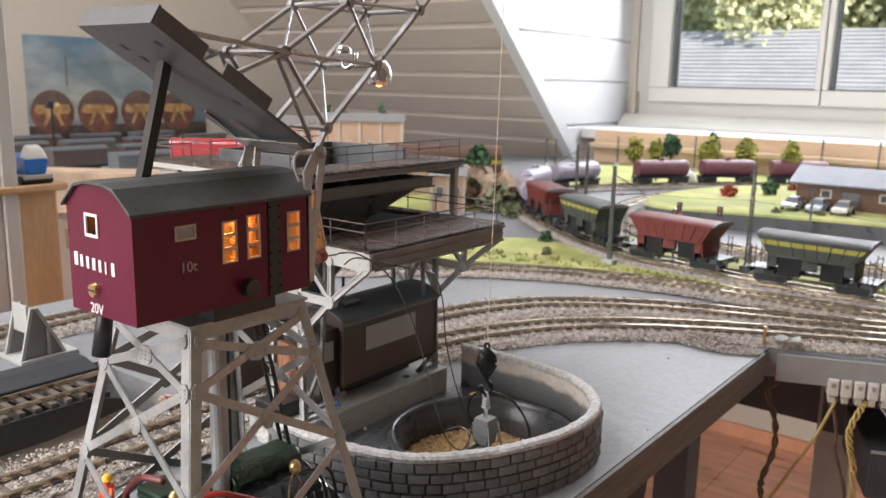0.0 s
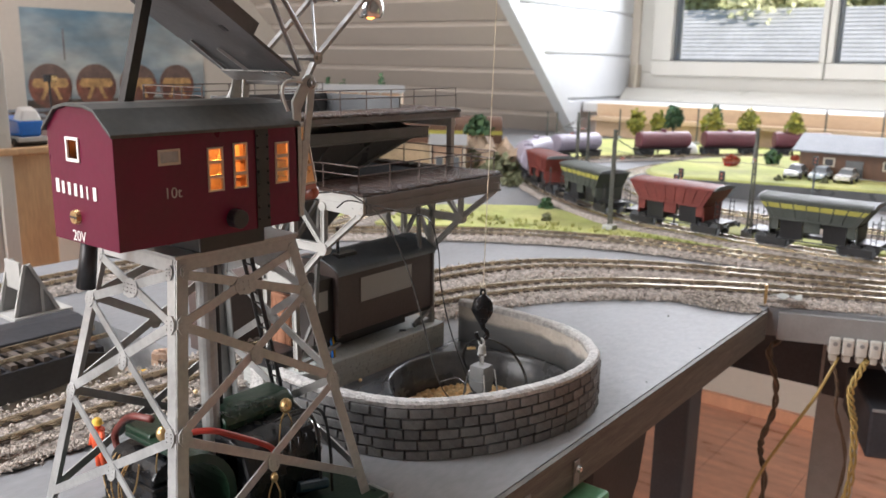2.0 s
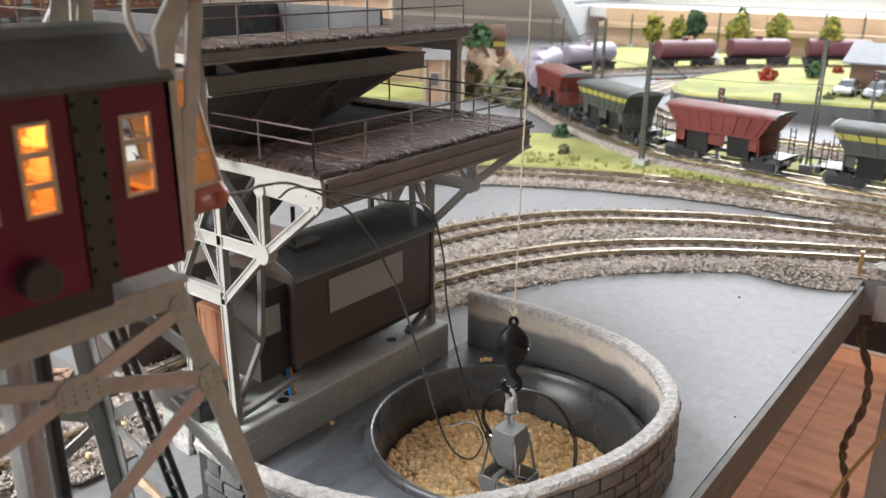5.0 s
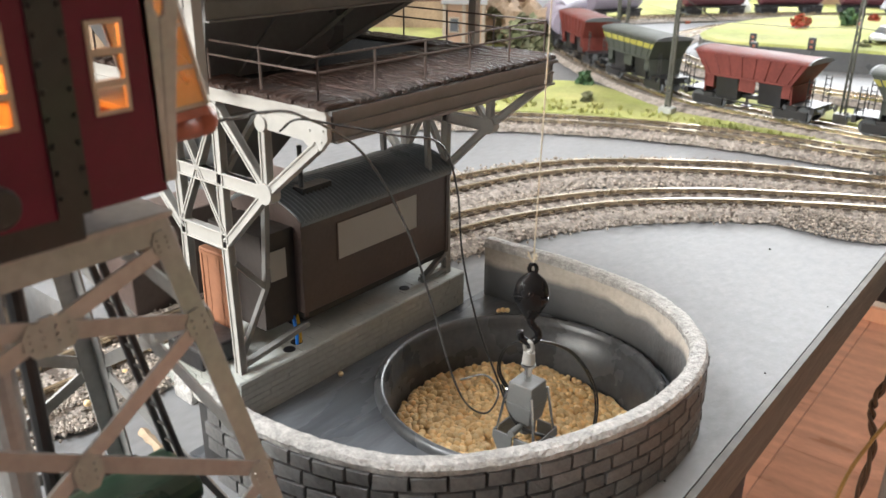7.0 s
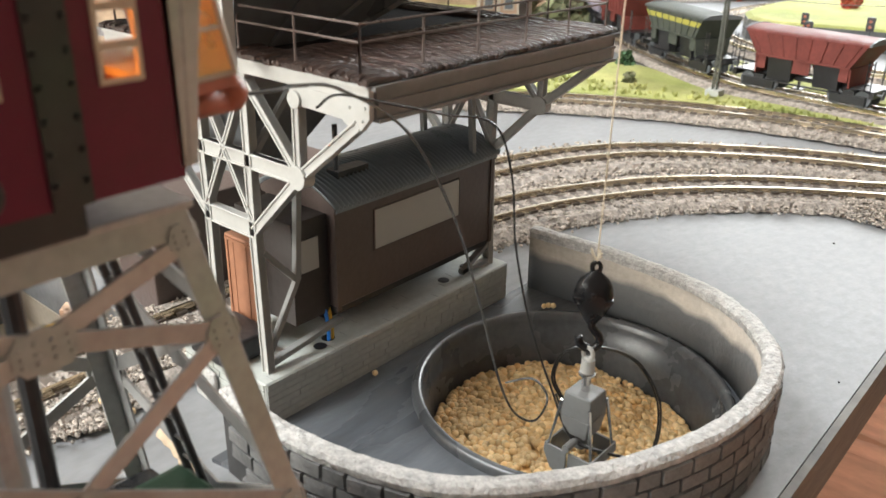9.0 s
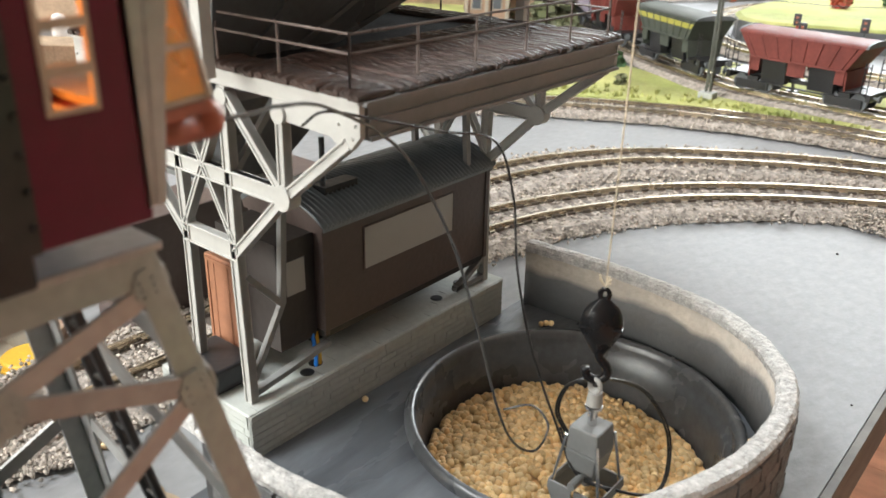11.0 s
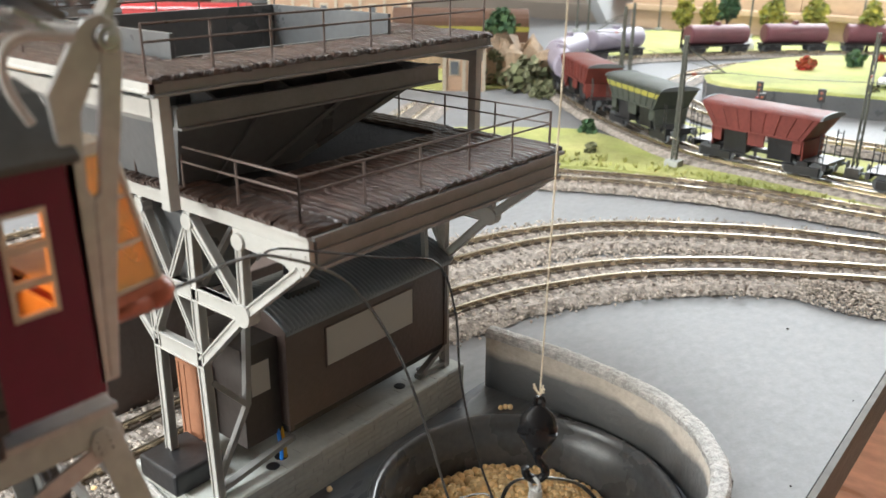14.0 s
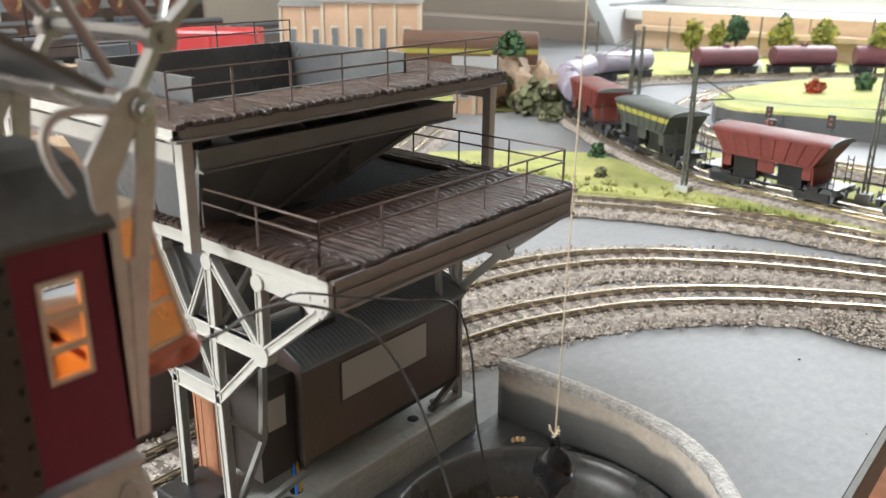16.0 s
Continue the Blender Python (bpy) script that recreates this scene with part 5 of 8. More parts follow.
def panel(name, fixed, v, a0, a1, z0, z1, holes, inward, top=None):
    """Sheet in the plane fixed = v from a0 to a1, with rectangular holes (a, b, zlo, zhi)."""
    xs = sorted({a0, a1, *[h[0] for h in holes], *[h[1] for h in holes]})
    zs = sorted({z0, z1, *[h[2] for h in holes], *[h[3] for h in holes]})
    bm = B()
    for i in range(len(xs) - 1):
        for j in range(len(zs) - 1):
            cx, cz = (xs[i] + xs[i + 1]) / 2, (zs[j] + zs[j + 1]) / 2
            if any(h[0] < cx < h[1] and h[2] < cz < h[3] for h in holes):
                continue
            if fixed == "x":
                box(bm, min(v, v + inward), max(v, v + inward), xs[i], xs[i + 1], zs[j], zs[j + 1])
            else:
                box(bm, xs[i], xs[i + 1], min(v, v + inward), max(v, v + inward), zs[j], zs[j + 1])
    if top:
        prism(bm, top, "y", min(v, v + inward), max(v, v + inward))
    bmesh.ops.remove_doubles(bm, verts=bm.verts, dist=1e-6)
    return part(name, bm, RED, cab)


side_holes = [(0.1397, 0.1469, 0.1302, 0.1347), (0.1563, 0.1620, 0.1209, 0.1342), (0.1658, 0.1712, 0.1209, 0.1350), (0.1824, 0.1881, 0.1208, 0.1342)]
panel("side_panel", "x", KX1, KY0, KY1, KZ0, KZ1, side_holes, -TH)
panel("side_panel", "x", KX0, KY0, KY1, KZ0, KZ1, [(0.1563, 0.1712, 0.1215, 0.1340)], TH)
gable = [(KX0, KZ1), (KX1, KZ1), (-0.2135, 0.1458), (-0.2185, 0.1468), (-0.2280, 0.1468), (-0.2330, 0.1458)]
panel("end_panel", "y", KY0, KX0 + TH, KX1 - TH, KZ0, KZ1, [(-0.2298, -0.2236, 0.1312, 0.1374)], TH, gable)
panel("end_panel", "y", KY1, KX0 + TH, KX1 - TH, KZ0, KZ1, [(-0.2370, -0.2090, 0.1180, 0.1385)], -TH, gable)


def window_bars(a0, a1, z0, z1, rows, v):
    bm = B()
    w = 0.0006
    for y0, y1, c, d in ((a0, a1, z0, z0 + w), (a0, a1, z1 - w, z1), (a0, a0 + w, z0 + w, z1 - w), (a1 - w, a1, z0 + w, z1 - w)):
        box(bm, v - 0.0003, v + 0.0004, y0, y1, c, d)
    for k in range(1, rows):
        z = z0 + (z1 - z0) * k / rows
        box(bm, v - 0.0003, v + 0.0004, a0 + w, a1 - w, z - 0.0005, z + 0.0005)
    return part("window_frame", bm, CREAM, cab, "cream window frame")


for (a0, a1, z0, z1), rows in zip(side_holes, (1, 3, 3, 3)):
    window_bars(a0, a1, z0, z1, rows, KX1)
bm = B()
for a, b, c, d in ((-0.2302, -0.2232, 0.1308, 0.1316), (-0.2302, -0.2232, 0.1370, 0.1378), (-0.2302, -0.2294, 0.1316, 0.1370), (-0.2240, -0.2232, 0.1316, 0.1370)):
    box(bm, a, b, KY0 - 0.0004, KY0 + 0.0002, c, d)
part("window_frame", bm, WHITE, cab, "white window frame")
# roof
bm = B()
prof = [(KX0 - 0.0012, KZ1 - 0.0006), (KX0 + 0.0065, 0.1462), (-0.2280, 0.1474), (-0.2185, 0.1474), (KX1 - 0.0070, 0.1462), (KX1 + 0.0012, KZ1 - 0.0006)]
prism(bm, prof + [(x, z - 0.0010) for x, z in prof[::-1]], "y", KY0 - 0.0012, KY1 + 0.0004)
part("roof", bm, ROOFGREY, cab, "dark grey sheet-metal roof", bevel=0.0002)
# black sliding-door band, porthole, bolt, shutters
bm = B()
box(bm, KX1 - 0.0001, KX1 + 0.0005, 0.1745, 0.1795, KZ0, KZ1 - 0.0010)
for k in range(8):
    rod(bm, (KX1 + 0.0004, 0.1752, KZ0 + 0.003 + 0.0038 * k), (KX1 + 0.0011, 0.1752, KZ0 + 0.003 + 0.0038 * k), 0.0005, 0.0003, 6)
    rod(bm, (KX1 + 0.0004, 0.1790, KZ0 + 0.003 + 0.0038 * k), (KX1 + 0.0011, 0.1790, KZ0 + 0.003 + 0.0038 * k), 0.0005, 0.0003, 6)
part("ladder_rail", bm, BLACK, cab, "black riveted ladder strip")
part("knob", rod(B(), (KX1 - 0.001, 0.1655, 0.1118), (KX1 + 0.0035, 0.1655, 0.1118), 0.0030, seg=18), BLACK, cab, "round black knob", bevel=0.0004)
bolt = part("bolt", rod(B(), (-0.2272, KY0 - 0.0012, 0.1148), (-0.2272, KY0 + 0.0005, 0.1148), 0.0020, 0.0024, 14), BRASS, cab, "slotted brass screw")
part("slot", box(B(), -0.2290, -0.2254, KY0 - 0.00135, KY0 - 0.0011, 0.1145, 0.1151), BLACK, bolt)
part("bracket", box(B(), KX0 + 0.006, KX1 - 0.003, 0.1545, 0.1800, TZ + 0.0008, KZ0), BLACK, cab, "black slewing base", bevel=0.0006)
# printing on the cab
mface = Matrix(((0, 0, 1, KX1 + 0.00005), (1, 0, 0, 0.1441), (0, 1, 0, 0.1219), (0, 0, 0, 1)))
writing("marking", "10t", 0.0045, mface, WORNW, cab, "white load marking")
mend = Matrix(((1, 0, 0, -0.2267), (0, 0, -1, KY0 - 0.00005), (0, 1, 0, 0.1090), (0, 0, 0, 1)))
writing("marking", "20V", 0.0045, mend, WHITE, cab, "white voltage marking")
bm = B()
for k, (w, h) in enumerate(((0.0034, 0.0040), (0.0026, 0.0036), (0.0026, 0.0036), (0.0028, 0.0036), (0.0024, 0.0036), (0.0013, 0.0036), (0.0030, 0.0038))):
    x = -0.2374 + 0.00335 * k
    z = 0.1212 - 0.0001 * k
    box(bm, x, x + w * 0.55, KY0 - 0.00025, KY0 + 0.0001, z, z + h)
part("marking", bm, WHITE, cab, "white maker's mark drawn as plain bars")
# inside: lining, bulb
part("lining", box(B(), KX0 + 0.0010, KX0 + 0.0016, KY0 + 0.002, KY1 - 0.002, KZ0 + 0.001, KZ1), CREAM, cab, "pale inner wall")
part("lining", box(B(), KX0 + 0.0018, KX1 - 0.0009, KY0 + 0.002, KY1 - 0.002, KZ0 + 0.0010, KZ0 + 0.0014), CREAM, cab, "pale inner floor")
part("lining", box(B(), KX0 + 0.0018, KX1 - 0.0009, KY1 - 0.0016, KY1 - 0.0010, KZ0 + 0.0016, 0.1178), CREAM, cab, "pale inner end wall")
part("bulb", ball(B(), (-0.2260, 0.1640, 0.1385), 0.0016, 0.0020), LAMPGLOW, cab, "small glowing bulb", smooth=True)
bm = B()
rod(bm, (-0.2285, 0.1840, KZ0 + 0.0014), (-0.2285, 0.1840, 0.1360), 0.0050, seg=20)
for z in (0.1150, 0.1210, 0.1270, 0.1330):
    rod(bm, (-0.2285, 0.1840, z), (-0.2285, 0.1840, z + 0.0012), 0.0058, seg=20)
part("winding_drum", bm, CREAM, cab, "pale winding drum inside the cab")
lamp = bpy.data.lights.new("cab_bulb_light", "POINT")
lamp.energy, lamp.color, lamp.shadow_soft_size = 0.046, (1.0, 0.28, 0.045), 0.003
new("cab_bulb_light", lamp).location = (-0.2225, 0.1700, 0.1345)

# Added screen that holds the bulb's light back from the small side window.
part("partition", box(B(), KX0 + 0.0018, KX1 - 0.0010, 0.1515, 0.1520, KZ0 + 0.001, 0.1335), CREAM, cab, "added inner screen that dims the small window")
# glazed bay at the front with amber panes, leaning back towards the roof
def bay_at(u, z):
    """Corner u of the bay at height z."""
    k = (0.1395 - z) / 0.0215
    return [(-0.2380, KY1), (-0.2085, KY1), (-0.2110, 0.1998 + 0.0052 * k), (-0.2350, 0.1998 + 0.0052 * k)][u]


def bay_slab(bm, z0, z1):
    return hull(bm, [(*bay_at(u, z0), z0) for u in range(4)], [(*bay_at(u, z1), z1) for u in range(4)])


bay = part("bay", bay_slab(B(), 0.1165, 0.1180), COPPER, cab, "brown bay floor")
bm = B()
bay_slab(bm, 0.1182, 0.1192)
bay_slab(bm, 0.1378, 0.1395)
for u in (1, 2, 3):
    rod(bm, (*bay_at(u, 0.1185), 0.1185), (*bay_at(u, 0.139), 0.1390), 0.0006, seg=6)
for z in (0.1250, 0.1316):
    beam(bm, (*bay_at(1, z), z), (*bay_at(2, z), z), 0.0007, 0.0007)
    beam(bm, (*bay_at(2, z), z), (*bay_at(3, z), z), 0.0007, 0.0007)
part("bay_frame", bm, CREAM, bay, "cream glazing bars")
for a, b in ((1, 2), (2, 3)):
    bm = B()
    q = [Vector((*bay_at(a, 0.119), 0.119)), Vector((*bay_at(b, 0.119), 0.119)), Vector((*bay_at(b, 0.138), 0.138)), Vector((*bay_at(a, 0.138), 0.138))]
    n = (q[1] - q[0]).cross(q[3] - q[0]).normalized() * 0.0002
    hull(bm, [p - n for p in q], [p + n for p in q])
    part("pane", bm, AMBER, bay, "amber window pane")
bm = B()
rod(bm, (-0.2150, 0.1960, 0.1142), (-0.2150, 0.2050, 0.1142), 0.0024, seg=14)
ball(bm, (-0.2150, 0.2066, 0.1146), 0.0027, 0.0028, 14, 10)
part("knob", bm, COPPER, cab, "reddish brown adjusting knob", smooth=True)

# slotted A-frame brackets with pivot
for x in (-0.2065, -0.2400):
    bm = B()
    o = 0.0005
    prism(bm, [(0.1918, 0.1085), (0.1932, 0.1085), (0.1945, 0.1335), (0.1939, 0.1350), (0.1943, 0.1440), (0.1977, 0.1500), (0.1985, 0.1556), (0.1962, 0.1549), (0.1950, 0.1535), (0.1906, 0.1468), (0.1912, 0.1390), (0.1915, 0.1250)], "x", x - o, x + o)
    prism(bm, [(0.1932, 0.1085), (0.1946, 0.1085), (0.1958, 0.1200), (0.1977, 0.1330), (0.1997, 0.1440), (0.2009, 0.1520), (0.2005, 0.1546), (0.1985, 0.1556), (0.1977, 0.1500), (0.1968, 0.1440), (0.1954, 0.1340), (0.1945, 0.1335)], "x", x - o, x + o)
    part("bracket", bm, STEEL, crane, "silver slotted pivot bracket", bevel=0.0002)
    bm = B()
    rod(bm, (x - 0.0012, 0.1988, 0.1526), (x + 0.0012, 0.1988, 0.1526), 0.0017, seg=18)
    rod(bm, (x - 0.0020, 0.1988, 0.1526), (x + 0.0020, 0.1988, 0.1526), 0.0009, seg=12)
    part("pivot", bm, BOOMS, crane, bevel=0.0002)
    if x < -0.22:
        continue
    bm = B()
    tube(bm, spline([(x + 0.0008, 0.1945, 0.1530), (x + 0.0010, 0.1905, 0.1536), (x + 0.001, 0.1875, 0.1532), (x + 0.001, 0.1859, 0.1512), (x + 0.001, 0.1863, 0.1478), (x + 0.0008, 0.1882, 0.1440)], 5), 0.0006)
    part("handle", bm, GREYPL, crane, "bright wire hook")
for p, q in (((-0.2385, 0.1930, 0.1532), (-0.2392, 0.1905, 0.1425)), ((-0.2335, 0.1932, 0.1532), (-0.2335, 0.1925, 0.1450)), ((-0.2380, 0.1900, 0.1560), (-0.2385, 0.1760, 0.1660)), ((-0.2260, 0.1895, 0.1560), (-0.2300, 0.1800, 0.1635))):
    part("trestle", beam(B(), p, q, 0.0007, 0.0010), STEEL, crane, "silver trestle leg")
part("cross_plate", hull(B(), [(-0.2070, 0.1884, 0.1562), (-0.2400, 0.1884, 0.1562), (-0.2400, 0.1936, 0.1530), (-0.2070, 0.1936, 0.1530)], [(-0.2070, 0.1888, 0.1568), (-0.2400, 0.1888, 0.1568), (-0.2400, 0.1940, 0.1536), (-0.2070, 0.1940, 0.1536)]), BOOMS, crane, "silver cross plate", bevel=0.0002)

# boom: four chords, straight cross members
boom = part("boom", rod(B(), (-0.2060, 0.1988, 0.1526), (-0.2400, 0.1988, 0.1526), 0.0011, seg=10), BOOMS, crane, "silver lattice boom rising forward")
NX, FX = -0.2090, -0.2370
low = [(0.1988, 0.1526), (0.2040, 0.1609), (0.2290, 0.1826), (0.2535, 0.2037), (0.2795, 0.2262), (0.3060, 0.2480)]
upp = [(0.1852, 0.1858), (0.2150, 0.2037), (0.2460, 0.2227), (0.2760, 0.2410)]
for x in (NX, FX):
    bm = B()
    for a, b in zip(low, low[1:]):
        beam(bm, (x, *a), (x, *b), 0.0012, 0.0022, (1, 0, 0))
    part("chord", bm, BOOMS, boom)
    bm = B()
    rod(bm, (x, *low[1]), (x, *upp[0]), 0.0009, seg=8)
    rod(bm, (x, 0.1968, 0.1565), (x, 0.1815, 0.1862), 0.0008, seg=8)
    for a, b in zip(upp, upp[1:]):
        beam(bm, (x, *a), (x, *b), 0.0012, 0.0024, (1, 0, 0))
    beam(bm, (x, *upp[-1]), (x, *low[-1]), 0.0012, 0.0022, (1, 0, 0))
    part("chord", bm, BOOMS, boom)
    bm = B()
    for a, b in ((low[1], upp[0]), (upp[0], low[2]), (low[2], upp[1]), (upp[1], low[3]), (low[3], upp[2]), (upp[2], low[4]), (low[4], upp[3])):
        rod(bm, (x, *a), (x, *b), 0.0007, seg=6)
    part("brace", bm, BOOMS, boom)
    for p in low[1:5] + upp:
        bm = B()
        rod(bm, (x - 0.0012, *p), (x + 0.0012, *p), 0.0021, seg=10)
        rod(bm, (x - 0.0019, *p), (x + 0.0019, *p), 0.0009, seg=8)
        part("rivet", bm, BOOMS, boom)
for p in low[1:5] + upp:
    part("cross_bar", rod(B(), (NX, *p), (FX, *p), 0.0010, seg=8), BOOMS, boom)
bm = B()
for a, b in ((low[2], low[3]), (low[3], low[4]), (upp[0], upp[1]), (upp[1], upp[2]), (low[1], low[2])):
    rod(bm, (NX, *a), (FX, *b), 0.0005, seg=6)
part("brace", bm, BOOMS, boom)
# spot lamp under the boom
bl = part("spot_lamp", rod(B(), (-0.2125, 0.2343, 0.1866), (-0.2125, 0.2343, 0.1806), 0.0012, seg=8), CHROME, boom, "chrome spot lamp")
bm = B()
lathe(bm, (-0.2125, 0.2348, 0.1771), [(0.0005, 0.0080), (0.0026, 0.0074), (0.0042, 0.0052), (0.0049, 0.0022), (0.0047, -0.0004), (0.0040, -0.0016)], 18)
part("shade", bm, CHROME, bl, "rounded metal shade", smooth=True)
part("bulb", ball(B(), (-0.2125, 0.2348, 0.1768), 0.0019), LAMPGLOW, bl, "lit warm bulb", smooth=True)
bm = B()
lathe(bm, (-0.2250, 0.2288, 0.1870), [(0.0006, 0.0034), (0.0018, 0.0030), (0.0030, 0.0014), (0.0032, 0.0)], 20)
tube(bm, spline([(-0.2200, 0.2303, 0.1870), (-0.2195, 0.2288, 0.1835), (-0.2230, 0.2278, 0.1815), (-0.2260, 0.2288, 0.1840)], 5), 0.0009)
part("socket", bm, CHROME, bl, "chrome lamp socket with wiring", smooth=True)

# counterweight tray at the back
cw = part("counterweight", hull(B(), [(-0.2065, 0.1942, 0.1548), (-0.2440, 0.1942, 0.1548), (-0.2440, 0.1362, 0.1912), (-0.2065, 0.1362, 0.1912)], [(-0.2065, 0.1948, 0.1558), (-0.2440, 0.1948, 0.1558), (-0.2440, 0.1368, 0.1922), (-0.2065, 0.1368, 0.1922)]), TRAYG, crane, "dark grey tilted counterweight tray", bevel=0.0002)
bm = B()
dv, uv = Vector((0, -0.847, 0.532)), Vector((0, 0.532, 0.847))
e0 = Vector((0, 0.1362, 0.1912))
for x in (-0.2440, -0.2065):
    for s0, s1, h in ((0.0, 0.018, 0.0055), (0.026, 0.046, 0.0050)):
        bm = B()
        p, q = e0 - dv * s0, e0 - dv * s1
        hull(bm, [(x - 0.0004, *p.yz), (x - 0.0004, *q.yz), (x - 0.0004, *(q + uv * h).yz), (x - 0.0004, *(p + uv * h).yz)], [(x + 0.0004, *p.yz), (x + 0.0004, *q.yz), (x + 0.0004, *(q + uv * h).yz), (x + 0.0004, *(p + uv * h).yz)])
        part("side_wall", bm, TRAYG, cw, "grey folded edge")
bm = B()
hull(bm, [(-0.2440, *e0.yz), (-0.2065, *e0.yz), (-0.2065, *(e0 + uv * 0.0060).yz), (-0.2440, *(e0 + uv * 0.0060).yz)], [(-0.2440, *(e0 + dv * 0.0008).yz), (-0.2065, *(e0 + dv * 0.0008).yz), (-0.2065, *(e0 + uv * 0.0060 + dv * 0.0008).yz), (-0.2440, *(e0 + uv * 0.0060 + dv * 0.0008).yz)])
part("end_wall", bm, TRAYG, cw, "grey folded edge")
for x in (-0.2080, -0.2420):
    bm = B()
    beam(bm, (x, 0.1417, 0.1905), (x, 0.1852, 0.1858), 0.0012, 0.0032, (1, 0, 0))
    beam(bm, (x, 0.1602, 0.1770), (x, 0.1852, 0.1858), 0.0012, 0.0024, (1, 0, 0))
    part("tie_bar", bm, STEEL, crane, "silver tie bar")
for x, t in ((-0.2155, 0.13), (-0.2350, 0.15), (-0.2150, 0.60), (-0.2330, 0.24)):
    c = Vector((x, 0.1362 + 0.0580 * t, 0.1912 - 0.0364 * t))
    bm = B()
    p, q = c - dv * 0.0014, c + dv * 0.0014
    hull(bm, [(x - 0.0011, *(p - uv * 0.00015).yz), (x + 0.0011, *(p - uv * 0.00015).yz), (x + 0.0011, *(q - uv * 0.00015).yz), (x - 0.0011, *(q - uv * 0.00015).yz)], [(x - 0.0011, *(p + uv * 0.0003).yz), (x + 0.0011, *(p + uv * 0.0003).yz), (x + 0.0011, *(q + uv * 0.0003).yz), (x - 0.0011, *(q + uv * 0.0003).yz)])
    part("slot", bm, BLACK, cw, "dark punched slot")
part("strut", beam(B(), (-0.2255, 0.1420, 0.1440), (-0.2255, 0.1528, 0.1830), 0.0034, 0.0030), BLACK, crane, "black support strut")
part("lever", rod(B(), (-0.2400, 0.1370, 0.1080), (-0.2420, 0.1350, 0.0890), 0.0024, 0.0030, 12), BLACK, crane, "black plastic lever", smooth=True)

# ---- hook block, grab and leads ----
HK = Vector((-0.1990, 0.2920, 0.0540))
K = 0.68
hook = thing("crane_hook", HK, "black hook block hanging from a thin pale twine", "hook")
bm = B()
lathe(bm, (0, 0, 0), [(r * K, z * K) for r, z in ((0.0014, 0.0112), (0.0030, 0.0098), (0.0050, 0.0080), (0.0063, 0.0056), (0.0069, 0.0026), (0.0070, -0.0004), (0.0052, -0.0040), (0.0030, -0.0076), (0.0018, -0.0096))], 24)
for v in bm.verts:
    v.co = Vector((v.co.x, v.co.y * 0.55, v.co.z)) + HK
block = part("block", bm, HOOKB, hook, smooth=True)
bm = B()
box(bm, HK.x - 0.0049, HK.x + 0.0047, HK.y - 0.0024, HK.y + 0.0024, HK.z + 0.0006, HK.z + 0.0011)
part("seam", bm, HOOKB, hook, bevel=0.0003)
bm = B()
for z in (0.0022, -0.0036):
    rod(bm, (HK.x, HK.y - 0.0030 + 0.0009 * (z < 0), HK.z + z), (HK.x, HK.y + 0.0030 - 0.0009 * (z < 0), HK.z + z), 0.0007, seg=12)
part("pin", bm, HOOKB, hook, bevel=0.0002)
hook.rotation_euler = (0, 0, radians(28))
bm = B()
ring = [(HK.x + 0.0010 * math.cos(k * 0.5236), HK.y, HK.z + 0.0083 + 0.0014 * math.sin(k * 0.5236)) for k in range(13)]
tube(bm, ring, 0.0006, 6)
part("eye", bm, HOOKB, hook)
bm = B()
tube(bm, spline([(HK.x + a * K, HK.y, HK.z + b * K) for a, b in ((0, -0.0075), (0.0006, -0.0110), (0.0030, -0.0140), (0.0034, -0.0170), (0.0006, -0.0195), (-0.0030, -0.0182), (-0.0038, -0.0150))], 6), 0.0011, 8)
part("hook", bm, HOOKB, hook, smooth=True)
line_top = Vector((-0.2060, 0.3080, 0.2470))
KN = HK + Vector((0, 0, 0.0102))
solo("twine", tube(B(), [KN, HK.lerp(line_top, 0.4) + Vector((0, 0, 0.01)), line_top], 0.00019, 6), TWINE, "thin pale twine of the crane", "twine")
bm = B()
for k in range(6):
    tube(bm, spline([KN, KN + Vector((0.0008 * math.sin(k * 2.1), 0.0008 * math.cos(k * 2.1), 0.0010)), KN + Vector((0.0017 * math.sin(k * 2.1), 0.0012 * math.cos(k * 2.1), 0.0012 + 0.0003 * k))], 3), 0.00025, 5)
solo("knot", bm, TWINE, "frayed knot of twine on the hook block", "knot")

grab = thing("grab", HK + Vector((0.0005, 0.0, -0.0500)), "grey plastic clamshell grab half filled with peas", "grab")
G = HK + Vector((0.0003, 0.0, -0.0133))
bm = B()
ring = [(G.x + 0.0017 * math.cos(k * math.pi / 8), G.y - 0.0006, G.z - 0.0014 + 0.0020 * math.sin(k * math.pi / 8)) for k in range(17)]
tube(bm, ring, 0.0007, 8)
rod(bm, G + Vector((0, 0, -0.0034)), G + Vector((0, 0, -0.0075)), 0.0021, 0.0024, 16)
part("sleeve", bm, GREYPL, grab, "pale grey ring and sleeve", smooth=False)
bm = B()
rod(bm, G + Vector((0, 0, -0.0075)), G + Vector((0, 0, -0.0145)), 0.0014, seg=12)
rod(bm, G + Vector((0, 0, -0.0080)), G + Vector((0, 0, -0.0086)), 0.0027, seg=12)
part("spindle", bm, CHROME, grab, "bright metal spindle")
bm = B()
z1 = G.z - 0.0140
hull(bm, [(G.x + a * 0.0043, G.y + b * 0.0043, z1 - 0.0145) for a, b in ((-1, -1), (1, -1), (1, 1), (-1, 1))], [(G.x + a * 0.0055, G.y + b * 0.0055, z1 - 0.0075) for a, b in ((-1, -1), (1, -1), (1, 1), (-1, 1))])
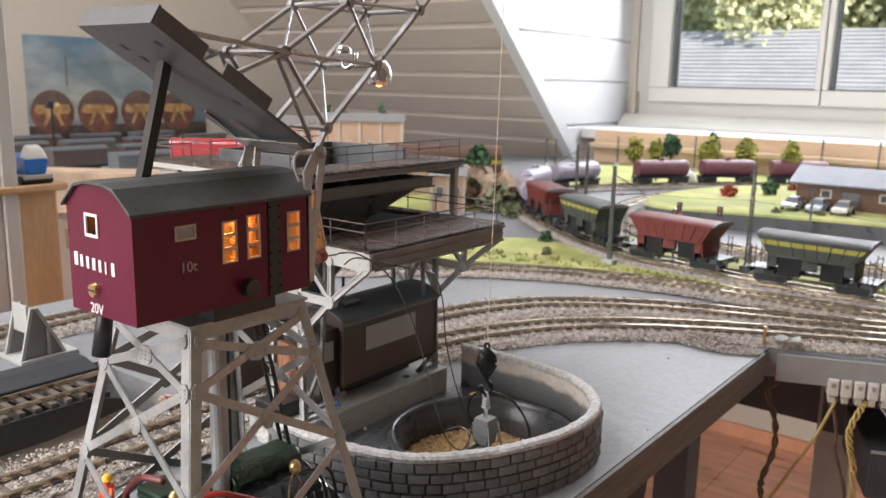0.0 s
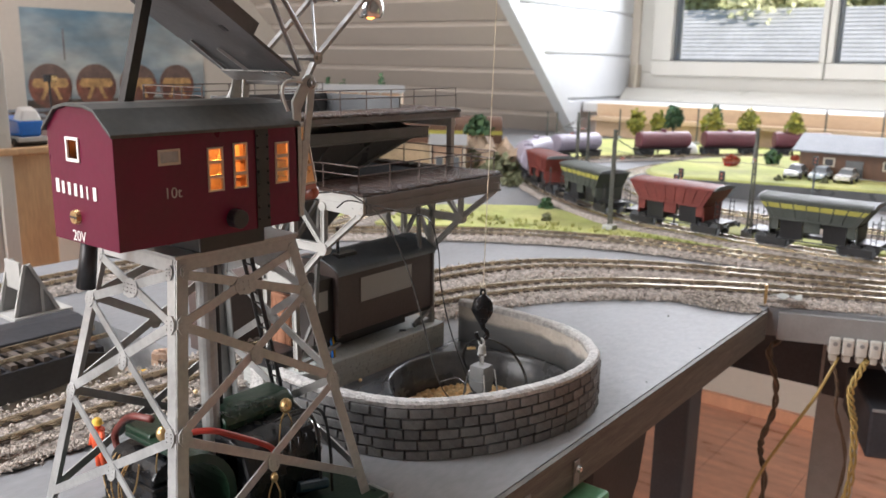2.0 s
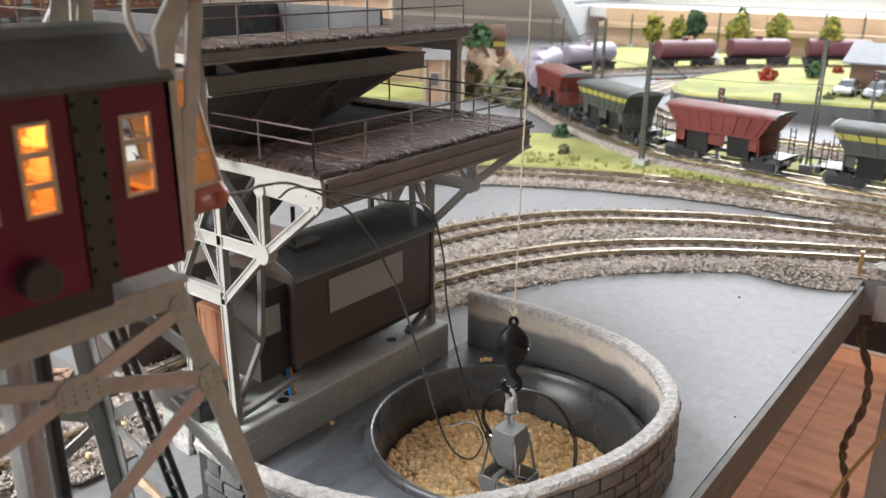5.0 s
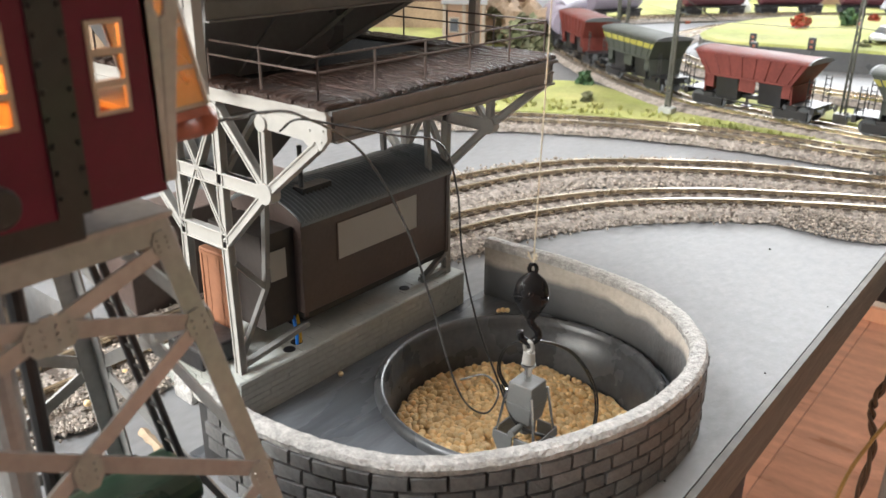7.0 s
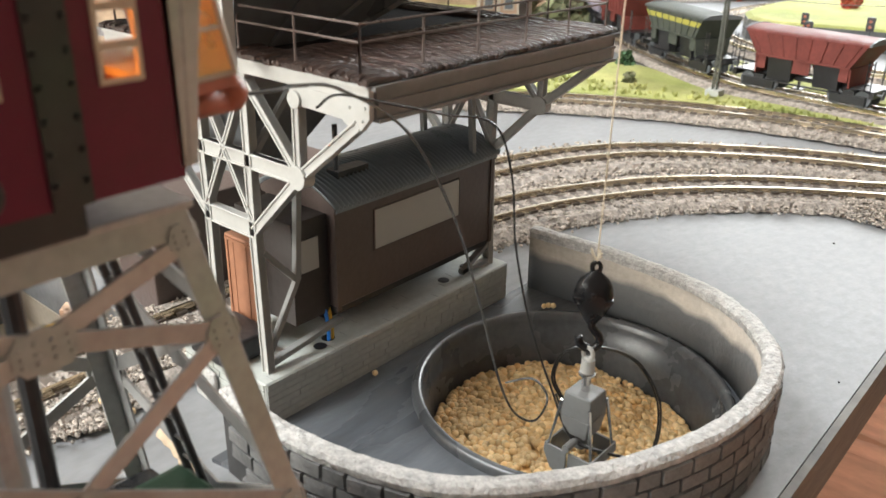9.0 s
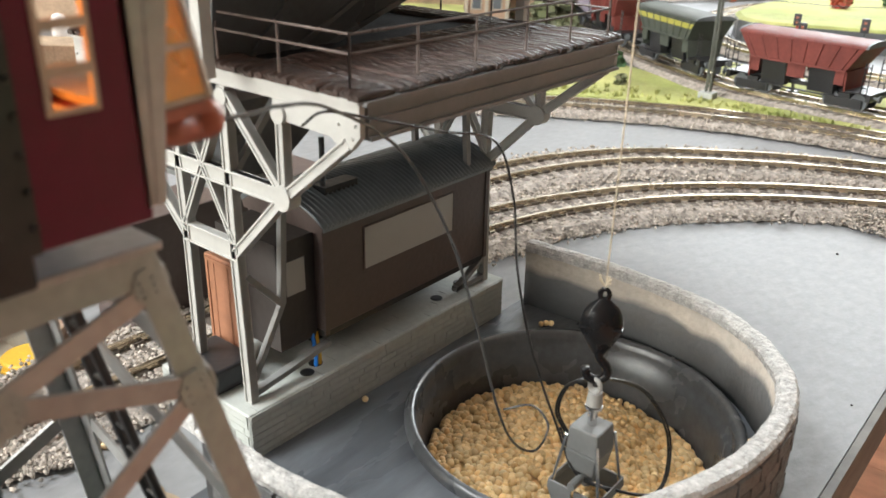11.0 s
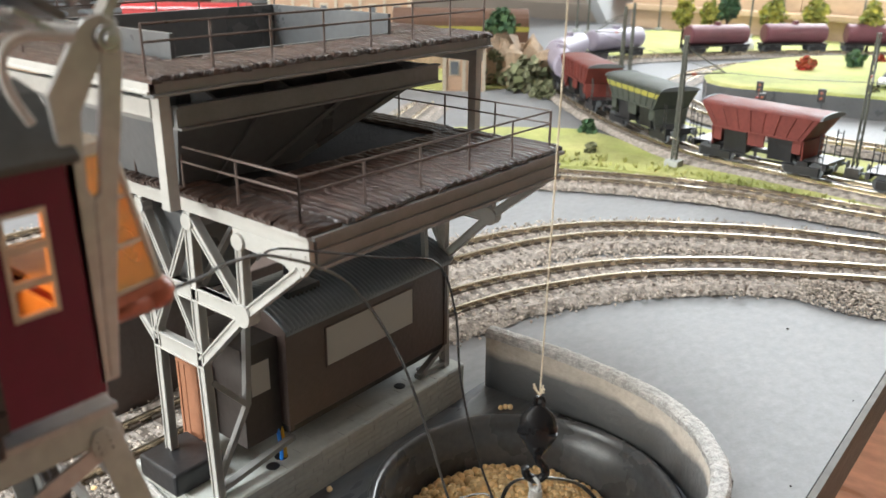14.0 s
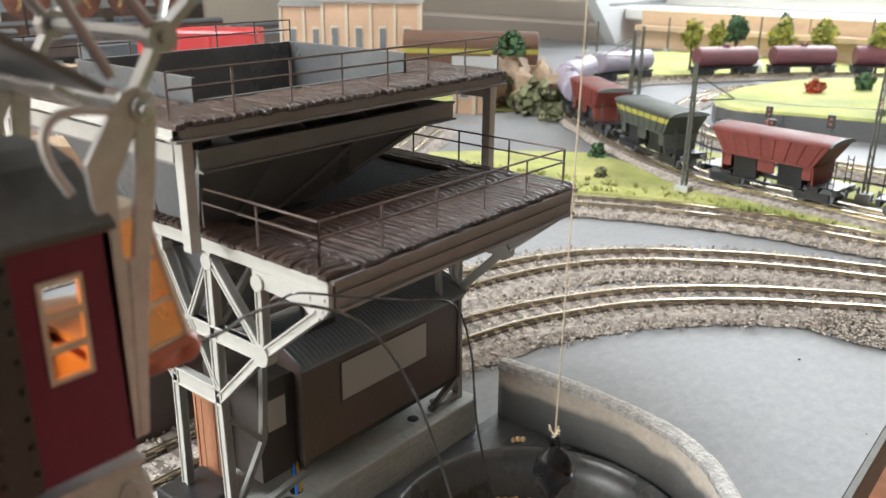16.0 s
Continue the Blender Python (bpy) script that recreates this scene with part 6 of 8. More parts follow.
hull(bm, [(G.x + a * 0.0055, G.y + b * 0.0055, z1 - 0.0075) for a, b in ((-1, -1), (1, -1), (1, 1), (-1, 1))], [(G.x + a * 0.0048, G.y + b * 0.0048, z1) for a, b in ((-1, -1), (1, -1), (1, 1), (-1, 1))])
part("motor_housing", bm, GRABG, grab, "grey tapered motor housing", bevel=0.0005)
for s in (-1, 1):
    bm = B()
    zz = z1 - 0.0275
    sec = [(0.0004 * s, zz + 0.0090), (0.0085 * s, zz + 0.0090), (0.0088 * s, zz + 0.0062), (0.0060 * s, zz + 0.0010), (0.0020 * s, zz - 0.0008), (0.0004 * s, zz - 0.0005)]
    for a, b in ((-0.0082, -0.0074), (0.0074, 0.0082)):
        prism(bm, [(G.x + p, q) for p, q in sec], "y", G.y + a, G.y + b)
    for (p, q), (p2, q2) in zip(sec[1:], sec[2:]):
        beam(bm, (G.x + p, G.y, q), (G.x + p2, G.y, q2), 0.0156, 0.0006, (1, 0, 0) if abs(p - p2) < 0.001 else (0, 0, 1))
    part("shell", bm, GRABG, grab, "grey clamshell bucket half", bevel=0.0002)
    bm = B()
    for y in (-0.0066, 0.0066):
        rod(bm, (G.x + s * 0.0052, G.y + y * 0.8, z1 - 0.0030), (G.x + s * 0.0080, G.y + y, zz + 0.0078), 0.0005, seg=8)
    part("linkage", bm, CHROME, grab, "thin bright linkage rod")
bm = B()
rod(bm, (G.x, G.y - 0.0094, z1 - 0.0165), (G.x, G.y + 0.0094, z1 - 0.0165), 0.0013, seg=10)
rod(bm, (G.x, G.y, z1 - 0.0140), (G.x, G.y, z1 - 0.0200), 0.0022, seg=10)
part("axle", bm, GRABG, grab)
rng = random.Random(31)
peas("peas", [(G.x + rng.uniform(-0.0055, 0.0055), G.y + rng.uniform(-0.006, 0.006), z1 - 0.0240 + rng.uniform(-0.002, 0.001), rng.uniform(0.0009, 0.0012)) for _ in range(60)], grab, "yellow peas in the bucket")
for child in grab.children:
    child.scale = (0.78, 0.78, 0.84)
    o = G - ORIGIN[grab.name]
    child.location = child.location + Vector((o.x * 0.22, o.y * 0.22, o.z * 0.16))
# grab leads: from the platform edge across the basin to the grab
for k in range(2):
    o = Vector((0.0004 * k, 0.0005 * k, 0.0004 * math.sin(3 * k)))
    pts = [(-0.2440, 0.2480, 0.1000), (-0.2385, 0.2490, 0.1035), (-0.2345, 0.2583, 0.1010), (-0.2300, 0.2734, 0.0964), (-0.2260, 0.2866, 0.0922), (-0.2225, 0.2895, 0.0794), (-0.2185, 0.2870, 0.0631), (-0.2135, 0.2878, 0.0437), (-0.2060, 0.2890, 0.0260), (-0.2000, 0.2885, 0.0165), (-0.1935, 0.2920, 0.0130), (-0.1860, 0.3050, 0.0080), (-0.1880, 0.3120, 0.0190), (-0.1930, 0.3060, 0.0330)]
    pts += [tuple(HK + Vector(v)) for v in ((0.0012, 0.0012, -0.0130), (-0.0050, -0.0030, -0.0150), (-0.0075, -0.0035, -0.0230), (-0.0052, -0.0015, -0.0300))]
    if k == 1:
        pts = pts[8:]
    solo("grab_lead", tube(B(), spline([Vector(p) + o for p in pts], 7), 0.00030, 6), WIREB, "thin black lead looping from crane to grab", "wire", "grab leads")
bm = B()
pts = [(-0.2150, 0.2080, 0.1140), (-0.2180, 0.2170, 0.1128), (-0.2220, 0.2248, 0.1117), (-0.2250, 0.2377, 0.1085), (-0.2280, 0.2591, 0.0954), (-0.2285, 0.2752, 0.0721), (-0.2280, 0.2859, 0.0450), (-0.2260, 0.2930, 0.0200), (-0.2250, 0.3000, 0.0060), (-0.2230, 0.3080, 0.0000), (-0.2237, 0.3150, 0.0040), (-0.2300, 0.3160, 0.0075), (-0.2375, 0.3126, 0.0045)]
solo("grab_lead", tube(bm, spline(pts, 7), 0.00034, 6), LEADG, "loose dark lead hanging down into the pot", "wire", "grab leads")

# ---- scenery beyond the tracks ----
def ground_patch(name, pts, z0, z1, material, label, category, kind="stuff"):
    bm = B()
    line = spline([(x, y, 0) for x, y in pts + [pts[0]]], 5)[:-1]
    hull(bm, [(p.x, p.y, z0) for p in line], [(p.x, p.y, z1) for p in line])
    return solo(name, bm, material, label, category, kind=kind)


def tufts(name, places, material, label, seed, size=0.004):
    r = random.Random(seed)
    vs, fs = [], []
    for x, y, z in places:
        for _ in range(3):
            a, k = r.uniform(0, 6.283), len(vs)
            h = size * r.uniform(0.5, 1.3)
            dx, dy = math.cos(a) * h * 0.5, math.sin(a) * h * 0.5
            vs += [(x - dx, y - dy, z), (x + dx, y + dy, z), (x + r.uniform(-0.5, 0.5) * h, y + r.uniform(-0.5, 0.5) * h, z + h)]
            fs.append((k, k + 1, k + 2))
    ob = new(name, mesh_of(name, vs, fs, material))
    return tagged(ob, label, "grass", kind="stuff")


rng = random.Random(77)
ground_patch("grass_strip", [(-0.640, 0.560), (-0.545, 0.610), (-0.450, 0.668), (-0.370, 0.705), (-0.290, 0.722), (-0.200, 0.724), (-0.170, 0.728), (-0.230, 0.733), (-0.300, 0.742), (-0.370, 0.752), (-0.450, 0.800), (-0.500, 0.795), (-0.600, 0.700)], -0.001, 0.0028, GRASS, "strip of bright green scatter grass beside the rails", "grass")
ground_patch("grass_bank", [(-0.580, 0.920), (-0.500, 0.875), (-0.430, 0.850), (-0.340, 0.815), (-0.200, 0.800), (-0.020, 0.815), (-0.020, 0.840), (-0.250, 0.855), (-0.340, 0.868), (-0.410, 0.895), (-0.470, 0.945), (-0.520, 1.010), (-0.560, 1.000)], -0.001, 0.0024, GRASS, "green scatter grass between the two loops of track", "grass")
plateau = thing("meadow", (-0.25, 1.2, 0.0), "raised green meadow with a dark retaining edge", "meadow", kind="stuff")
bm = B()
PL = spline([(x, y, 0) for x, y in ((-0.455, 1.030), (-0.420, 1.016), (-0.340, 1.035), (-0.180, 1.065), (0.0, 1.08), (0.06, 1.20), (0.05, 1.42), (-0.05, 1.47), (-0.25, 1.455), (-0.36, 1.400), (-0.445, 1.310), (-0.480, 1.200), (-0.480, 1.090), (-0.455, 1.030))], 6)[:-1]
hull(bm, [(p.x, p.y, -0.001) for p in PL], [(p.x, p.y, 0.0205) for p in PL])
part("retaining_wall", bm, DARKGREY, plateau, "dark grey retaining edge")
bm = B()
cen = Vector((-0.15, 1.26, 0))
hull(bm, [(p.x, p.y, 0.0203) for p in PL], [(cen.x + (p.x - cen.x) * 0.985, cen.y + (p.y - cen.y) * 0.985, 0.0232) for p in PL])
part("turf", bm, GRASS, plateau, "bright green scatter turf")
ground_patch("grass_back", [(-0.770, 1.260), (-0.700, 1.320), (-0.640, 1.410), (-0.560, 1.510), (-0.450, 1.610), (-0.300, 1.670), (0.06, 1.70), (-0.10, 1.735), (-0.60, 1.735), (-0.82, 1.700), (-0.86, 1.450)], -0.001, 0.0022, GRASS, "green scatter meadow behind the loop", "grass")
ground_patch("grass_corner", [(-0.80, 0.86), (-0.70, 0.90), (-0.66, 0.99), (-0.70, 1.08), (-0.76, 1.20), (-0.90, 1.15), (-0.92, 0.95)], -0.001, 0.0022, GRASS, "pale green scatter grass by the bushes", "grass")
pl = []
for _ in range(2600):
    x, y = rng.uniform(-0.60, -0.18), rng.uniform(0.60, 0.80)
    mid = 0.735 + (-0.33 - x) * 0.12 if x > -0.36 else 0.735 + (-0.36 - x) * -0.28
    if abs(y - mid + 0.012) < 0.012 + 0.05 * max(0, -0.35 - x) * 2:
        pl.append((x, y, 0.0022))
tufts("grass_tufts", pl, GRASS, "short green grass tufts along the rails", 5, 0.0035)
panel_back = thing("back_panel", (-0.41, 1.75, 0.0), "pale pine board fence along the back of the layout", "panel")
for x0, x1 in ((-0.905, -0.5765), (-0.5755, -0.2455), (-0.2445, 0.085)):
    part("plank", box(B(), x0, x1, 1.742, 1.760, 0.0, 0.0368), WOODP, panel_back, bevel=0.001)
    part("plank", box(B(), x0, x1, 1.7428, 1.760, 0.0374, 0.074), WOODP, panel_back, bevel=0.001)
solo("panel_ledge", box(B(), -0.905, 0.085, 1.715, 1.7418, 0.036, 0.046), WOODP, "narrow pine ledge on the back board", "ledge", bevel=0.001)

for k, (x, y, h, s) in enumerate(((-0.668, 1.449, 0.086, 0.022), (-0.632, 1.470, 0.083, 0.021), (-0.545, 1.500, 0.090, 0.023), (-0.505, 1.580, 0.090, 0.023), (-0.418, 1.560, 0.088, 0.022))):
    tree("model_tree", (x, y, 0.001), h, s, LEAFY, "small yellow-green model tree on a thin trunk", "row of model trees", 0.30, 34, 40 + k, 1.0, 0.17)
tree("model_tree", (-0.600, 1.455, 0.001), 0.094, 0.022, LEAFG, "round blue-green model tree on a bare trunk", "", 0.45, 34, 51, 0.0, 0.17)
tree("model_tree", (-0.560, 1.560, 0.001), 0.100, 0.020, LEAFG, "sparse dark green model tree", "", 0.35, 14, 52, 0.6, 0.17)


def bush(at, r, leaf, label, seed, group="", n=220, tall=0.8):
    rg = random.Random(seed)
    vs, fs = [], []
    for _ in range(n):
        while True:
            p = Vector((rg.uniform(-1, 1), rg.uniform(-1, 1), rg.uniform(0, 1)))
            if p.length < 1:
                break
        c = Vector((p.x * r * (0.8 + 0.3 * math.sin(5 * p.z + seed)), p.y * r, p.z * r * tall * 1.6))
        u = Vector((rg.uniform(-1, 1), rg.uniform(-1, 1), rg.uniform(-1, 1))).normalized() * r * rg.uniform(0.10, 0.24)
        w = u.orthogonal() * 0.8
        k = len(vs)
        vs += [tuple(c + u), tuple(c + w), tuple(c - u), tuple(c - w)]
        fs += [(k, k + 1, k + 2), (k, k + 2, k + 3)]
    ob = new("bush", mesh_of("bush", vs, fs, leaf))
    ob.location = at
    return tagged(ob, label, "bush", group)


for k, (x, y, r) in enumerate(((-0.640, 0.960, 0.030), (-0.618, 0.985, 0.022), (-0.700, 0.965, 0.026), (-0.600, 0.930, 0.014), (-0.735, 0.985, 0.020))):
    bush((x, y, 0.001), r, LEAFP, "pale dusty green bush of model foliage", 60 + k, "pale bushes")
for k, (xc, yc, z, r) in enumerate(((0.020, 1.165, 0.010, 0.014), (0.060, 1.160, 0.006, 0.016), (0.085, 1.185, 0.012, 0.013), (0.040, 1.180, 0.030, 0.012), (0.000, 1.185, 0.026, 0.011))):
    p = Matrix.Rotation(radians(37.6), 4, "Z") @ Vector((xc, yc, z))
    bush(tuple(p), r, LEAFP, "dusty green tuft growing on the rock", 80 + k, "tufts on the rock", 160, 0.7)
bush((-0.715, 1.010, 0.058), 0.022, LEAFG, "bright green round bush on the rock", 70)
bush((-0.470, 0.800, 0.002), 0.010, LEAFG, "low green bush beside the track", 71)
bush((-0.430, 0.735, 0.002), 0.007, LEAFP, "low pale bush beside the track", 72)
bush((-0.362, 1.255, 0.0225), 0.016, LEAFG, "low dark green bush on the meadow", 73)
REDFL = mat("red_flowers", (0.45, 0.03, 0.025), 0.7, island=0.4, tint=(0.20, 0.08, 0.03))
bush((-0.400, 1.190, 0.0225), 0.013, REDFL, "cluster of small red flowers on the meadow", 74)
bush((-0.350, 1.330, 0.0225), 0.008, REDFL, "small cluster of red flowers", 75)
bush((-0.300, 1.075, 0.0225), 0.006, LEAFP, "small dry bush on the meadow edge", 76)
bush((-0.250, 1.090, 0.0225), 0.006, LEAFP, "small dry bush near the parked cars", 77)
solo("dome", lathe(B(), (-0.600, 1.520, 0.0015), [(0.024, 0.0), (0.0235, 0.006), (0.020, 0.014), (0.012, 0.020), (0.0, 0.022)], 24), WALLP, "small white dome standing on the meadow", "dome", smooth=True)

# barn and cars on the meadow
barn = thing("barn", (-0.18, 1.19, 0.0232), "long brown wooden shed with a blue-grey roof", "shed")
part("wall", box(B(), -0.300, -0.040, 1.160, 1.235, 0.0230, 0.0560), BARN, barn)
bm = B()
prism(bm, [(1.150, 0.0540), (1.1975, 0.0730), (1.245, 0.0540), (1.245, 0.0560), (1.1975, 0.0752), (1.150, 0.0560)], "x", -0.308, -0.032)
part("roof", bm, SLATE, barn, "blue-grey slate roof")
for x in (-0.27, -0.20, -0.13, -0.07):
    w = part("window", box(B(), x, x + 0.014, 1.1590, 1.1602, 0.036, 0.048), CREAM, barn)
    part("pane", box(B(), x + 0.002, x + 0.012, 1.1584, 1.1592, 0.038, 0.046), BLACK, w)
part("door", box(B(), -0.243, -0.222, 1.1588, 1.1602, 0.0232, 0.046), DARKGREY, barn, "dark sliding door")
part("vent", rod(B(), (-0.17, 1.19, 0.072), (-0.17, 1.19, 0.083), 0.003, seg=8), BLACK, barn)


def car(at, angle, paint, label):
    c = thing("car", (0, 0, 0), label, "car", "parked cars")
    L, W = 0.046, 0.019
    bm = B()
    prism(bm, [(-L / 2, 0.004), (L / 2, 0.004), (L / 2, 0.0095), (L * 0.28, 0.0105), (-L / 2 + 0.002, 0.0108)], "y", -W / 2, W / 2)
    part("body", bm, paint, c, bevel=0.0012)
    bm = B()
    hull(bm, [(-L * 0.42, -W / 2 + 0.001, 0.0105), (L * 0.24, -W / 2 + 0.001, 0.0105), (L * 0.24, W / 2 - 0.001, 0.0105), (-L * 0.42, W / 2 - 0.001, 0.0105)], [(-L * 0.30, -W / 2 + 0.003, 0.0160), (L * 0.08, -W / 2 + 0.003, 0.0160), (L * 0.08, W / 2 - 0.003, 0.0160), (-L * 0.30, W / 2 - 0.003, 0.0160)])
    cabin = part("cabin", bm, SEAL, c, "dark tinted windows")
    part("roof", box(B(), -L * 0.29, L * 0.07, -W / 2 + 0.0032, W / 2 - 0.0032, 0.0158, 0.0166), paint, cabin)
    for x in (-L * 0.30, L * 0.30):
        for y in (-W / 2, W / 2):
            wh = part("wheel", rod(B(), (x, y - 0.0016, 0.0038), (x, y + 0.0016, 0.0038), 0.0038, seg=14), BLACK, c)
            part("rim", rod(B(), (x, y - 0.0019, 0.0038), (x, y + 0.0019, 0.0038), 0.0021, seg=10), CHROME, wh)
    for y in (-W * 0.34, W * 0.34):
        part("headlight", box(B(), L / 2 - 0.0002, L / 2 + 0.0004, y - 0.002, y + 0.002, 0.0070, 0.0090), WHITE, c)
    c.matrix_basis = pose(at[0], at[1], at[2], 0, 0, angle)
    return c


CARW = mat("car_white", (0.60, 0.60, 0.58), 0.25, coat=0.5)
CARS = mat("car_silver", (0.40, 0.42, 0.44), 0.3, metal=0.6)
CARB = mat("car_pale_blue", (0.35, 0.42, 0.50), 0.3, coat=0.4)
for k, (x, m, l) in enumerate(((-0.292, CARS, "silver model car parked by the shed"), (-0.262, CARB, "pale blue model car parked by the shed"), (-0.232, CARW, "white model car parked by the shed"))):
    car((x, 1.120, 0.0232), -90, m, l)


# ---- rolling stock ----
def bogie(bm, x):
    box(bm, x - 0.0125, x + 0.0125, -0.0105, -0.0085, 0.0020, 0.0080)
    box(bm, x - 0.0125, x + 0.0125, 0.0085, 0.0105, 0.0020, 0.0080)
    box(bm, x - 0.004, x + 0.004, -0.010, 0.010, 0.0055, 0.0110)
    return bm


def hopper_wagon(paint, band, label, group):
    w = thing("hopper_wagon", (0, 0, 0), label, "wagon", group)
    L = 0.106
    bm = B()
    box(bm, -L / 2, L / 2, -0.0035, 0.0035, 0.0095, 0.0125)
    part("underframe", bm, BLACK, w)
    for x in (-L / 2, L / 2 - 0.003):
        part("buffer_beam", box(B(), x, x + 0.003, -0.0145, 0.0145, 0.0085, 0.0135), BLACK, w)
    bm = B()
    low = [(-0.0345, -0.0165), (0.0345, -0.0165), (0.0345, 0.0165), (-0.0345, 0.0165)]
    top = [(-0.0450, -0.0178), (0.0450, -0.0178), (0.0450, 0.0178), (-0.0450, 0.0178)]
    hull(bm, [(x, y, 0.0262) for x, y in low], [(x, y, 0.0425) for x, y in top])
    body = part("body", bm, paint, w, bevel=0.0004)
    bm = B()
    arc = [(0.0180 * math.cos(a), 0.0424 + 0.0034 * math.sin(a)) for a in (math.pi * k / 10 for k in range(11))]
    hull(bm, [(-0.0458, y, z) for y, z in arc], [(0.0458, y, z) for y, z in arc])
    roof = part("roof", bm, paint, w, "curved swing roof")
    for x in (-0.0460, 0.0460):
        bm = B()
        edge = [(0.0184 * math.cos(a), 0.0424 + 0.0039 * math.sin(a)) for a in (math.pi * k / 10 for k in range(11))]
        hull(bm, [(x - 0.0007, y, z) for y, z in edge], [(x + 0.0007, y, z) for y, z in edge])
        part("roof_edge", bm, SEAL, roof)
    for s in (-1, 1):
        for k in range(8):
            t = k / 7
            part("rib", beam(B(), (-0.031 + 0.062 * t, s * 0.0167, 0.0264), (-0.0400 + 0.080 * t, s * 0.0181, 0.0422), 0.0009, 0.0009), paint, body)
        part("lip", box(B(), -0.0352, 0.0352, s * 0.0168 - 0.0007, s * 0.0168 + 0.0007, 0.0256, 0.0268), paint, body)
        if band:
            bm = B()
            q = [(s * 0.0177, 0.0355), (s * 0.0181, 0.0395), (s * 0.0176, 0.0395), (s * 0.0171, 0.0355)]
            hull(bm, [(-0.0392 if z < 0.0375 else -0.0434, y, z) for y, z in q], [(0.0392 if z < 0.0375 else 0.0434, y, z) for y, z in q])
            part("stripe", bm, WAGYEL, body, "yellow stripe")
        # lower side: two painted panels, dark chutes between them
        for x0, x1 in ((-0.0340, -0.0275), (-0.0065, 0.0065), (0.0275, 0.0340)):
            part("side_panel", box(B(), x0, x1, s * 0.0150 - 0.0006, s * 0.0150 + 0.0006, 0.0165, 0.0262), paint, w, bevel=0.0002)
        for x0, x1 in ((-0.0265, -0.0085), (0.0085, 0.0265)):
            bm = B()
            hull(bm, [(x0, s * 0.0120, 0.0090), (x1, s * 0.0120, 0.0090), (x1, s * 0.0060, 0.0090), (x0, s * 0.0060, 0.0090)], [(x0, s * 0.0140, 0.0258), (x1, s * 0.0140, 0.0258), (x1, s * 0.0020, 0.0258), (x0, s * 0.0020, 0.0258)])
            part("chute", bm, BLACK, w, "black discharge chute")
        part("step", box(B(), -0.030, 0.030, s * 0.0150 - 0.0012, s * 0.0150 + 0.0012, 0.0082, 0.0090), BLACK, w)
        for x in (-0.0495, 0.0465):
            bm = B()
            for dx in (0.0, 0.004):
                rod(bm, (x + dx, s * 0.0130, 0.0125), (x + dx, s * 0.0130, 0.0330), 0.0004, seg=5)
            for z in (0.017, 0.0215, 0.026, 0.0305):
                rod(bm, (x, s * 0.0130, z), (x + 0.004, s * 0.0130, z), 0.0004, seg=5)
            part("ladder", bm, BLACK, w)
    for x, sg in ((-0.0350, -1), (0.0350, 1)):
        bm = B()
        hull(bm, [(x - 0.0006, -0.0145, 0.0125), (x + 0.0006, -0.0145, 0.0125), (x + 0.0006, 0.0145, 0.0125), (x - 0.0006, 0.0145, 0.0125)], [(x - 0.0006, -0.0160, 0.0262), (x + 0.0006, -0.0160, 0.0262), (x + 0.0006, 0.0160, 0.0262), (x - 0.0006, 0.0160, 0.0262)])
        part("end_panel", bm, paint, w)
        part("platform", box(B(), min(x, x + sg * 0.0175), max(x, x + sg * 0.0175), -0.0130, 0.0130, 0.0126, 0.0134), BLACK, w)
    for x in (-0.034, 0.034):
        bg = part("bogie", bogie(B(), x), BLACK, w)
        for dx in (-0.0095, 0.0095):
            bm = B()
            for s in (-1, 1):
                rod(bm, (x + dx, s * 0.0070, 0.0058), (x + dx, s * 0.0086, 0.0058), 0.0058, seg=16)
            rod(bm, (x + dx, -0.0100, 0.0058), (x + dx, 0.0100, 0.0058), 0.0010, seg=6)
            part("wheel", bm, SEAL, bg)
    for x, s in ((-L / 2, -1), (L / 2, 1)):
        for y in (-0.0095, 0.0095):
            bm = B()
            rod(bm, (x, y, 0.0110), (x + s * 0.004, y, 0.0110), 0.0009, seg=8)
            rod(bm, (x + s * 0.004, y, 0.0110), (x + s * 0.0048, y, 0.0110), 0.0027, seg=12)
            part("buffer", bm, SEAL, w)
    return w


def tank_wagon(paint, label, group):
    w = thing("tank_wagon", (0, 0, 0), label, "wagon", group)
    part("underframe", box(B(), -0.052, 0.052, -0.010, 0.010, 0.0095, 0.0125), BLACK, w)
    bm = B()
    rod(bm, (-0.049, 0, 0.0265), (0.049, 0, 0.0265), 0.0142, seg=24)
    part("barrel", bm, paint, w, bevel=0.003)
    part("dome", rod(B(), (0, 0, 0.039), (0, 0, 0.0445), 0.005, seg=14), paint, w)
    for x in (-0.036, 0.036):
        bg = part("bogie", bogie(B(), x), BLACK, w)
        for dx in (-0.0095, 0.0095):
            bm = B()
            for s in (-1, 1):
                rod(bm, (x + dx, s * 0.0070, 0.0058), (x + dx, s * 0.0086, 0.0058), 0.0058, seg=16)
            part("wheel", bm, SEAL, bg)
    return w


def on_line(line, s):
    for a, b in zip(line, line[1:]):
        L = (b - a).length
        if s <= L:
            d = (b - a) / L
            return a + d * s, math.degrees(math.atan2(d.y, d.x))
        s -= L
    return line[-1], 0.0


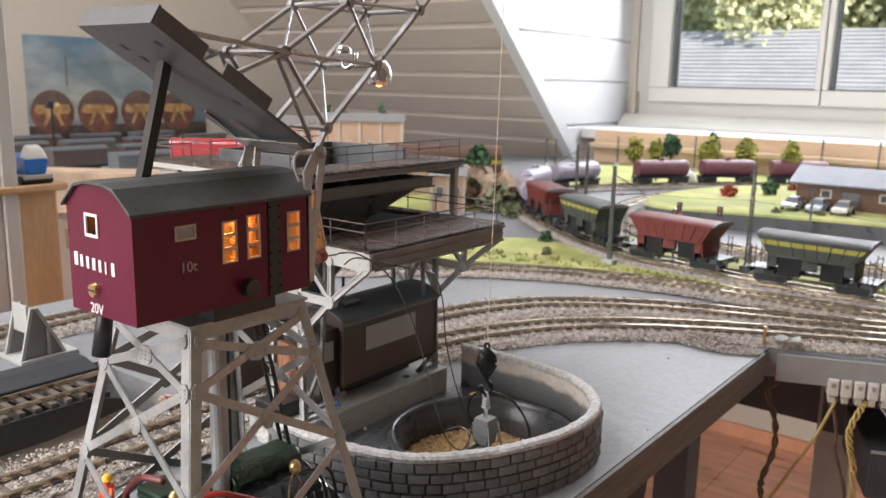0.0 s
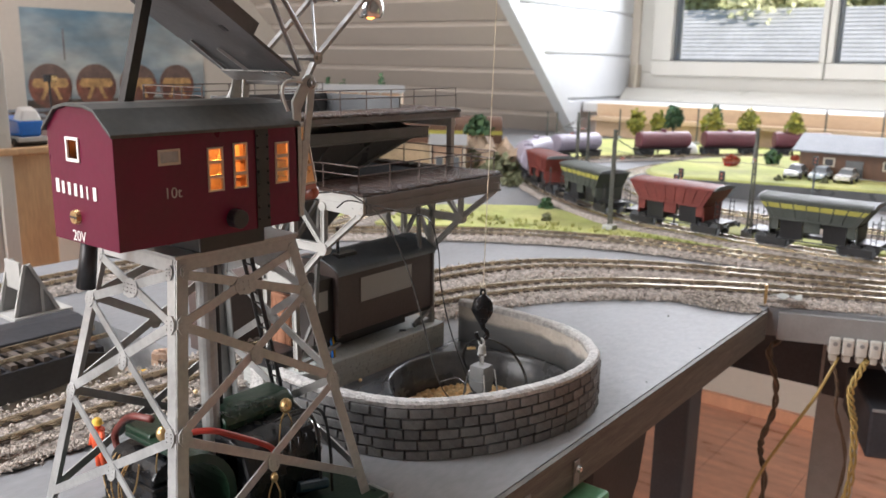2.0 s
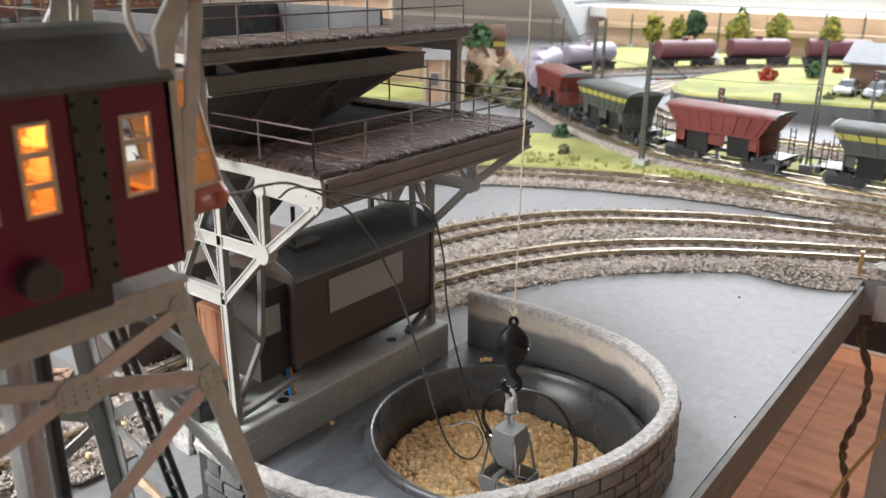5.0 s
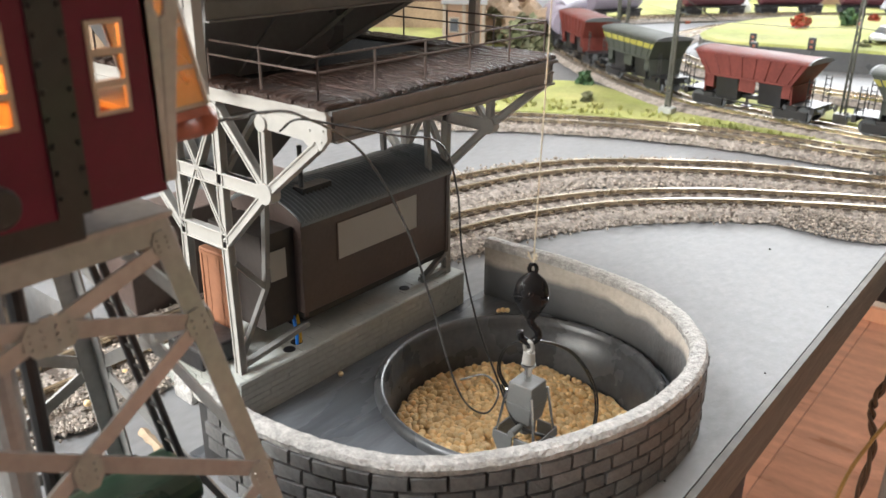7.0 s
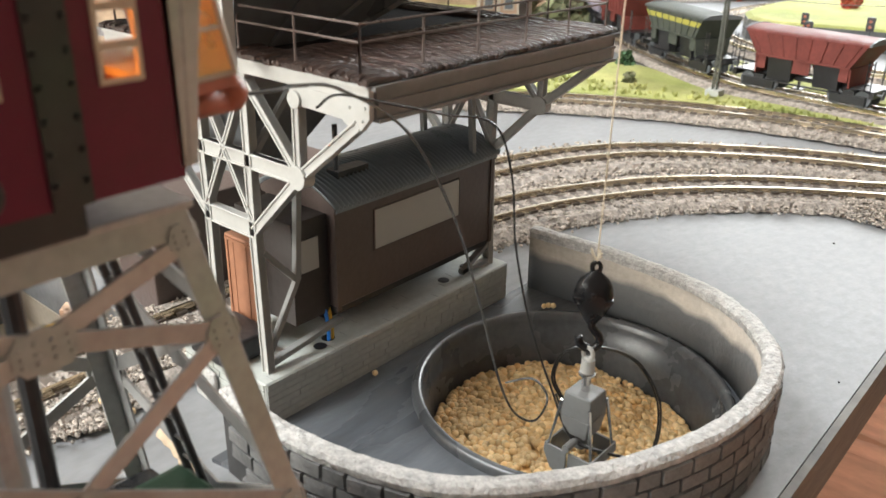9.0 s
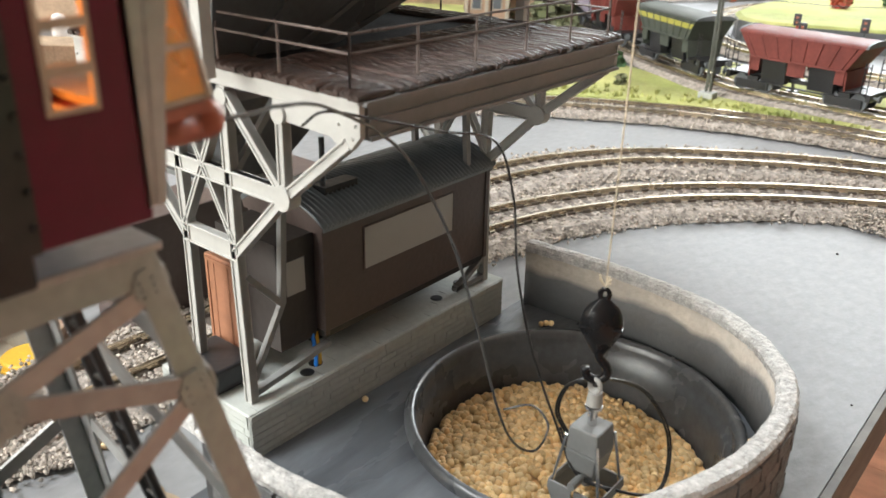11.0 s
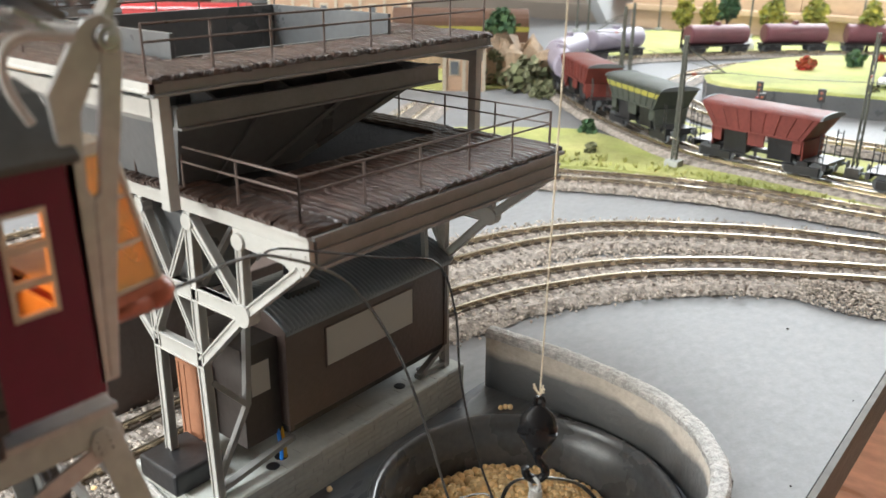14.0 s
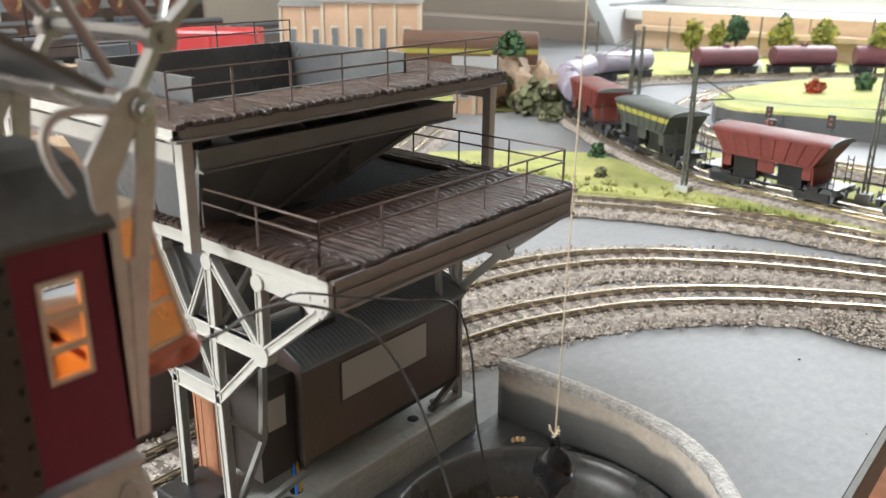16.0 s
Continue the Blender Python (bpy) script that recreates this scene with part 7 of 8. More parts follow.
L4 = spline([(x, y, 0.0009) for x, y in T4], 10)
near_s = min(range(len(L4)), key=lambda i: (L4[i] - Vector((-0.300, 0.762, 0))).length)
s0 = sum((L4[i + 1] - L4[i]).length for i in range(near_s))
protos = [hopper_wagon(WAGRED, None, "brick-red model hopper wagon with rounded roof", "hopper train"), hopper_wagon(WAGGREY, WAGGREY, "dark grey model hopper wagon with a yellow stripe", "hopper train")]
WAGLIL = mat("wagon_lilac_white", (0.30, 0.27, 0.34), 0.4, vary=0.1)
tproto = tank_wagon(WAGPUR, "purple-brown model tank wagon", "rear wagons")
tproto2 = tank_wagon(WAGLIL, "pale lilac model tank wagon", "pale wagons")
first = {0: True, 1: True, 2: True, 3: True}
kinds = protos + [tproto, tproto2]


def place(kind, m):
    if first[kind]:
        kinds[kind].matrix_basis = m
        first[kind] = False
    else:
        copy_thing(kinds[kind], m)


for k, kind in enumerate((0, 1, 0, 1, 0, 3, 3, 3, 2, 2, 2)):
    s = s0 + (k - 2) * 0.1300 + 0.004 + (0.05 if k > 7 else 0.0)
    a, _ = on_line(L4, s - 0.038)
    b, _ = on_line(L4, s + 0.038)
    mid = (a + b) / 2
    place(kind, pose(mid.x, mid.y, 0.0009 + 0.0078 - 0.0000, 0, 0, math.degrees(math.atan2(b.y - a.y, b.x - a.x))))

# masts
def mast(x, y, h, arm, label, group, slim=1.0):
    m = thing("catenary_mast", (x, y, 0.0), label, "mast", group)
    bm = B()
    box(bm, x - 0.0055, x + 0.0055, y - 0.0055, y + 0.0055, 0.0, 0.0075)
    part("footing", bm, PLINTH, m, bevel=0.0005)
    bm = B()
    for dx in (-0.0016 * slim, 0.0016 * slim):
        for dy in (-0.0016 * slim, 0.0016 * slim):
            rod(bm, (x + dx, y + dy, 0.007), (x + dx * 0.6, y + dy * 0.6, h), 0.0006, seg=5)
    n = 12
    for k in range(n):
        z0, z1 = 0.007 + (h - 0.007) * k / n, 0.007 + (h - 0.007) * (k + 1) / n
        s = 0.0016 * slim * (-1) ** k
        rod(bm, (x - s, y - 0.0015, z0), (x + s, y - 0.0015, z1), 0.0004, seg=4)
        rod(bm, (x + 0.0015, y - s, z0), (x + 0.0015, y + s, z1), 0.0004, seg=4)
    part("post", bm, MASTG, m)
    if arm:
        bm = B()
        d = Vector(arm)
        p = Vector((x, y, h * 0.72))
        rod(bm, p, p + d, 0.0006, seg=5)
        rod(bm, Vector((x, y, h * 0.92)), p + d, 0.0005, seg=5)
        part("arm", bm, MASTG, m)
        part("insulator", rod(B(), p + d * 0.2, p + d * 0.3, 0.0012, seg=8), COPPER, m)
    return m


for x, y, h, arm in ((-0.360, 0.738, 0.100, (0.020, 0.030, 0)), (-0.2476, 0.8066, 0.105, (0.010, -0.040, 0)), (-0.5365, 0.987, 0.098, (-0.030, -0.010, 0)), (-0.594, 1.124, 0.092, (-0.040, 0.0, 0)), (-0.05, 0.70, 0.10, (0, 0.03, 0))):
    mast(x, y, h, arm, "grey lattice catenary mast with a bracket arm", "catenary masts")
for x, y, h in ((-0.820, 1.690, 0.066), (-0.645, 1.690, 0.076), (-0.460, 1.690, 0.083), (-0.398, 1.690, 0.084), (-0.30, 1.690, 0.084), (-0.925, 1.560, 0.060), (-0.890, 1.540, 0.062)):
    mast(x, y, h, None, "thin dark mast in front of the back board", "back masts", 0.7)


def signal(x, y, h, paint, label):
    t = thing("signal", (x, y, 0.0), label, "signal", "track signals")
    part("post", rod(B(), (x, y, 0.0), (x, y, h), 0.0013, 0.0011, 8), paint, t)
    part("foot", box(B(), x - 0.004, x + 0.004, y - 0.004, y + 0.004, 0.0, 0.006), BLACK, t, bevel=0.0005)
    bm = B()
    box(bm, x - 0.003, x + 0.003, y - 0.0028, y - 0.0012, h - 0.010, h)
    part("head", bm, BLACK, t, bevel=0.0004)
    bm = B()
    for z in (h - 0.003, h - 0.007):
        rod(bm, (x, y - 0.0036, z), (x, y - 0.0026, z), 0.0011, seg=8)
    part("lens", bm, COPPER, t)
    bm = B()
    for z in (0.3 * h, 0.55 * h, 0.7 * h):
        box(bm, x - 0.0032, x + 0.0032, y - 0.0008, y + 0.0008, z, z + 0.0012)
    part("step", bm, paint, t)
    return t


signal(-0.318, 0.795, 0.056, MIDGREY, "grey signal post with small steps")
signal(-0.282, 0.8202, 0.060, SEAL, "dark slim signal with a black head")
signal(-0.352, 0.8907, 0.050, REDWIRE, "reddish brown signal post beside the loop")
signal(-0.250, 1.040, 0.060, SEAL, "dark slim signal by the road")
bm = B()
for a, b in (((-0.340, 0.768, 0.072), (-0.2376, 0.7666, 0.076)), ((-0.2376, 0.7666, 0.076), (-0.05, 0.73, 0.072)), ((-0.340, 0.768, 0.072), (-0.5665, 0.977, 0.070)), ((-0.5665, 0.977, 0.070), (-0.634, 1.124, 0.066))):
    a, b = Vector(a), Vector(b)
    tube(bm, [a, a.lerp(b, 0.5) - Vector((0, 0, 0.0015)), b], 0.0003, 4)
solo("catenary_wire", bm, MASTG, "thin overhead wire above the train", "wire")

# rock, peach buildings, brown railcar, firs
CAM37 = Matrix.Rotation(radians(37.6), 4, "Z")


def R37(xc, yc, z=0.0):
    return CAM37 @ Vector((xc, yc, z))


outcrop = thing("rock_outcrop", R37(0.045, 1.22, 0), "tan craggy model rock with moss behind the station", "rock")
for k in range(46):
    bm = B()
    r = random.Random(k)
    c = R37(0.045 + r.uniform(-0.05, 0.055), 1.22 + r.uniform(-0.05, 0.05), 0)
    h = r.uniform(0.016, 0.052)
    bmesh.ops.create_icosphere(bm, subdivisions=2, radius=1.0)
    for v in bm.verts:
        f = r.uniform(0.78, 1.18)
        v.co = Vector((c.x + v.co.x * 0.017 * f, c.y + v.co.y * 0.017 * f, max(0.0, h * 0.45 + v.co.z * h * 0.62 * f)))
    part("boulder", bm, ROCK, outcrop)


def peach_house(xc, yc, w, d, h, label):
    b = thing("building", R37(xc, yc), label, "building", "peach buildings")
    m = Matrix.Translation(R37(xc, yc)) @ CAM37
    def boxm(x0, x1, y0_, y1_, z0, z1):
        bm = B()
        box(bm, x0, x1, y0_, y1_, z0, z1)
        bm.transform(m)
        return bm
    part("wall", boxm(-w / 2, w / 2, 0, d, 0, h), PEACH, b)
    bm = B()
    prism(bm, [(-0.006, h), (d + 0.006, h), (d / 2, h + 0.012)], "x", -w / 2 - 0.004, w / 2 + 0.004)
    bm.transform(m)
    part("roof", bm, MIDGREY, b, "low grey roof")
    n = max(2, int(w / 0.035))
    for k in range(n + 1):
        x = -w / 2 + w * k / n
        part("pilaster", boxm(x - 0.002, x + 0.002, -0.002, 0, 0, h), CREAM, b)
    for k in range(n):
        x = -w / 2 + w * (k + 0.5) / n
        win_ = part("window", boxm(x - 0.006, x + 0.006, -0.001, 0.0004, h * 0.35, h * 0.7), CREAM, b)
        part("pane", boxm(x - 0.0045, x + 0.0045, -0.0016, -0.0009, h * 0.38, h * 0.67), SEAL, win_)
    return b


peach_house(-0.145, 1.42, 0.14, 0.08, 0.108, "peach-coloured model building with pale pilasters")
peach_house(-0.250, 1.46, 0.07, 0.07, 0.100, "smaller peach-coloured model building")
peach_house(0.005, 1.14, 0.045, 0.06, 0.050, "orange-brown model house near the rock")
bm = B()
arc = [(0.021 * math.cos(a), 0.030 + 0.016 * math.sin(a)) for a in (math.pi * k / 10 for k in range(11))]
hull(bm, [(-0.09, y, z) for y, z in [(-0.021, 0.004)] + arc[::-1] + [(0.021, 0.004)]], [(0.09, y, z) for y, z in [(-0.021, 0.004)] + arc[::-1] + [(0.021, 0.004)]])
bm.transform(Matrix.Translation(R37(0.00, 1.33, 0.032)) @ CAM37)
rail_car = thing("railcar", R37(0.0, 1.33), "dark brown model railcar with a yellow stripe", "railcar")
part("body", bm, BARN, rail_car, bevel=0.001)
bm = B()
box(bm, -0.0905, 0.0905, -0.0216, -0.0208, 0.018, 0.024)
bm.transform(Matrix.Translation(R37(0.00, 1.33, 0.032)) @ CAM37)
part("stripe", bm, WAGYEL, rail_car)
bm = B()
box(bm, -0.12, 0.09, -0.03, 0.03, 0.0, 0.036)
bm.transform(Matrix.Translation(R37(0.00, 1.33, 0.0)) @ CAM37)
solo("embankment", bm, ROCK, "brown embankment carrying a siding", "embankment")
for k, (xc, yc, h) in enumerate(((-0.113, 1.50, 0.150), (-0.215, 1.54, 0.140), (-0.19, 1.56, 0.135))):
    tree("fir_tree", tuple(R37(xc, yc, 0.001)), h, 0.016, LEAFG, "dark slender model fir", "dark firs", 0.15, 24, 90 + k, 1.9, 0.25)

# ---- left side: turntable bridge, buffer stop, drum, chimney ----
bridge = thing("turntable_bridge", (-0.432, 0.08, -0.034), "black girder turntable bridge carrying a track", "bridge")
for x in (-0.4175, -0.4475):
    bm = B()
    prism(bm, [(-0.09, 0.002), (0.225, 0.002), (0.245, -0.004), (0.245, -0.010), (0.20, -0.0145), (-0.06, -0.0145), (-0.09, -0.010)], "x", x - 0.0012, x + 0.0012)
    part("girder", bm, LEGBLK, bridge, bevel=0.0003)
for k in range(14):
    y = -0.085 + k * 0.0245
    part("cross_beam", box(B(), -0.4463, -0.4187, y, y + 0.004, -0.006, 0.0018), LEGBLK, bridge)
part("pivot", rod(B(), (-0.4325, 0.08, -0.034), (-0.4325, 0.08, -0.006), 0.012, seg=18), LEGBLK, bridge)
for s in (-1, 1):
    bm = B()
    box(bm, -0.4325 + s * 0.0087 - 0.0006, -0.4325 + s * 0.0087 + 0.0006, -0.09, 0.245, 0.0046, 0.0072)
    part("rail", bm, RAIL, bridge, "brass-coloured rail")
for k in range(38):
    y = -0.086 + k * 0.0085
    part("sleeper", box(B(), -0.4475, -0.4175, y, y + 0.0034, 0.0020, 0.0047), SLEEPER, bridge)
bm = B()
prism(bm, [(-0.482, -0.001), (-0.455, -0.001), (-0.455, 0.004), (-0.470, 0.0075), (-0.482, 0.0075)], "y", 0.10, 0.252)
solo("walkway", bm, LEGBLK, "black raised walkway along the turntable bridge", "walkway", bevel=0.0008)

stop = thing("buffer_stop", (-0.515, 0.245, 0.0), "grey plastic buffer stop standing on the board", "buffer stop")
part("base", box(B(), -0.530, -0.500, 0.227, 0.264, 0.0, 0.0026), GREYPL, stop, bevel=0.0003)
for x in (-0.5245, -0.5040):
    bm = B()
    prism(bm, [(0.229, 0.0026), (0.256, 0.0026), (0.240, 0.0345), (0.2365, 0.0345)], "x", x - 0.0008, x + 0.0008)
    sp = part("side_plate", bm, MIDGREY, stop, bevel=0.0002)
    bm = B()
    for a, b in (((0.229, 0.0026), (0.2370, 0.0345)), ((0.256, 0.0026), (0.2395, 0.0345)), ((0.246, 0.0026), (0.246, 0.020))):
        beam(bm, (x + 0.0010, *a), (x + 0.0010, *b), 0.0020, 0.0016, (1, 0, 0))
    part("rib", bm, GREYPL, sp)
part("cross_plate", box(B(), -0.5235, -0.5050, 0.2345, 0.2360, 0.018, 0.036), GREYPL, stop, bevel=0.0003)
ladder = thing("lever_stand", (-0.545, 0.215, 0.0), "pale grey plastic lever frame", "lever frame")
part("plate", box(B(), -0.552, -0.538, 0.205, 0.207, 0.0, 0.050), GREYPL, ladder, bevel=0.0003)
part("hook", prism(B(), [(0.207, 0.040), (0.213, 0.046), (0.211, 0.049), (0.207, 0.048)], "x", -0.546, -0.543), GREYPL, ladder)
part("foot", box(B(), -0.556, -0.534, 0.200, 0.214, 0.0, 0.003), GREYPL, ladder)

DRUM_A, DRUM_B = Vector((-0.4030, 0.2505, -0.0340)), Vector((-0.4030, 0.2505, -0.0150))
drum = thing("barrel", DRUM_A, "yellow painted barrel standing in the turntable pit", "barrel")
part("shell", rod(B(), DRUM_A, DRUM_B, 0.0092, seg=24), YELLOW, drum, bevel=0.001)
for t in (0.2, 0.8):
    a = DRUM_A.lerp(DRUM_B, t)
    d = (DRUM_B - DRUM_A).normalized() * 0.001
    part("hoop", rod(B(), a - d, a + d, 0.0097, seg=24), YELLOW, drum)
chim = thing("brick_stack", (-0.3835, 0.2515, -0.034), "small weathered brick stack standing in the turntable pit", "brick stack")
CHB = mat("weathered_brick", (0.30, 0.20, 0.14), 0.85, vary=0.3, scale=200, per_object=0.3)
for k in range(10):
    for j in range(4):
        a = (k % 2) * 0.78 + j * 1.571
        bm = B()
        box(bm, -0.0032, 0.0032, -0.0016, 0.0016, 0, 0.0034)
        bm.transform(pose(-0.3835 + math.cos(a) * 0.0034, 0.2515 + math.sin(a) * 0.0034, -0.0338 + k * 0.0037, 0, 0, math.degrees(a) + 90))
        part("brick", bm, CHB, chim)

# worker figure: one plain shape
bm = B()
wx, wy = -0.2930, 0.1625
rod(bm, (wx - 0.0012, wy, 0.0), (wx - 0.0010, wy, 0.0085), 0.0012, 0.0015, 8)
rod(bm, (wx + 0.0014, wy + 0.001, 0.0), (wx + 0.0010, wy, 0.0085), 0.0012, 0.0015, 8)
rod(bm, (wx, wy, 0.0080), (wx, wy, 0.0160), 0.0024, 0.0027, 10)
rod(bm, (wx - 0.0030, wy, 0.0155), (wx - 0.0040, wy - 0.0012, 0.0085), 0.0010, 0.0009, 6)
rod(bm, (wx + 0.0030, wy, 0.0155), (wx + 0.0042, wy - 0.0012, 0.0085), 0.0010, 0.0009, 6)
ball(bm, (wx, wy, 0.0178), 0.0016, 0.0019, 10, 8)
fig = solo("figurine", bm, ORANGE, "tiny orange model worker figurine standing by the track", "figurine", smooth=True)
hat = thing("hard_hat", (wx, wy, 0.0185), "tiny yellow helmet on the figurine", "helmet")
part("shell", lathe(B(), (wx, wy, 0.0183), [(0.0026, 0.0), (0.0021, 0.0004), (0.0019, 0.0014), (0.0010, 0.0023), (0.0, 0.0024)], 14), YELLOW, hat, smooth=True)

# ---- machinery under the crane ----
gear = thing("switch_motor", (-0.225, 0.178, 0.0), "dark green and black motor with bulbs and wires inside the tower", "motor")
part("base", box(B(), -0.266, -0.187, 0.134, 0.217, 0.0, 0.0026), GREEN, gear, bevel=0.0006)
bm = B()
prism(bm, [(-0.2560, 0.0026), (-0.2090, 0.0026), (-0.2075, 0.0200), (-0.2110, 0.0290), (-0.2180, 0.0320), (-0.2480, 0.0320), (-0.2560, 0.0260)], "y", 0.1690, 0.2030)
part("body", bm, MOTORB, gear, "glossy black motor body", bevel=0.0015)
bm = B()
for k in range(5):
    rod(bm, (-0.2085 - 0.0004 * k, 0.1835 + 0.0042 * k, 0.0050), (-0.2095 - 0.0004 * k, 0.1835 + 0.0042 * k, 0.0270), 0.0014, seg=8)
part("coil", bm, MOTORB, gear, "black winding ribs on the motor", smooth=True)
bm = B()
prism(bm, [(-0.2400, 0.0310), (-0.2235, 0.0310), (-0.2235, 0.0352), (-0.2262, 0.0382), (-0.2375, 0.0382), (-0.2400, 0.0352)], "y", 0.1720, 0.2040)
part("top_cover", bm, GREEN, gear, "green enamelled cover with rounded edges", bevel=0.0012)
bm = B()
arc = [(0.1480 + r * math.cos(a), 0.0165 + r * math.sin(a)) for r, seq in ((0.0190, range(13)), (0.0172, range(12, -1, -1))) for a in [-0.55 + 0.185 * k for k in seq]]
prism(bm, arc, "x", -0.2450, -0.2130)
part("hood", bm, GREEN, gear, "curved green sheet-metal hood", bevel=0.0003)
part("flange", prism(B(), [(p, q) for p, q in arc[:13]] + [(0.1480 + 0.0160 * math.cos(a), 0.0165 + 0.0160 * math.sin(a)) for a in [-0.55 + 0.185 * k for k in range(12, -1, -1)]], "x", -0.2132, -0.2122), GREEN, gear)
bm = B()
box(bm, -0.2500, -0.2200, 0.1400, 0.1560, 0.0026, 0.0240)
rod(bm, (-0.2480, 0.1480, 0.0240), (-0.2220, 0.1480, 0.0240), 0.0068, seg=18)
part("armature", bm, MOTORB, gear, "black armature with dark windings", bevel=0.0008)
part("brush_holder", box(B(), -0.2200, -0.2135, 0.1690, 0.1765, 0.0060, 0.0270), REDHANDLE, gear, "red-brown fibre block", bevel=0.0006)
part("small_cover", box(B(), -0.2480, -0.2330, 0.1480, 0.1600, 0.0335, 0.0365), GREEN, gear, bevel=0.0008)
part("capacitor", rod(B(), (-0.2080, 0.1905, 0.0085), (-0.2060, 0.2030, 0.0060), 0.0022, seg=14), BLUESTEEL, gear, "dark blue cylinder", bevel=0.0003)
for x, y, z, r in ((-0.2057, 0.1841, 0.0432, 0.0022), (-0.2209, 0.1454, 0.0420, 0.0021), (-0.2050, 0.1775, 0.0190, 0.0014)):
    bl = part("bulb", ball(B(), (x, y, z), r, r * 1.25), BRASS, gear, "small brass-coloured bulb", smooth=True)
    for e in (-1, 1):
        bm = B()
        tube(bm, spline([(x + 0.0006 * e, y, z - r), (x + 0.0014 * e, y + 0.0012 * e, z - 0.006), (x - 0.0010, y + 0.0024 * e, z - 0.011), (x - 0.0030, y + 0.0010 * e, z - 0.016)], 4), 0.0003, 5)
        part("lead", bm, BRASS, bl, "thin bare wire")
for y, z in ((0.1985, 0.0250), (0.2010, 0.0230)):
    bm = B()
    tube(bm, [(-0.2090 + 0.0030 * math.cos(k * 0.5), y, z + 0.0065 * math.sin(k * 0.5)) for k in range(13)], 0.00035, 6)
    part("wire_loop", bm, CHROME, gear, "bright bare wire loop")
rg = random.Random(44)
for k in range(7):
    bm = B()
    x, y = rg.uniform(-0.246, -0.222), 0.1385
    tube(bm, spline([(x, y + 0.004, 0.029), (x + rg.uniform(-0.003, 0.003), y, 0.022), (x + rg.uniform(-0.004, 0.004), y - 0.001, 0.013), (x + rg.uniform(-0.004, 0.004), y + 0.002, 0.004)], 4), 0.0003, 5)
    part("winding_wire", bm, (BRASS, WIREB, BRASS)[k % 3], gear)
solo("red_wire", tube(B(), spline([(-0.2185, 0.1520, 0.0405), (-0.2135, 0.1580, 0.0408), (-0.2110, 0.1650, 0.0375), (-0.2075, 0.1775, 0.0298), (-0.2072, 0.1795, 0.0255), (-0.2085, 0.1805, 0.0200)], 7), 0.0011, 8), REDWIRE, "thick red wire bending over the motor", "wire", smooth=True)
solo("brown_hose", tube(B(), spline([(-0.2370, 0.1520, 0.0400), (-0.2450, 0.1500, 0.0395), (-0.2515, 0.1500, 0.0360), (-0.2580, 0.1500, 0.0290), (-0.2560, 0.1500, 0.0235), (-0.2500, 0.1510, 0.0190)], 7), 0.0013, 8), REDHANDLE, "curved red-brown hose beside the motor", "hose", smooth=True)
for pts, m, l in (([(-0.2200, 0.1500, 0.0370), (-0.2120, 0.1480, 0.0300), (-0.2100, 0.1500, 0.0150), (-0.2080, 0.1560, 0.0030)], WIREB, "thin black wire among the motor parts"), ([(-0.2150, 0.1950, 0.0330), (-0.2080, 0.2020, 0.0350), (-0.2050, 0.2040, 0.0220), (-0.2040, 0.2040, 0.0030)], WIREB, "thin black wire looping over the coil"), ([(-0.2160, 0.1880, 0.0330), (-0.2080, 0.1930, 0.0380), (-0.2060, 0.1985, 0.0300), (-0.2045, 0.1990, 0.0100)], WIREB, "thin black wire looping over the coil")):
    solo("wire", tube(B(), spline(pts, 6), 0.0006, 6), m, l, "wire", "motor wires")
ship = thing("ladder", (-0.233, 0.212, 0.0), "black metal ladder standing on the motor inside the tower", "ladder")
LF, LT = Vector((-0.2331, 0.2081, 0.0180)), Vector((-0.2345, 0.1905, 0.0995))
for e in (-0.0024, 0.0024):
    part("rail", rod(B(), LF + Vector((e, 0, 0)), LT + Vector((e, 0, 0)), 0.0008, seg=8), BLACK, ship)
for k in range(16):
    c = LF.lerp(LT, (k + 0.6) / 16)
    part("rung", rod(B(), c + Vector((-0.0024, 0, 0)), c + Vector((0.0024, 0, 0)), 0.0004, seg=5), BLACK, ship)
rg = random.Random(15)
pl = []
for _ in range(15000):
    y = rg.uniform(0.02, 0.268)
    side = rg.random() < 0.75
    if side:
        edge = -0.3145 + 0.003 * math.sin(y * 90) + 0.002 * math.sin(y * 230 + 1) - max(0.0, y - 0.225) * 0.12
        x = edge - abs(rg.gauss(0, 0.009))
    else:
        x = rg.uniform(-0.3655, -0.352)
    if abs(abs(x + 0.3405) - 0.0087) < 0.0020:
        continue
    inner = abs(x + 0.3405) < 0.020
    pl.append((x, y, (0.0042 if inner else 0.0014) + rg.uniform(-0.0003, 0.0012), rg.uniform(0.0004, 0.0009)))
h = pebbles("track_gravel", pl, GRAVEL, None, "", 19)
tagged(h, "loose grey and beige gravel spilling beside the track", "gravel", kind="stuff")
for x, y, r, m in ((-0.3180, 0.2260, 0.0012, PEA), (-0.3260, 0.2440, 0.0011, PEA), (-0.3120, 0.2310, 0.0013, PEA), (-0.3330, 0.2300, 0.0011, PEA)):
    solo("pea", ball(B(), (x, y, 0.0050 if x < -0.316 else r), r, seg=8, rings=6), m, "single yellow pea lying in the gravel", "pea", "peas in the gravel", smooth=True)
bm = B()
rg = random.Random(8)
rows = []
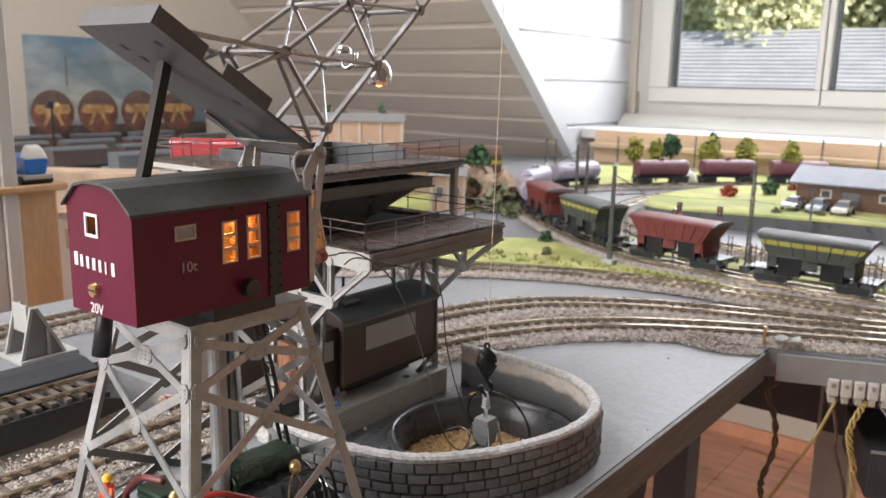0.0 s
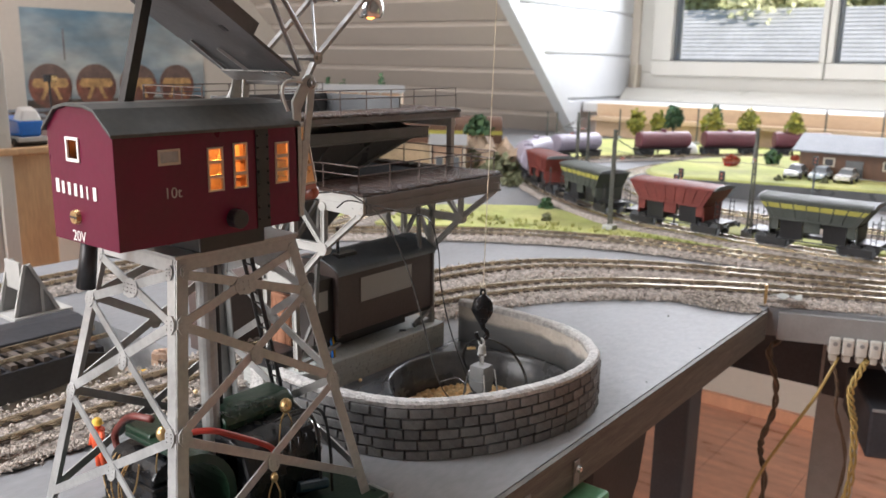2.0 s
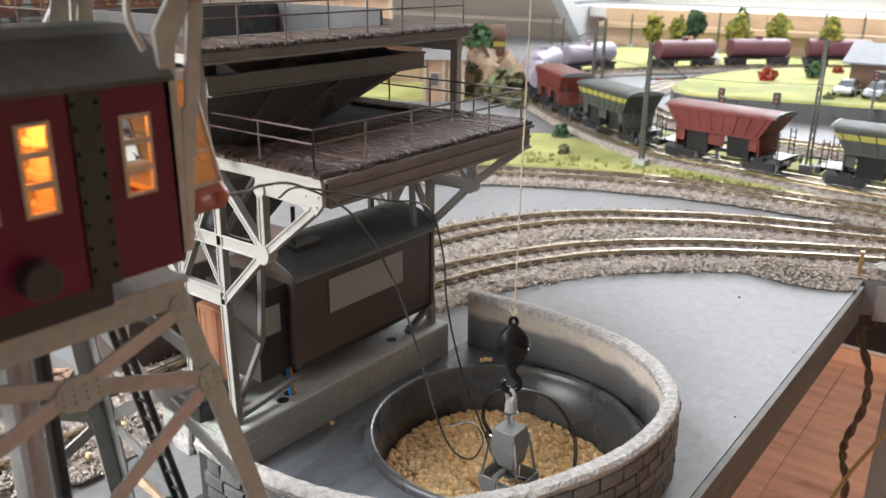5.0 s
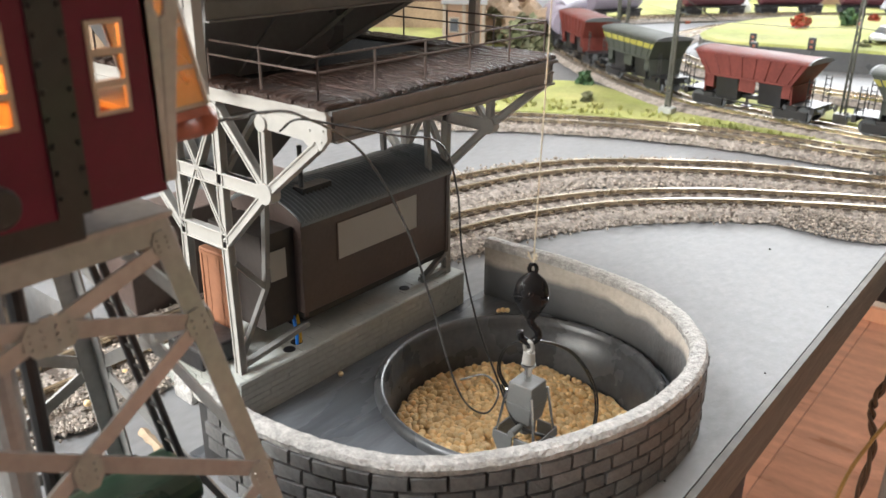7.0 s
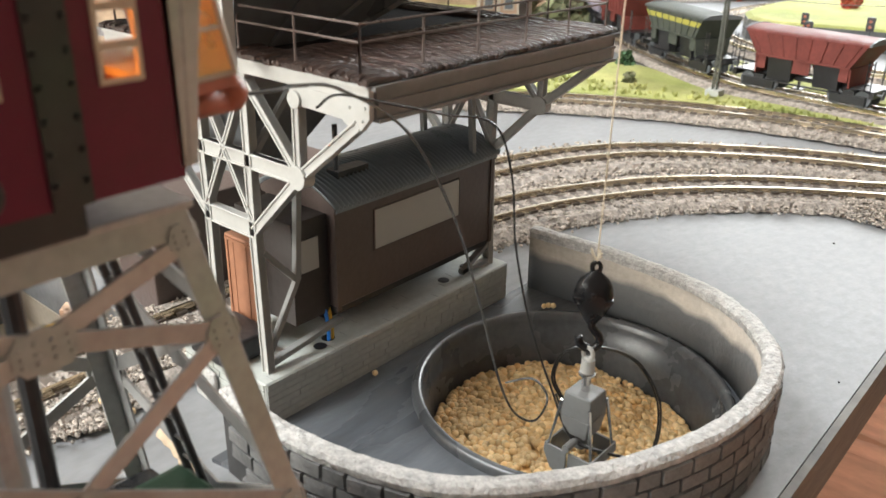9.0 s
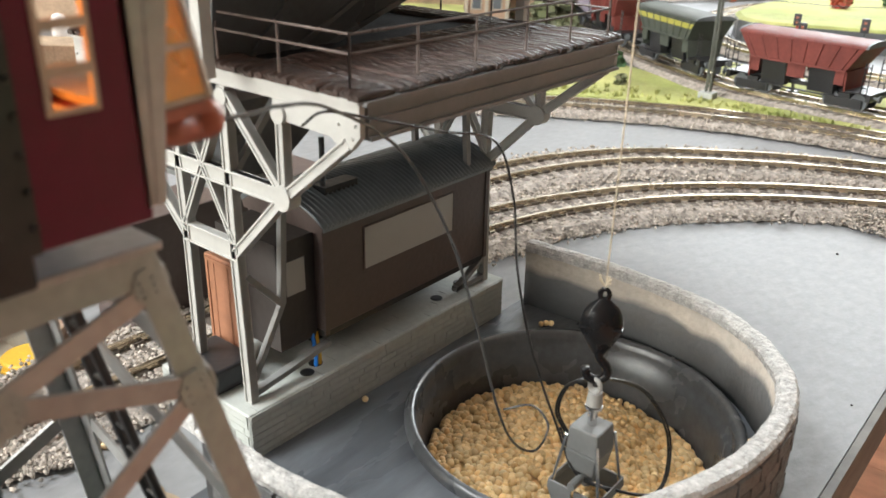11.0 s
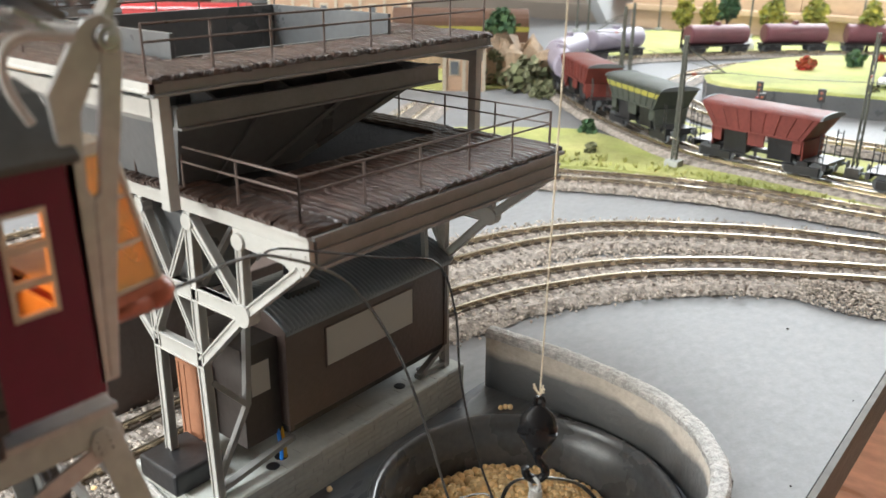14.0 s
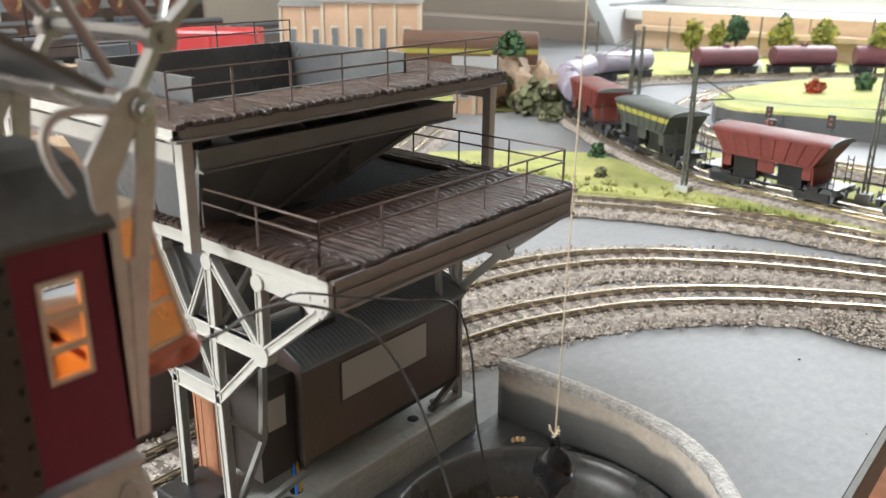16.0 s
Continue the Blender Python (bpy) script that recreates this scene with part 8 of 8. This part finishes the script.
for i in range(12):
    t = i / 11
    c = Vector((-0.2990, 0.2320, 0)).lerp(Vector((-0.2760, 0.2285, 0)), t)
    wd = 0.0020 + 0.0007 * math.sin(i * 2.3) + rg.uniform(-0.0008, 0.0008)
    rows.append([bm.verts.new((c.x + rg.uniform(-0.0006, 0.0006), c.y - wd, 0.0004)), bm.verts.new((c.x, c.y, 0.0010 + rg.uniform(0, 0.0008))), bm.verts.new((c.x + rg.uniform(-0.0006, 0.0006), c.y + wd, 0.0004))])
for a, b in zip(rows, rows[1:]):
    for j in range(2):
        bm.faces.new((a[j], a[j + 1], b[j + 1], b[j]))
card = solo("torn_card", bm, STRAW, "torn strip of tan card lying at the basin foot", "card")
card.modifiers.new("solid", "SOLIDIFY").thickness = 0.0006
# Scrap of torn white paper leaning at the plinth foot.
bm = B()
hull(bm, [(-0.3085, 0.2505, 0.0), (-0.2985, 0.2500, 0.0), (-0.2985, 0.2524, 0.0), (-0.3085, 0.2524, 0.0)], [(-0.3090, 0.2514, 0.0120), (-0.2990, 0.2512, 0.0095), (-0.2990, 0.2524, 0.0095), (-0.3090, 0.2524, 0.0120)])
solo("plaster_lump", bm, RIM, "thin scrap of torn white paper at the plinth foot", "plaster", bevel=0.001)

# ---- corner of the board: gravel heap, torn tape ----
rg = random.Random(5)
pl = []
for _ in range(3200):
    a, r = rg.uniform(0, 6.283), math.sqrt(rg.random())
    x, y = -0.190 + 0.034 * r * math.cos(a), 0.5565 + 0.016 * r * math.sin(a)
    pl.append((x, y, 0.001 + 0.0065 * (1 - r * r) * rg.random() ** 0.3, rg.uniform(0.0004, 0.0009)))
h = pebbles("gravel_heap", pl, GRAVEL, None, "", 9)
tagged(h, "heap of loose ballast stones at the board corner", "gravel", kind="stuff")
bm = B()
rows = []
for i in range(8):
    x = -0.156 + 0.018 * i / 7
    rows.append([bm.verts.new((x + 0.001 * math.sin(i * 2.1 + j), 0.5725 + 0.007 * (x + 0.156) / 0.018 + 0.004 * j, 0.0085 + 0.0012 * math.sin(i * 1.7 + j * 2))) for j in range(3)])
for a, b in zip(rows, rows[1:]):
    for j in range(2):
        bm.faces.new((a[j], a[j + 1], b[j + 1], b[j]))
tape = solo("tape", bm, PLINTH, "torn strip of pale tape at the rail joint", "tape")
tape.modifiers.new("solid", "SOLIDIFY").thickness = 0.0004
solo("screw_post", rod(B(), (-0.1600, 0.5760, 0.0), (-0.1600, 0.5760, 0.0150), 0.0011, seg=8), BRASS, "small brass post at the rail joint", "post")

# specks of dirt on the board
for x, y, r in ((-0.2008, 0.5077, 0.0006), (-0.1625, 0.3900, 0.0004), (-0.1640, 0.3120, 0.0004), (-0.1610, 0.4600, 0.0003)):
    solo("speck", ball(B(), (x, y, r * 0.5), r, r * 0.7, 8, 6), BLACK, "small dark speck of dirt on the board", "speck", "dirt specks")

# ---- under the board ----
D = Vector((0.93, 0.367, 0)).normalized()
Nn = Vector((D.y, -D.x, 0))
O = Vector((-0.157, 0.578, 0))


def slabd(bm, u0, u1, v0, v1, z0, z1):
    p = [O + D * u + Nn * v for u, v in ((u0, v0), (u1, v0), (u1, v1), (u0, v1))]
    return hull(bm, [(q.x, q.y, z0) for q in p], [(q.x, q.y, z1) for q in p])


solo("support_beam", box(B(), -0.560, -0.1555, 0.752, 0.775, -0.114, -0.0205), LEGBLK, "black painted support beam under the layout", "beam", bevel=0.001)
solo("table_leg", box(B(), -0.1550, -0.1250, 0.742, 0.790, FLOOR_Z, -0.0205), MIDGREY, "grey painted table leg under the layout", "table leg", bevel=0.002)
solo("table_leg", box(B(), -0.2790, -0.2480, 0.690, 0.722, FLOOR_Z, -0.0205), LEGBLK, "black square table leg under the layout", "table leg", bevel=0.002)
solo("cover_plate", box(B(), -0.1492, 0.060, 0.728, 0.7405, -0.110, -0.0205), LEGBLK, "black plate screwed across the grey table leg", "plate", bevel=0.001)
shelf = thing("shelf_box", O + D * 0.12 + Vector((0, 0, -0.09)), "black box with a worn edge hanging under the layout", "box")
part("shell", slabd(B(), 0.068, 0.240, -0.075, 0.014, -0.096, -0.062), LEGBLK, shelf, bevel=0.002)
part("edge_strip", slabd(B(), 0.069, 0.239, 0.0135, 0.0148, -0.0625, -0.0605), MIDGREY, shelf, "worn pale edge")
for u in (0.105, 0.200):
    part("hanger", slabd(B(), u, u + 0.006, -0.060, -0.050, -0.0615, -0.0205), LEGBLK, shelf)
# terminal strip with wires
term = thing("terminal_block", O + D * 0.055 + Vector((0, 0, -0.022)), "white plastic terminal strip with screws under the board edge", "terminal block")
for k in range(5):
    u = 0.0385 + k * 0.0082
    seg = part("segment", slabd(B(), u, u + 0.0070, 0.0010, 0.0110, -0.0270, -0.0150), NYLON, term, bevel=0.0010)
    c = O + D * (u + 0.0035) + Nn * 0.0110
    part("screw", rod(B(), (c.x, c.y, -0.0190), (c.x + Nn.x * 0.0008, c.y + Nn.y * 0.0008, -0.0190), 0.0015, seg=12), MIDGREY, seg)
    part("socket", slabd(B(), u + 0.0012, u + 0.0058, 0.0025, 0.0095, -0.0320, -0.0270), NYLON, seg, bevel=0.0008)


def hang(name, pts, r, m, label, group, twist=0.0, strands=1):
    line = spline([Vector(p) for p in pts], 14)
    for k in range(strands):
        out = []
        for i, p in enumerate(line):
            a = i * 0.42 + k * 2 * math.pi / strands
            out.append(p + Vector((math.cos(a), math.sin(a), 0)) * twist)
        solo(name, tube(B(), out, r, 6), m, label, "cable", group, smooth=True)


def U(u, v, z):
    p = O + D * u + Nn * v
    return (p.x, p.y, z)


hang("cable", [U(0.012, 0.001, -0.0205), U(0.002, 0.006, -0.030), U(0.0075, 0.012, -0.049), U(0.0085, 0.012, -0.070), U(0.0030, 0.012, -0.092), U(0.0030, 0.012, -0.104), U(0.0074, 0.012, -0.126), U(0.0050, 0.012, -0.180), U(0.0110, 0.012, -0.300)], 0.0012, WIREBR, "dark brown twisted cable hanging under the board", "brown cables", 0.0012, 2)
hang("cable", [U(0.0455, 0.006, -0.0300), U(0.0420, 0.012, -0.0350), U(0.0310, 0.020, -0.0570), U(0.0170, 0.020, -0.0850), U(0.0040, 0.020, -0.1130), U(-0.0060, 0.020, -0.1500), U(-0.0120, 0.020, -0.2300)], 0.0011, WIREY, "dull yellow cable running across the legs", "yellow cables", 0.0, 1)
hang("cable", [U(0.0400, 0.006, -0.0310), U(0.0430, 0.012, -0.0360), U(0.0462, 0.014, -0.0500), U(0.0470, 0.014, -0.0650), U(0.0565, 0.014, -0.1000), U(0.0520, 0.014, -0.1500), U(0.0480, 0.014, -0.2300)], 0.0008, WIREBR, "brown lead hanging from the terminal strip", "brown leads", 0.0006, 2)
hang("cable", [U(0.0640, 0.006, -0.0290), U(0.0600, 0.012, -0.0330), U(0.0540, 0.016, -0.0475), U(0.0560, 0.016, -0.0620), U(0.0590, 0.016, -0.0750), U(0.0610, 0.016, -0.1120), U(0.0560, 0.016, -0.1500), U(0.0520, 0.016, -0.2400)], 0.0009, WIREY, "yellow twisted lead hanging from the terminal strip", "yellow leads", 0.0017, 3)
hang("cable", [U(0.0715, 0.006, -0.0300), U(0.0760, 0.012, -0.0360), U(0.0860, 0.016, -0.0480), U(0.1000, 0.016, -0.0560)], 0.0007, MIDGREY, "thin grey lead bending away from the terminal strip", "grey leads")
# green box under the near edge
trafo = thing("control_box", (-0.145, 0.29, -0.06), "mint green control box clipped under the board edge", "control box")
part("lid", box(B(), -0.1720, -0.1445, 0.2400, 0.3175, -0.0400, -0.0240), mat("mint_green", (0.13, 0.36, 0.20), 0.4, vary=0.08), trafo, bevel=0.002)
part("body", box(B(), -0.1705, -0.1460, 0.2415, 0.3160, -0.0640, -0.0405), NYLON, trafo, bevel=0.002)
for y in (0.262, 0.302):
    bm = B()
    box(bm, -0.1543, -0.1536, y - 0.0024, y + 0.0024, -0.0185, -0.0065)
    rod(bm, (-0.1537, y, -0.0105), (-0.1532, y, -0.0105), 0.0024, seg=14)
    clip = part("clip", bm, GIRD, trafo, "small dark metal clip", bevel=0.0003)
    part("bolt", rod(B(), (-0.1532, y, -0.0105), (-0.1516, y, -0.0105), 0.0016, 0.0012, seg=6), BULB, clip, "small steel bolt")
solo("foam_block", prism(B(), [(0.335, -0.0210), (0.410, -0.0210), (0.400, -0.060), (0.380, -0.090), (0.350, -0.102), (0.335, -0.095)], "x", -0.200, -0.165), LEGBLK, "black rounded block under the board", "block", bevel=0.006)

# ---- west side: cabinet, toys, door frame, poster, yard ----
cabinet = thing("cabinet", (-0.80, 0.33, FLOOR_Z), "beech wood cabinet standing beside the layout", "cabinet")
part("body", box(B(), -0.950, -0.705, 0.318, 0.363, FLOOR_Z, 0.0790), WOOD, cabinet, bevel=0.002)
part("top", box(B(), -0.955, -0.695, 0.300, 0.368, 0.0790, 0.0850), WOOD, cabinet, bevel=0.0015)
loco = thing("toy_wagon", (-0.72, 0.348, 0.085), "bright blue toy wagon with a white hood on the cabinet", "wagon")
part("chassis", box(B(), -0.742, -0.700, 0.333, 0.358, 0.0890, 0.0930), GREYPL, loco, bevel=0.0008)
part("body", hull(B(), [(-0.738, 0.338, 0.0930), (-0.704, 0.338, 0.0930), (-0.704, 0.354, 0.0930), (-0.738, 0.354, 0.0930)], [(-0.741, 0.335, 0.1090), (-0.701, 0.335, 0.1060), (-0.701, 0.356, 0.1060), (-0.741, 0.356, 0.1090)]), BLUE, loco, bevel=0.0012)
part("hood", hull(B(), [(-0.716, 0.337, 0.1068), (-0.702, 0.337, 0.1058), (-0.702, 0.356, 0.1058), (-0.716, 0.356, 0.1068)], [(-0.714, 0.341, 0.1180), (-0.705, 0.341, 0.1150), (-0.705, 0.353, 0.1150), (-0.714, 0.353, 0.1180)]), WHITE, loco, bevel=0.0015)
for x in (-0.735, -0.706):
    bm = B()
    rod(bm, (x, 0.332, 0.0885), (x, 0.359, 0.0885), 0.0036, seg=12)
    part("wheel", bm, BLACK, loco)
frame_ = thing("door_frame", (-0.72, 0.305, FLOOR_Z), "white painted door frame beside the cabinet", "door frame", kind="structure")
part("jamb", box(B(), -0.760, -0.705, 0.270, 0.3165, FLOOR_Z, TOP), WALLP, frame_, bevel=0.002)
part("jamb_edge", box(B(), -0.7040, -0.6990, 0.3150, 0.3270, FLOOR_Z, TOP), PVC, frame_, bevel=0.001)

# poster: sky, four tank ends, dark yard; painted shapes lie on the sheet
PX = WEST + 0.002
poster = thing("poster", (PX, 1.07, 0.12), "large poster of four rust-red tank wagons under a cloudy sky", "poster")
SKYP = mat("poster_sky", (0.105, 0.190, 0.255), 0.6, vary=0.25, scale=11, fine=34, bump=0.0, tint=(0.40, 0.39, 0.34), stretch=(1, 0.6, 1.5))
part("sheet", box(B(), PX - 0.001, PX, 0.850, 1.290, 0.010, 0.255), SKYP, poster, "pale cloudy blue printed sky")
YARD = mat("poster_dark_yard", (0.10, 0.075, 0.055), 0.6, vary=0.5, scale=30, fine=90, bump=0.0, tint=(0.035, 0.028, 0.024))
part("printed_yard", box(B(), PX, PX + 0.0006, 0.850, 1.290, 0.010, 0.068), YARD, poster, "dark printed rail yard")
TANKP = mat("poster_rust", (0.20, 0.070, 0.042), 0.6, vary=0.45, scale=26, fine=120, bump=0.0, tint=(0.09, 0.055, 0.045))
TANKG = mat("poster_grey_top", (0.13, 0.085, 0.070), 0.6, vary=0.25, scale=40, fine=120, bump=0.0)
GOLD = mat("poster_gold", (0.40, 0.235, 0.095), 0.6, vary=0.45, scale=60, bump=0.0)
for k in range(4):
    y, z, r = 0.902 + 0.1030 * k, 0.096, 0.047
    bm = B()
    ring = [(y + r * math.cos(a), z + r * 1.0 * math.sin(a)) for a in (2 * math.pi * i / 28 for i in range(28))]
    prism(bm, ring, "x", PX + 0.0006, PX + 0.0012)
    tk = part("printed_tank", bm, TANKP, poster, "printed rust-red tank end")
    bm = B()
    ring = [(y + r * 0.99 * math.cos(a), z + r * 0.99 * math.sin(a)) for a in (0.30 + (math.pi - 0.6) * i / 14 for i in range(15))]
    prism(bm, ring, "x", PX + 0.0012, PX + 0.0016)
    part("printed_top", bm, TANKG, tk)
    bm = B()
    prism(bm, [(y - 0.034, z + 0.016), (y + 0.034, z + 0.016), (y + 0.040, z + 0.004), (y + 0.034, z - 0.003), (y - 0.034, z - 0.003), (y - 0.040, z + 0.004)], "x", PX + 0.0012, PX + 0.0017)
    for s in (-1, 1):
        prism(bm, [(y + s * 0.004, z - 0.003), (y + s * 0.013, z - 0.003), (y + s * 0.024, z - 0.028), (y + s * 0.016, z - 0.028)], "x", PX + 0.0012, PX + 0.0017)
    part("printed_emblem", bm, GOLD, tk)
bm = B()
prism(bm, [(0.936, 0.150), (0.938, 0.150), (0.938, 0.215), (0.936, 0.215)], "x", PX + 0.0017, PX + 0.0021)
part("printed_pole", bm, TANKG, poster)
plm = thing("yard_lamp", (-1.66, 0.855, 0.0), "black model yard lamp in front of the poster", "lamp")
part("post", rod(B(), (-1.66, 0.855, 0.0), (-1.66, 0.855, 0.115), 0.0022, seg=8), BLACK, plm)
part("head", box(B(), -1.665, -1.655, 0.845, 0.870, 0.108, 0.122), BLACK, plm, bevel=0.001)
part("reflector", box(B(), -1.654, -1.6535, 0.857, 0.869, 0.109, 0.120), BRASS, plm)

# yard under the poster: low dark loads, wagons, sheds
rg = random.Random(12)
for k in range(7):
    track([(-1.70 + 0.075 * k, 0.62), (-1.70 + 0.075 * k, 1.10), (-1.68 + 0.075 * k, 1.70)], "straight yard track under the poster", far, ballast=0.022, seed=100 + k, base=0.0001 * k) if k % 2 == 0 else None
YW = [(SLEEPER, "dark brown model box van in the yard"), (SEAL, "dark grey model box van in the yard"), (HUT, "dark umber model box van in the yard"), (BARN, "brown model box van in the yard"), (CREAM, "cream model box van in the yard")]


def box_van(at, angle, paint, roof, label, L=0.10):
    v = thing("box_van", (0, 0, 0), label, "wagon", "yard wagons")
    part("body", box(B(), -L / 2, L / 2, -0.016, 0.016, 0.012, 0.040), paint, v, bevel=0.0006)
    bm = B()
    arc = [(0.0172 * math.cos(a), 0.0398 + 0.0060 * math.sin(a)) for a in (math.pi * k / 8 for k in range(9))]
    hull(bm, [(-L / 2 - 0.001, y, z) for y, z in arc], [(L / 2 + 0.001, y, z) for y, z in arc])
    part("roof", bm, roof, v)
    part("underframe", box(B(), -L / 2, L / 2, -0.013, 0.013, 0.008, 0.012), BLACK, v)
    for s in (-1, 1):
        part("door", box(B(), -0.014, 0.014, s * 0.0163 - 0.0004, s * 0.0163 + 0.0004, 0.014, 0.037), paint, v)
        for x in (-L * 0.32, L * 0.32):
            part("wheel", rod(B(), (x, s * 0.0075, 0.0058), (x, s * 0.0088, 0.0058), 0.0058, seg=14), BLACK, v)
    v.matrix_basis = pose(*at, 0, 0, angle)


for k in range(16):
    col = (k % 4) * 2
    yy = 0.70 + (k // 4) * 0.135 + 0.03 * (k % 4)
    p_, l_ = YW[rg.randrange(4)]
    box_van((-1.70 + 0.075 * col, yy, 0.0078 + 0.0001 * col), 90, p_, SEAL, l_, 0.10)
REDB = mat("bright_red_wagon", (0.36, 0.020, 0.026), 0.4, vary=0.1, coat=0.3)
box_van(tuple(R37(-0.293, 1.10, 0.052)), 38, REDB, REDB, "bright red model wagon behind the platforms", 0.13)
bm = B()
box(bm, -0.42, 0.02, -0.035, 0.035, 0.0, 0.0515)
bm.transform(Matrix.Translation(R37(-0.24, 1.10, 0.0)) @ CAM37)
solo("embankment", bm, ROCK, "brown embankment behind the coaling station", "embankment")
for xc, yc, h, l in ((-0.40, 0.98, 0.026, "white plastic chimney cap standing there"), (-0.52, 0.86, 0.024, "white plastic chimney cap on the yard"), (-0.30, 0.93, 0.030, "white plastic bollard on the board")):
    p = R37(xc, yc, 0)
    c = solo("white_cap", lathe(B(), p, [(0.0075, 0.0), (0.0075, h * 0.7), (0.005, h * 0.93), (0.0, h)], 16), WHITE, l, "cap", "white caps", smooth=True)
bm = B()
box(bm, -0.06, 0.06, -0.02, 0.02, 0, 0.022)
bm.transform(Matrix.Translation(R37(-0.33, 0.86, 0)) @ CAM37)
solo("loading_dock", bm, ROCK, "tan stone loading dock on the board", "dock", bevel=0.001)
bm = B()
box(bm, -0.045, 0.045, -0.012, 0.012, 0, 0.040)
bm.transform(Matrix.Translation(Vector((-0.372, 0.315, 0.0))) @ Matrix.Rotation(radians(90), 4, "Z"))
solo("coal_wagon", bm, HUT, "dark brown wagon side behind the station", "wagon", bevel=0.0006)

# ---- laminate boards of the floor ----
k = 0
W_, L_ = 0.19, 1.30
for i in range(-10, 9):
    for j in range(-2, 3):
        x = i * W_
        y = j * L_ + (i % 3) * 0.43 - 0.3
        x0, x1, ya, yb = max(x, WEST), min(x + W_ - 0.0012, EAST), max(y, SOUTH), min(y + L_ - 0.0012, NORTH)
        if x1 - x0 > 0.02 and yb - ya > 0.02:
            part("floor_board", box(B(), x0, x1, ya, yb, FLOOR_Z - 0.0075, FLOOR_Z), FLOORW, floor)
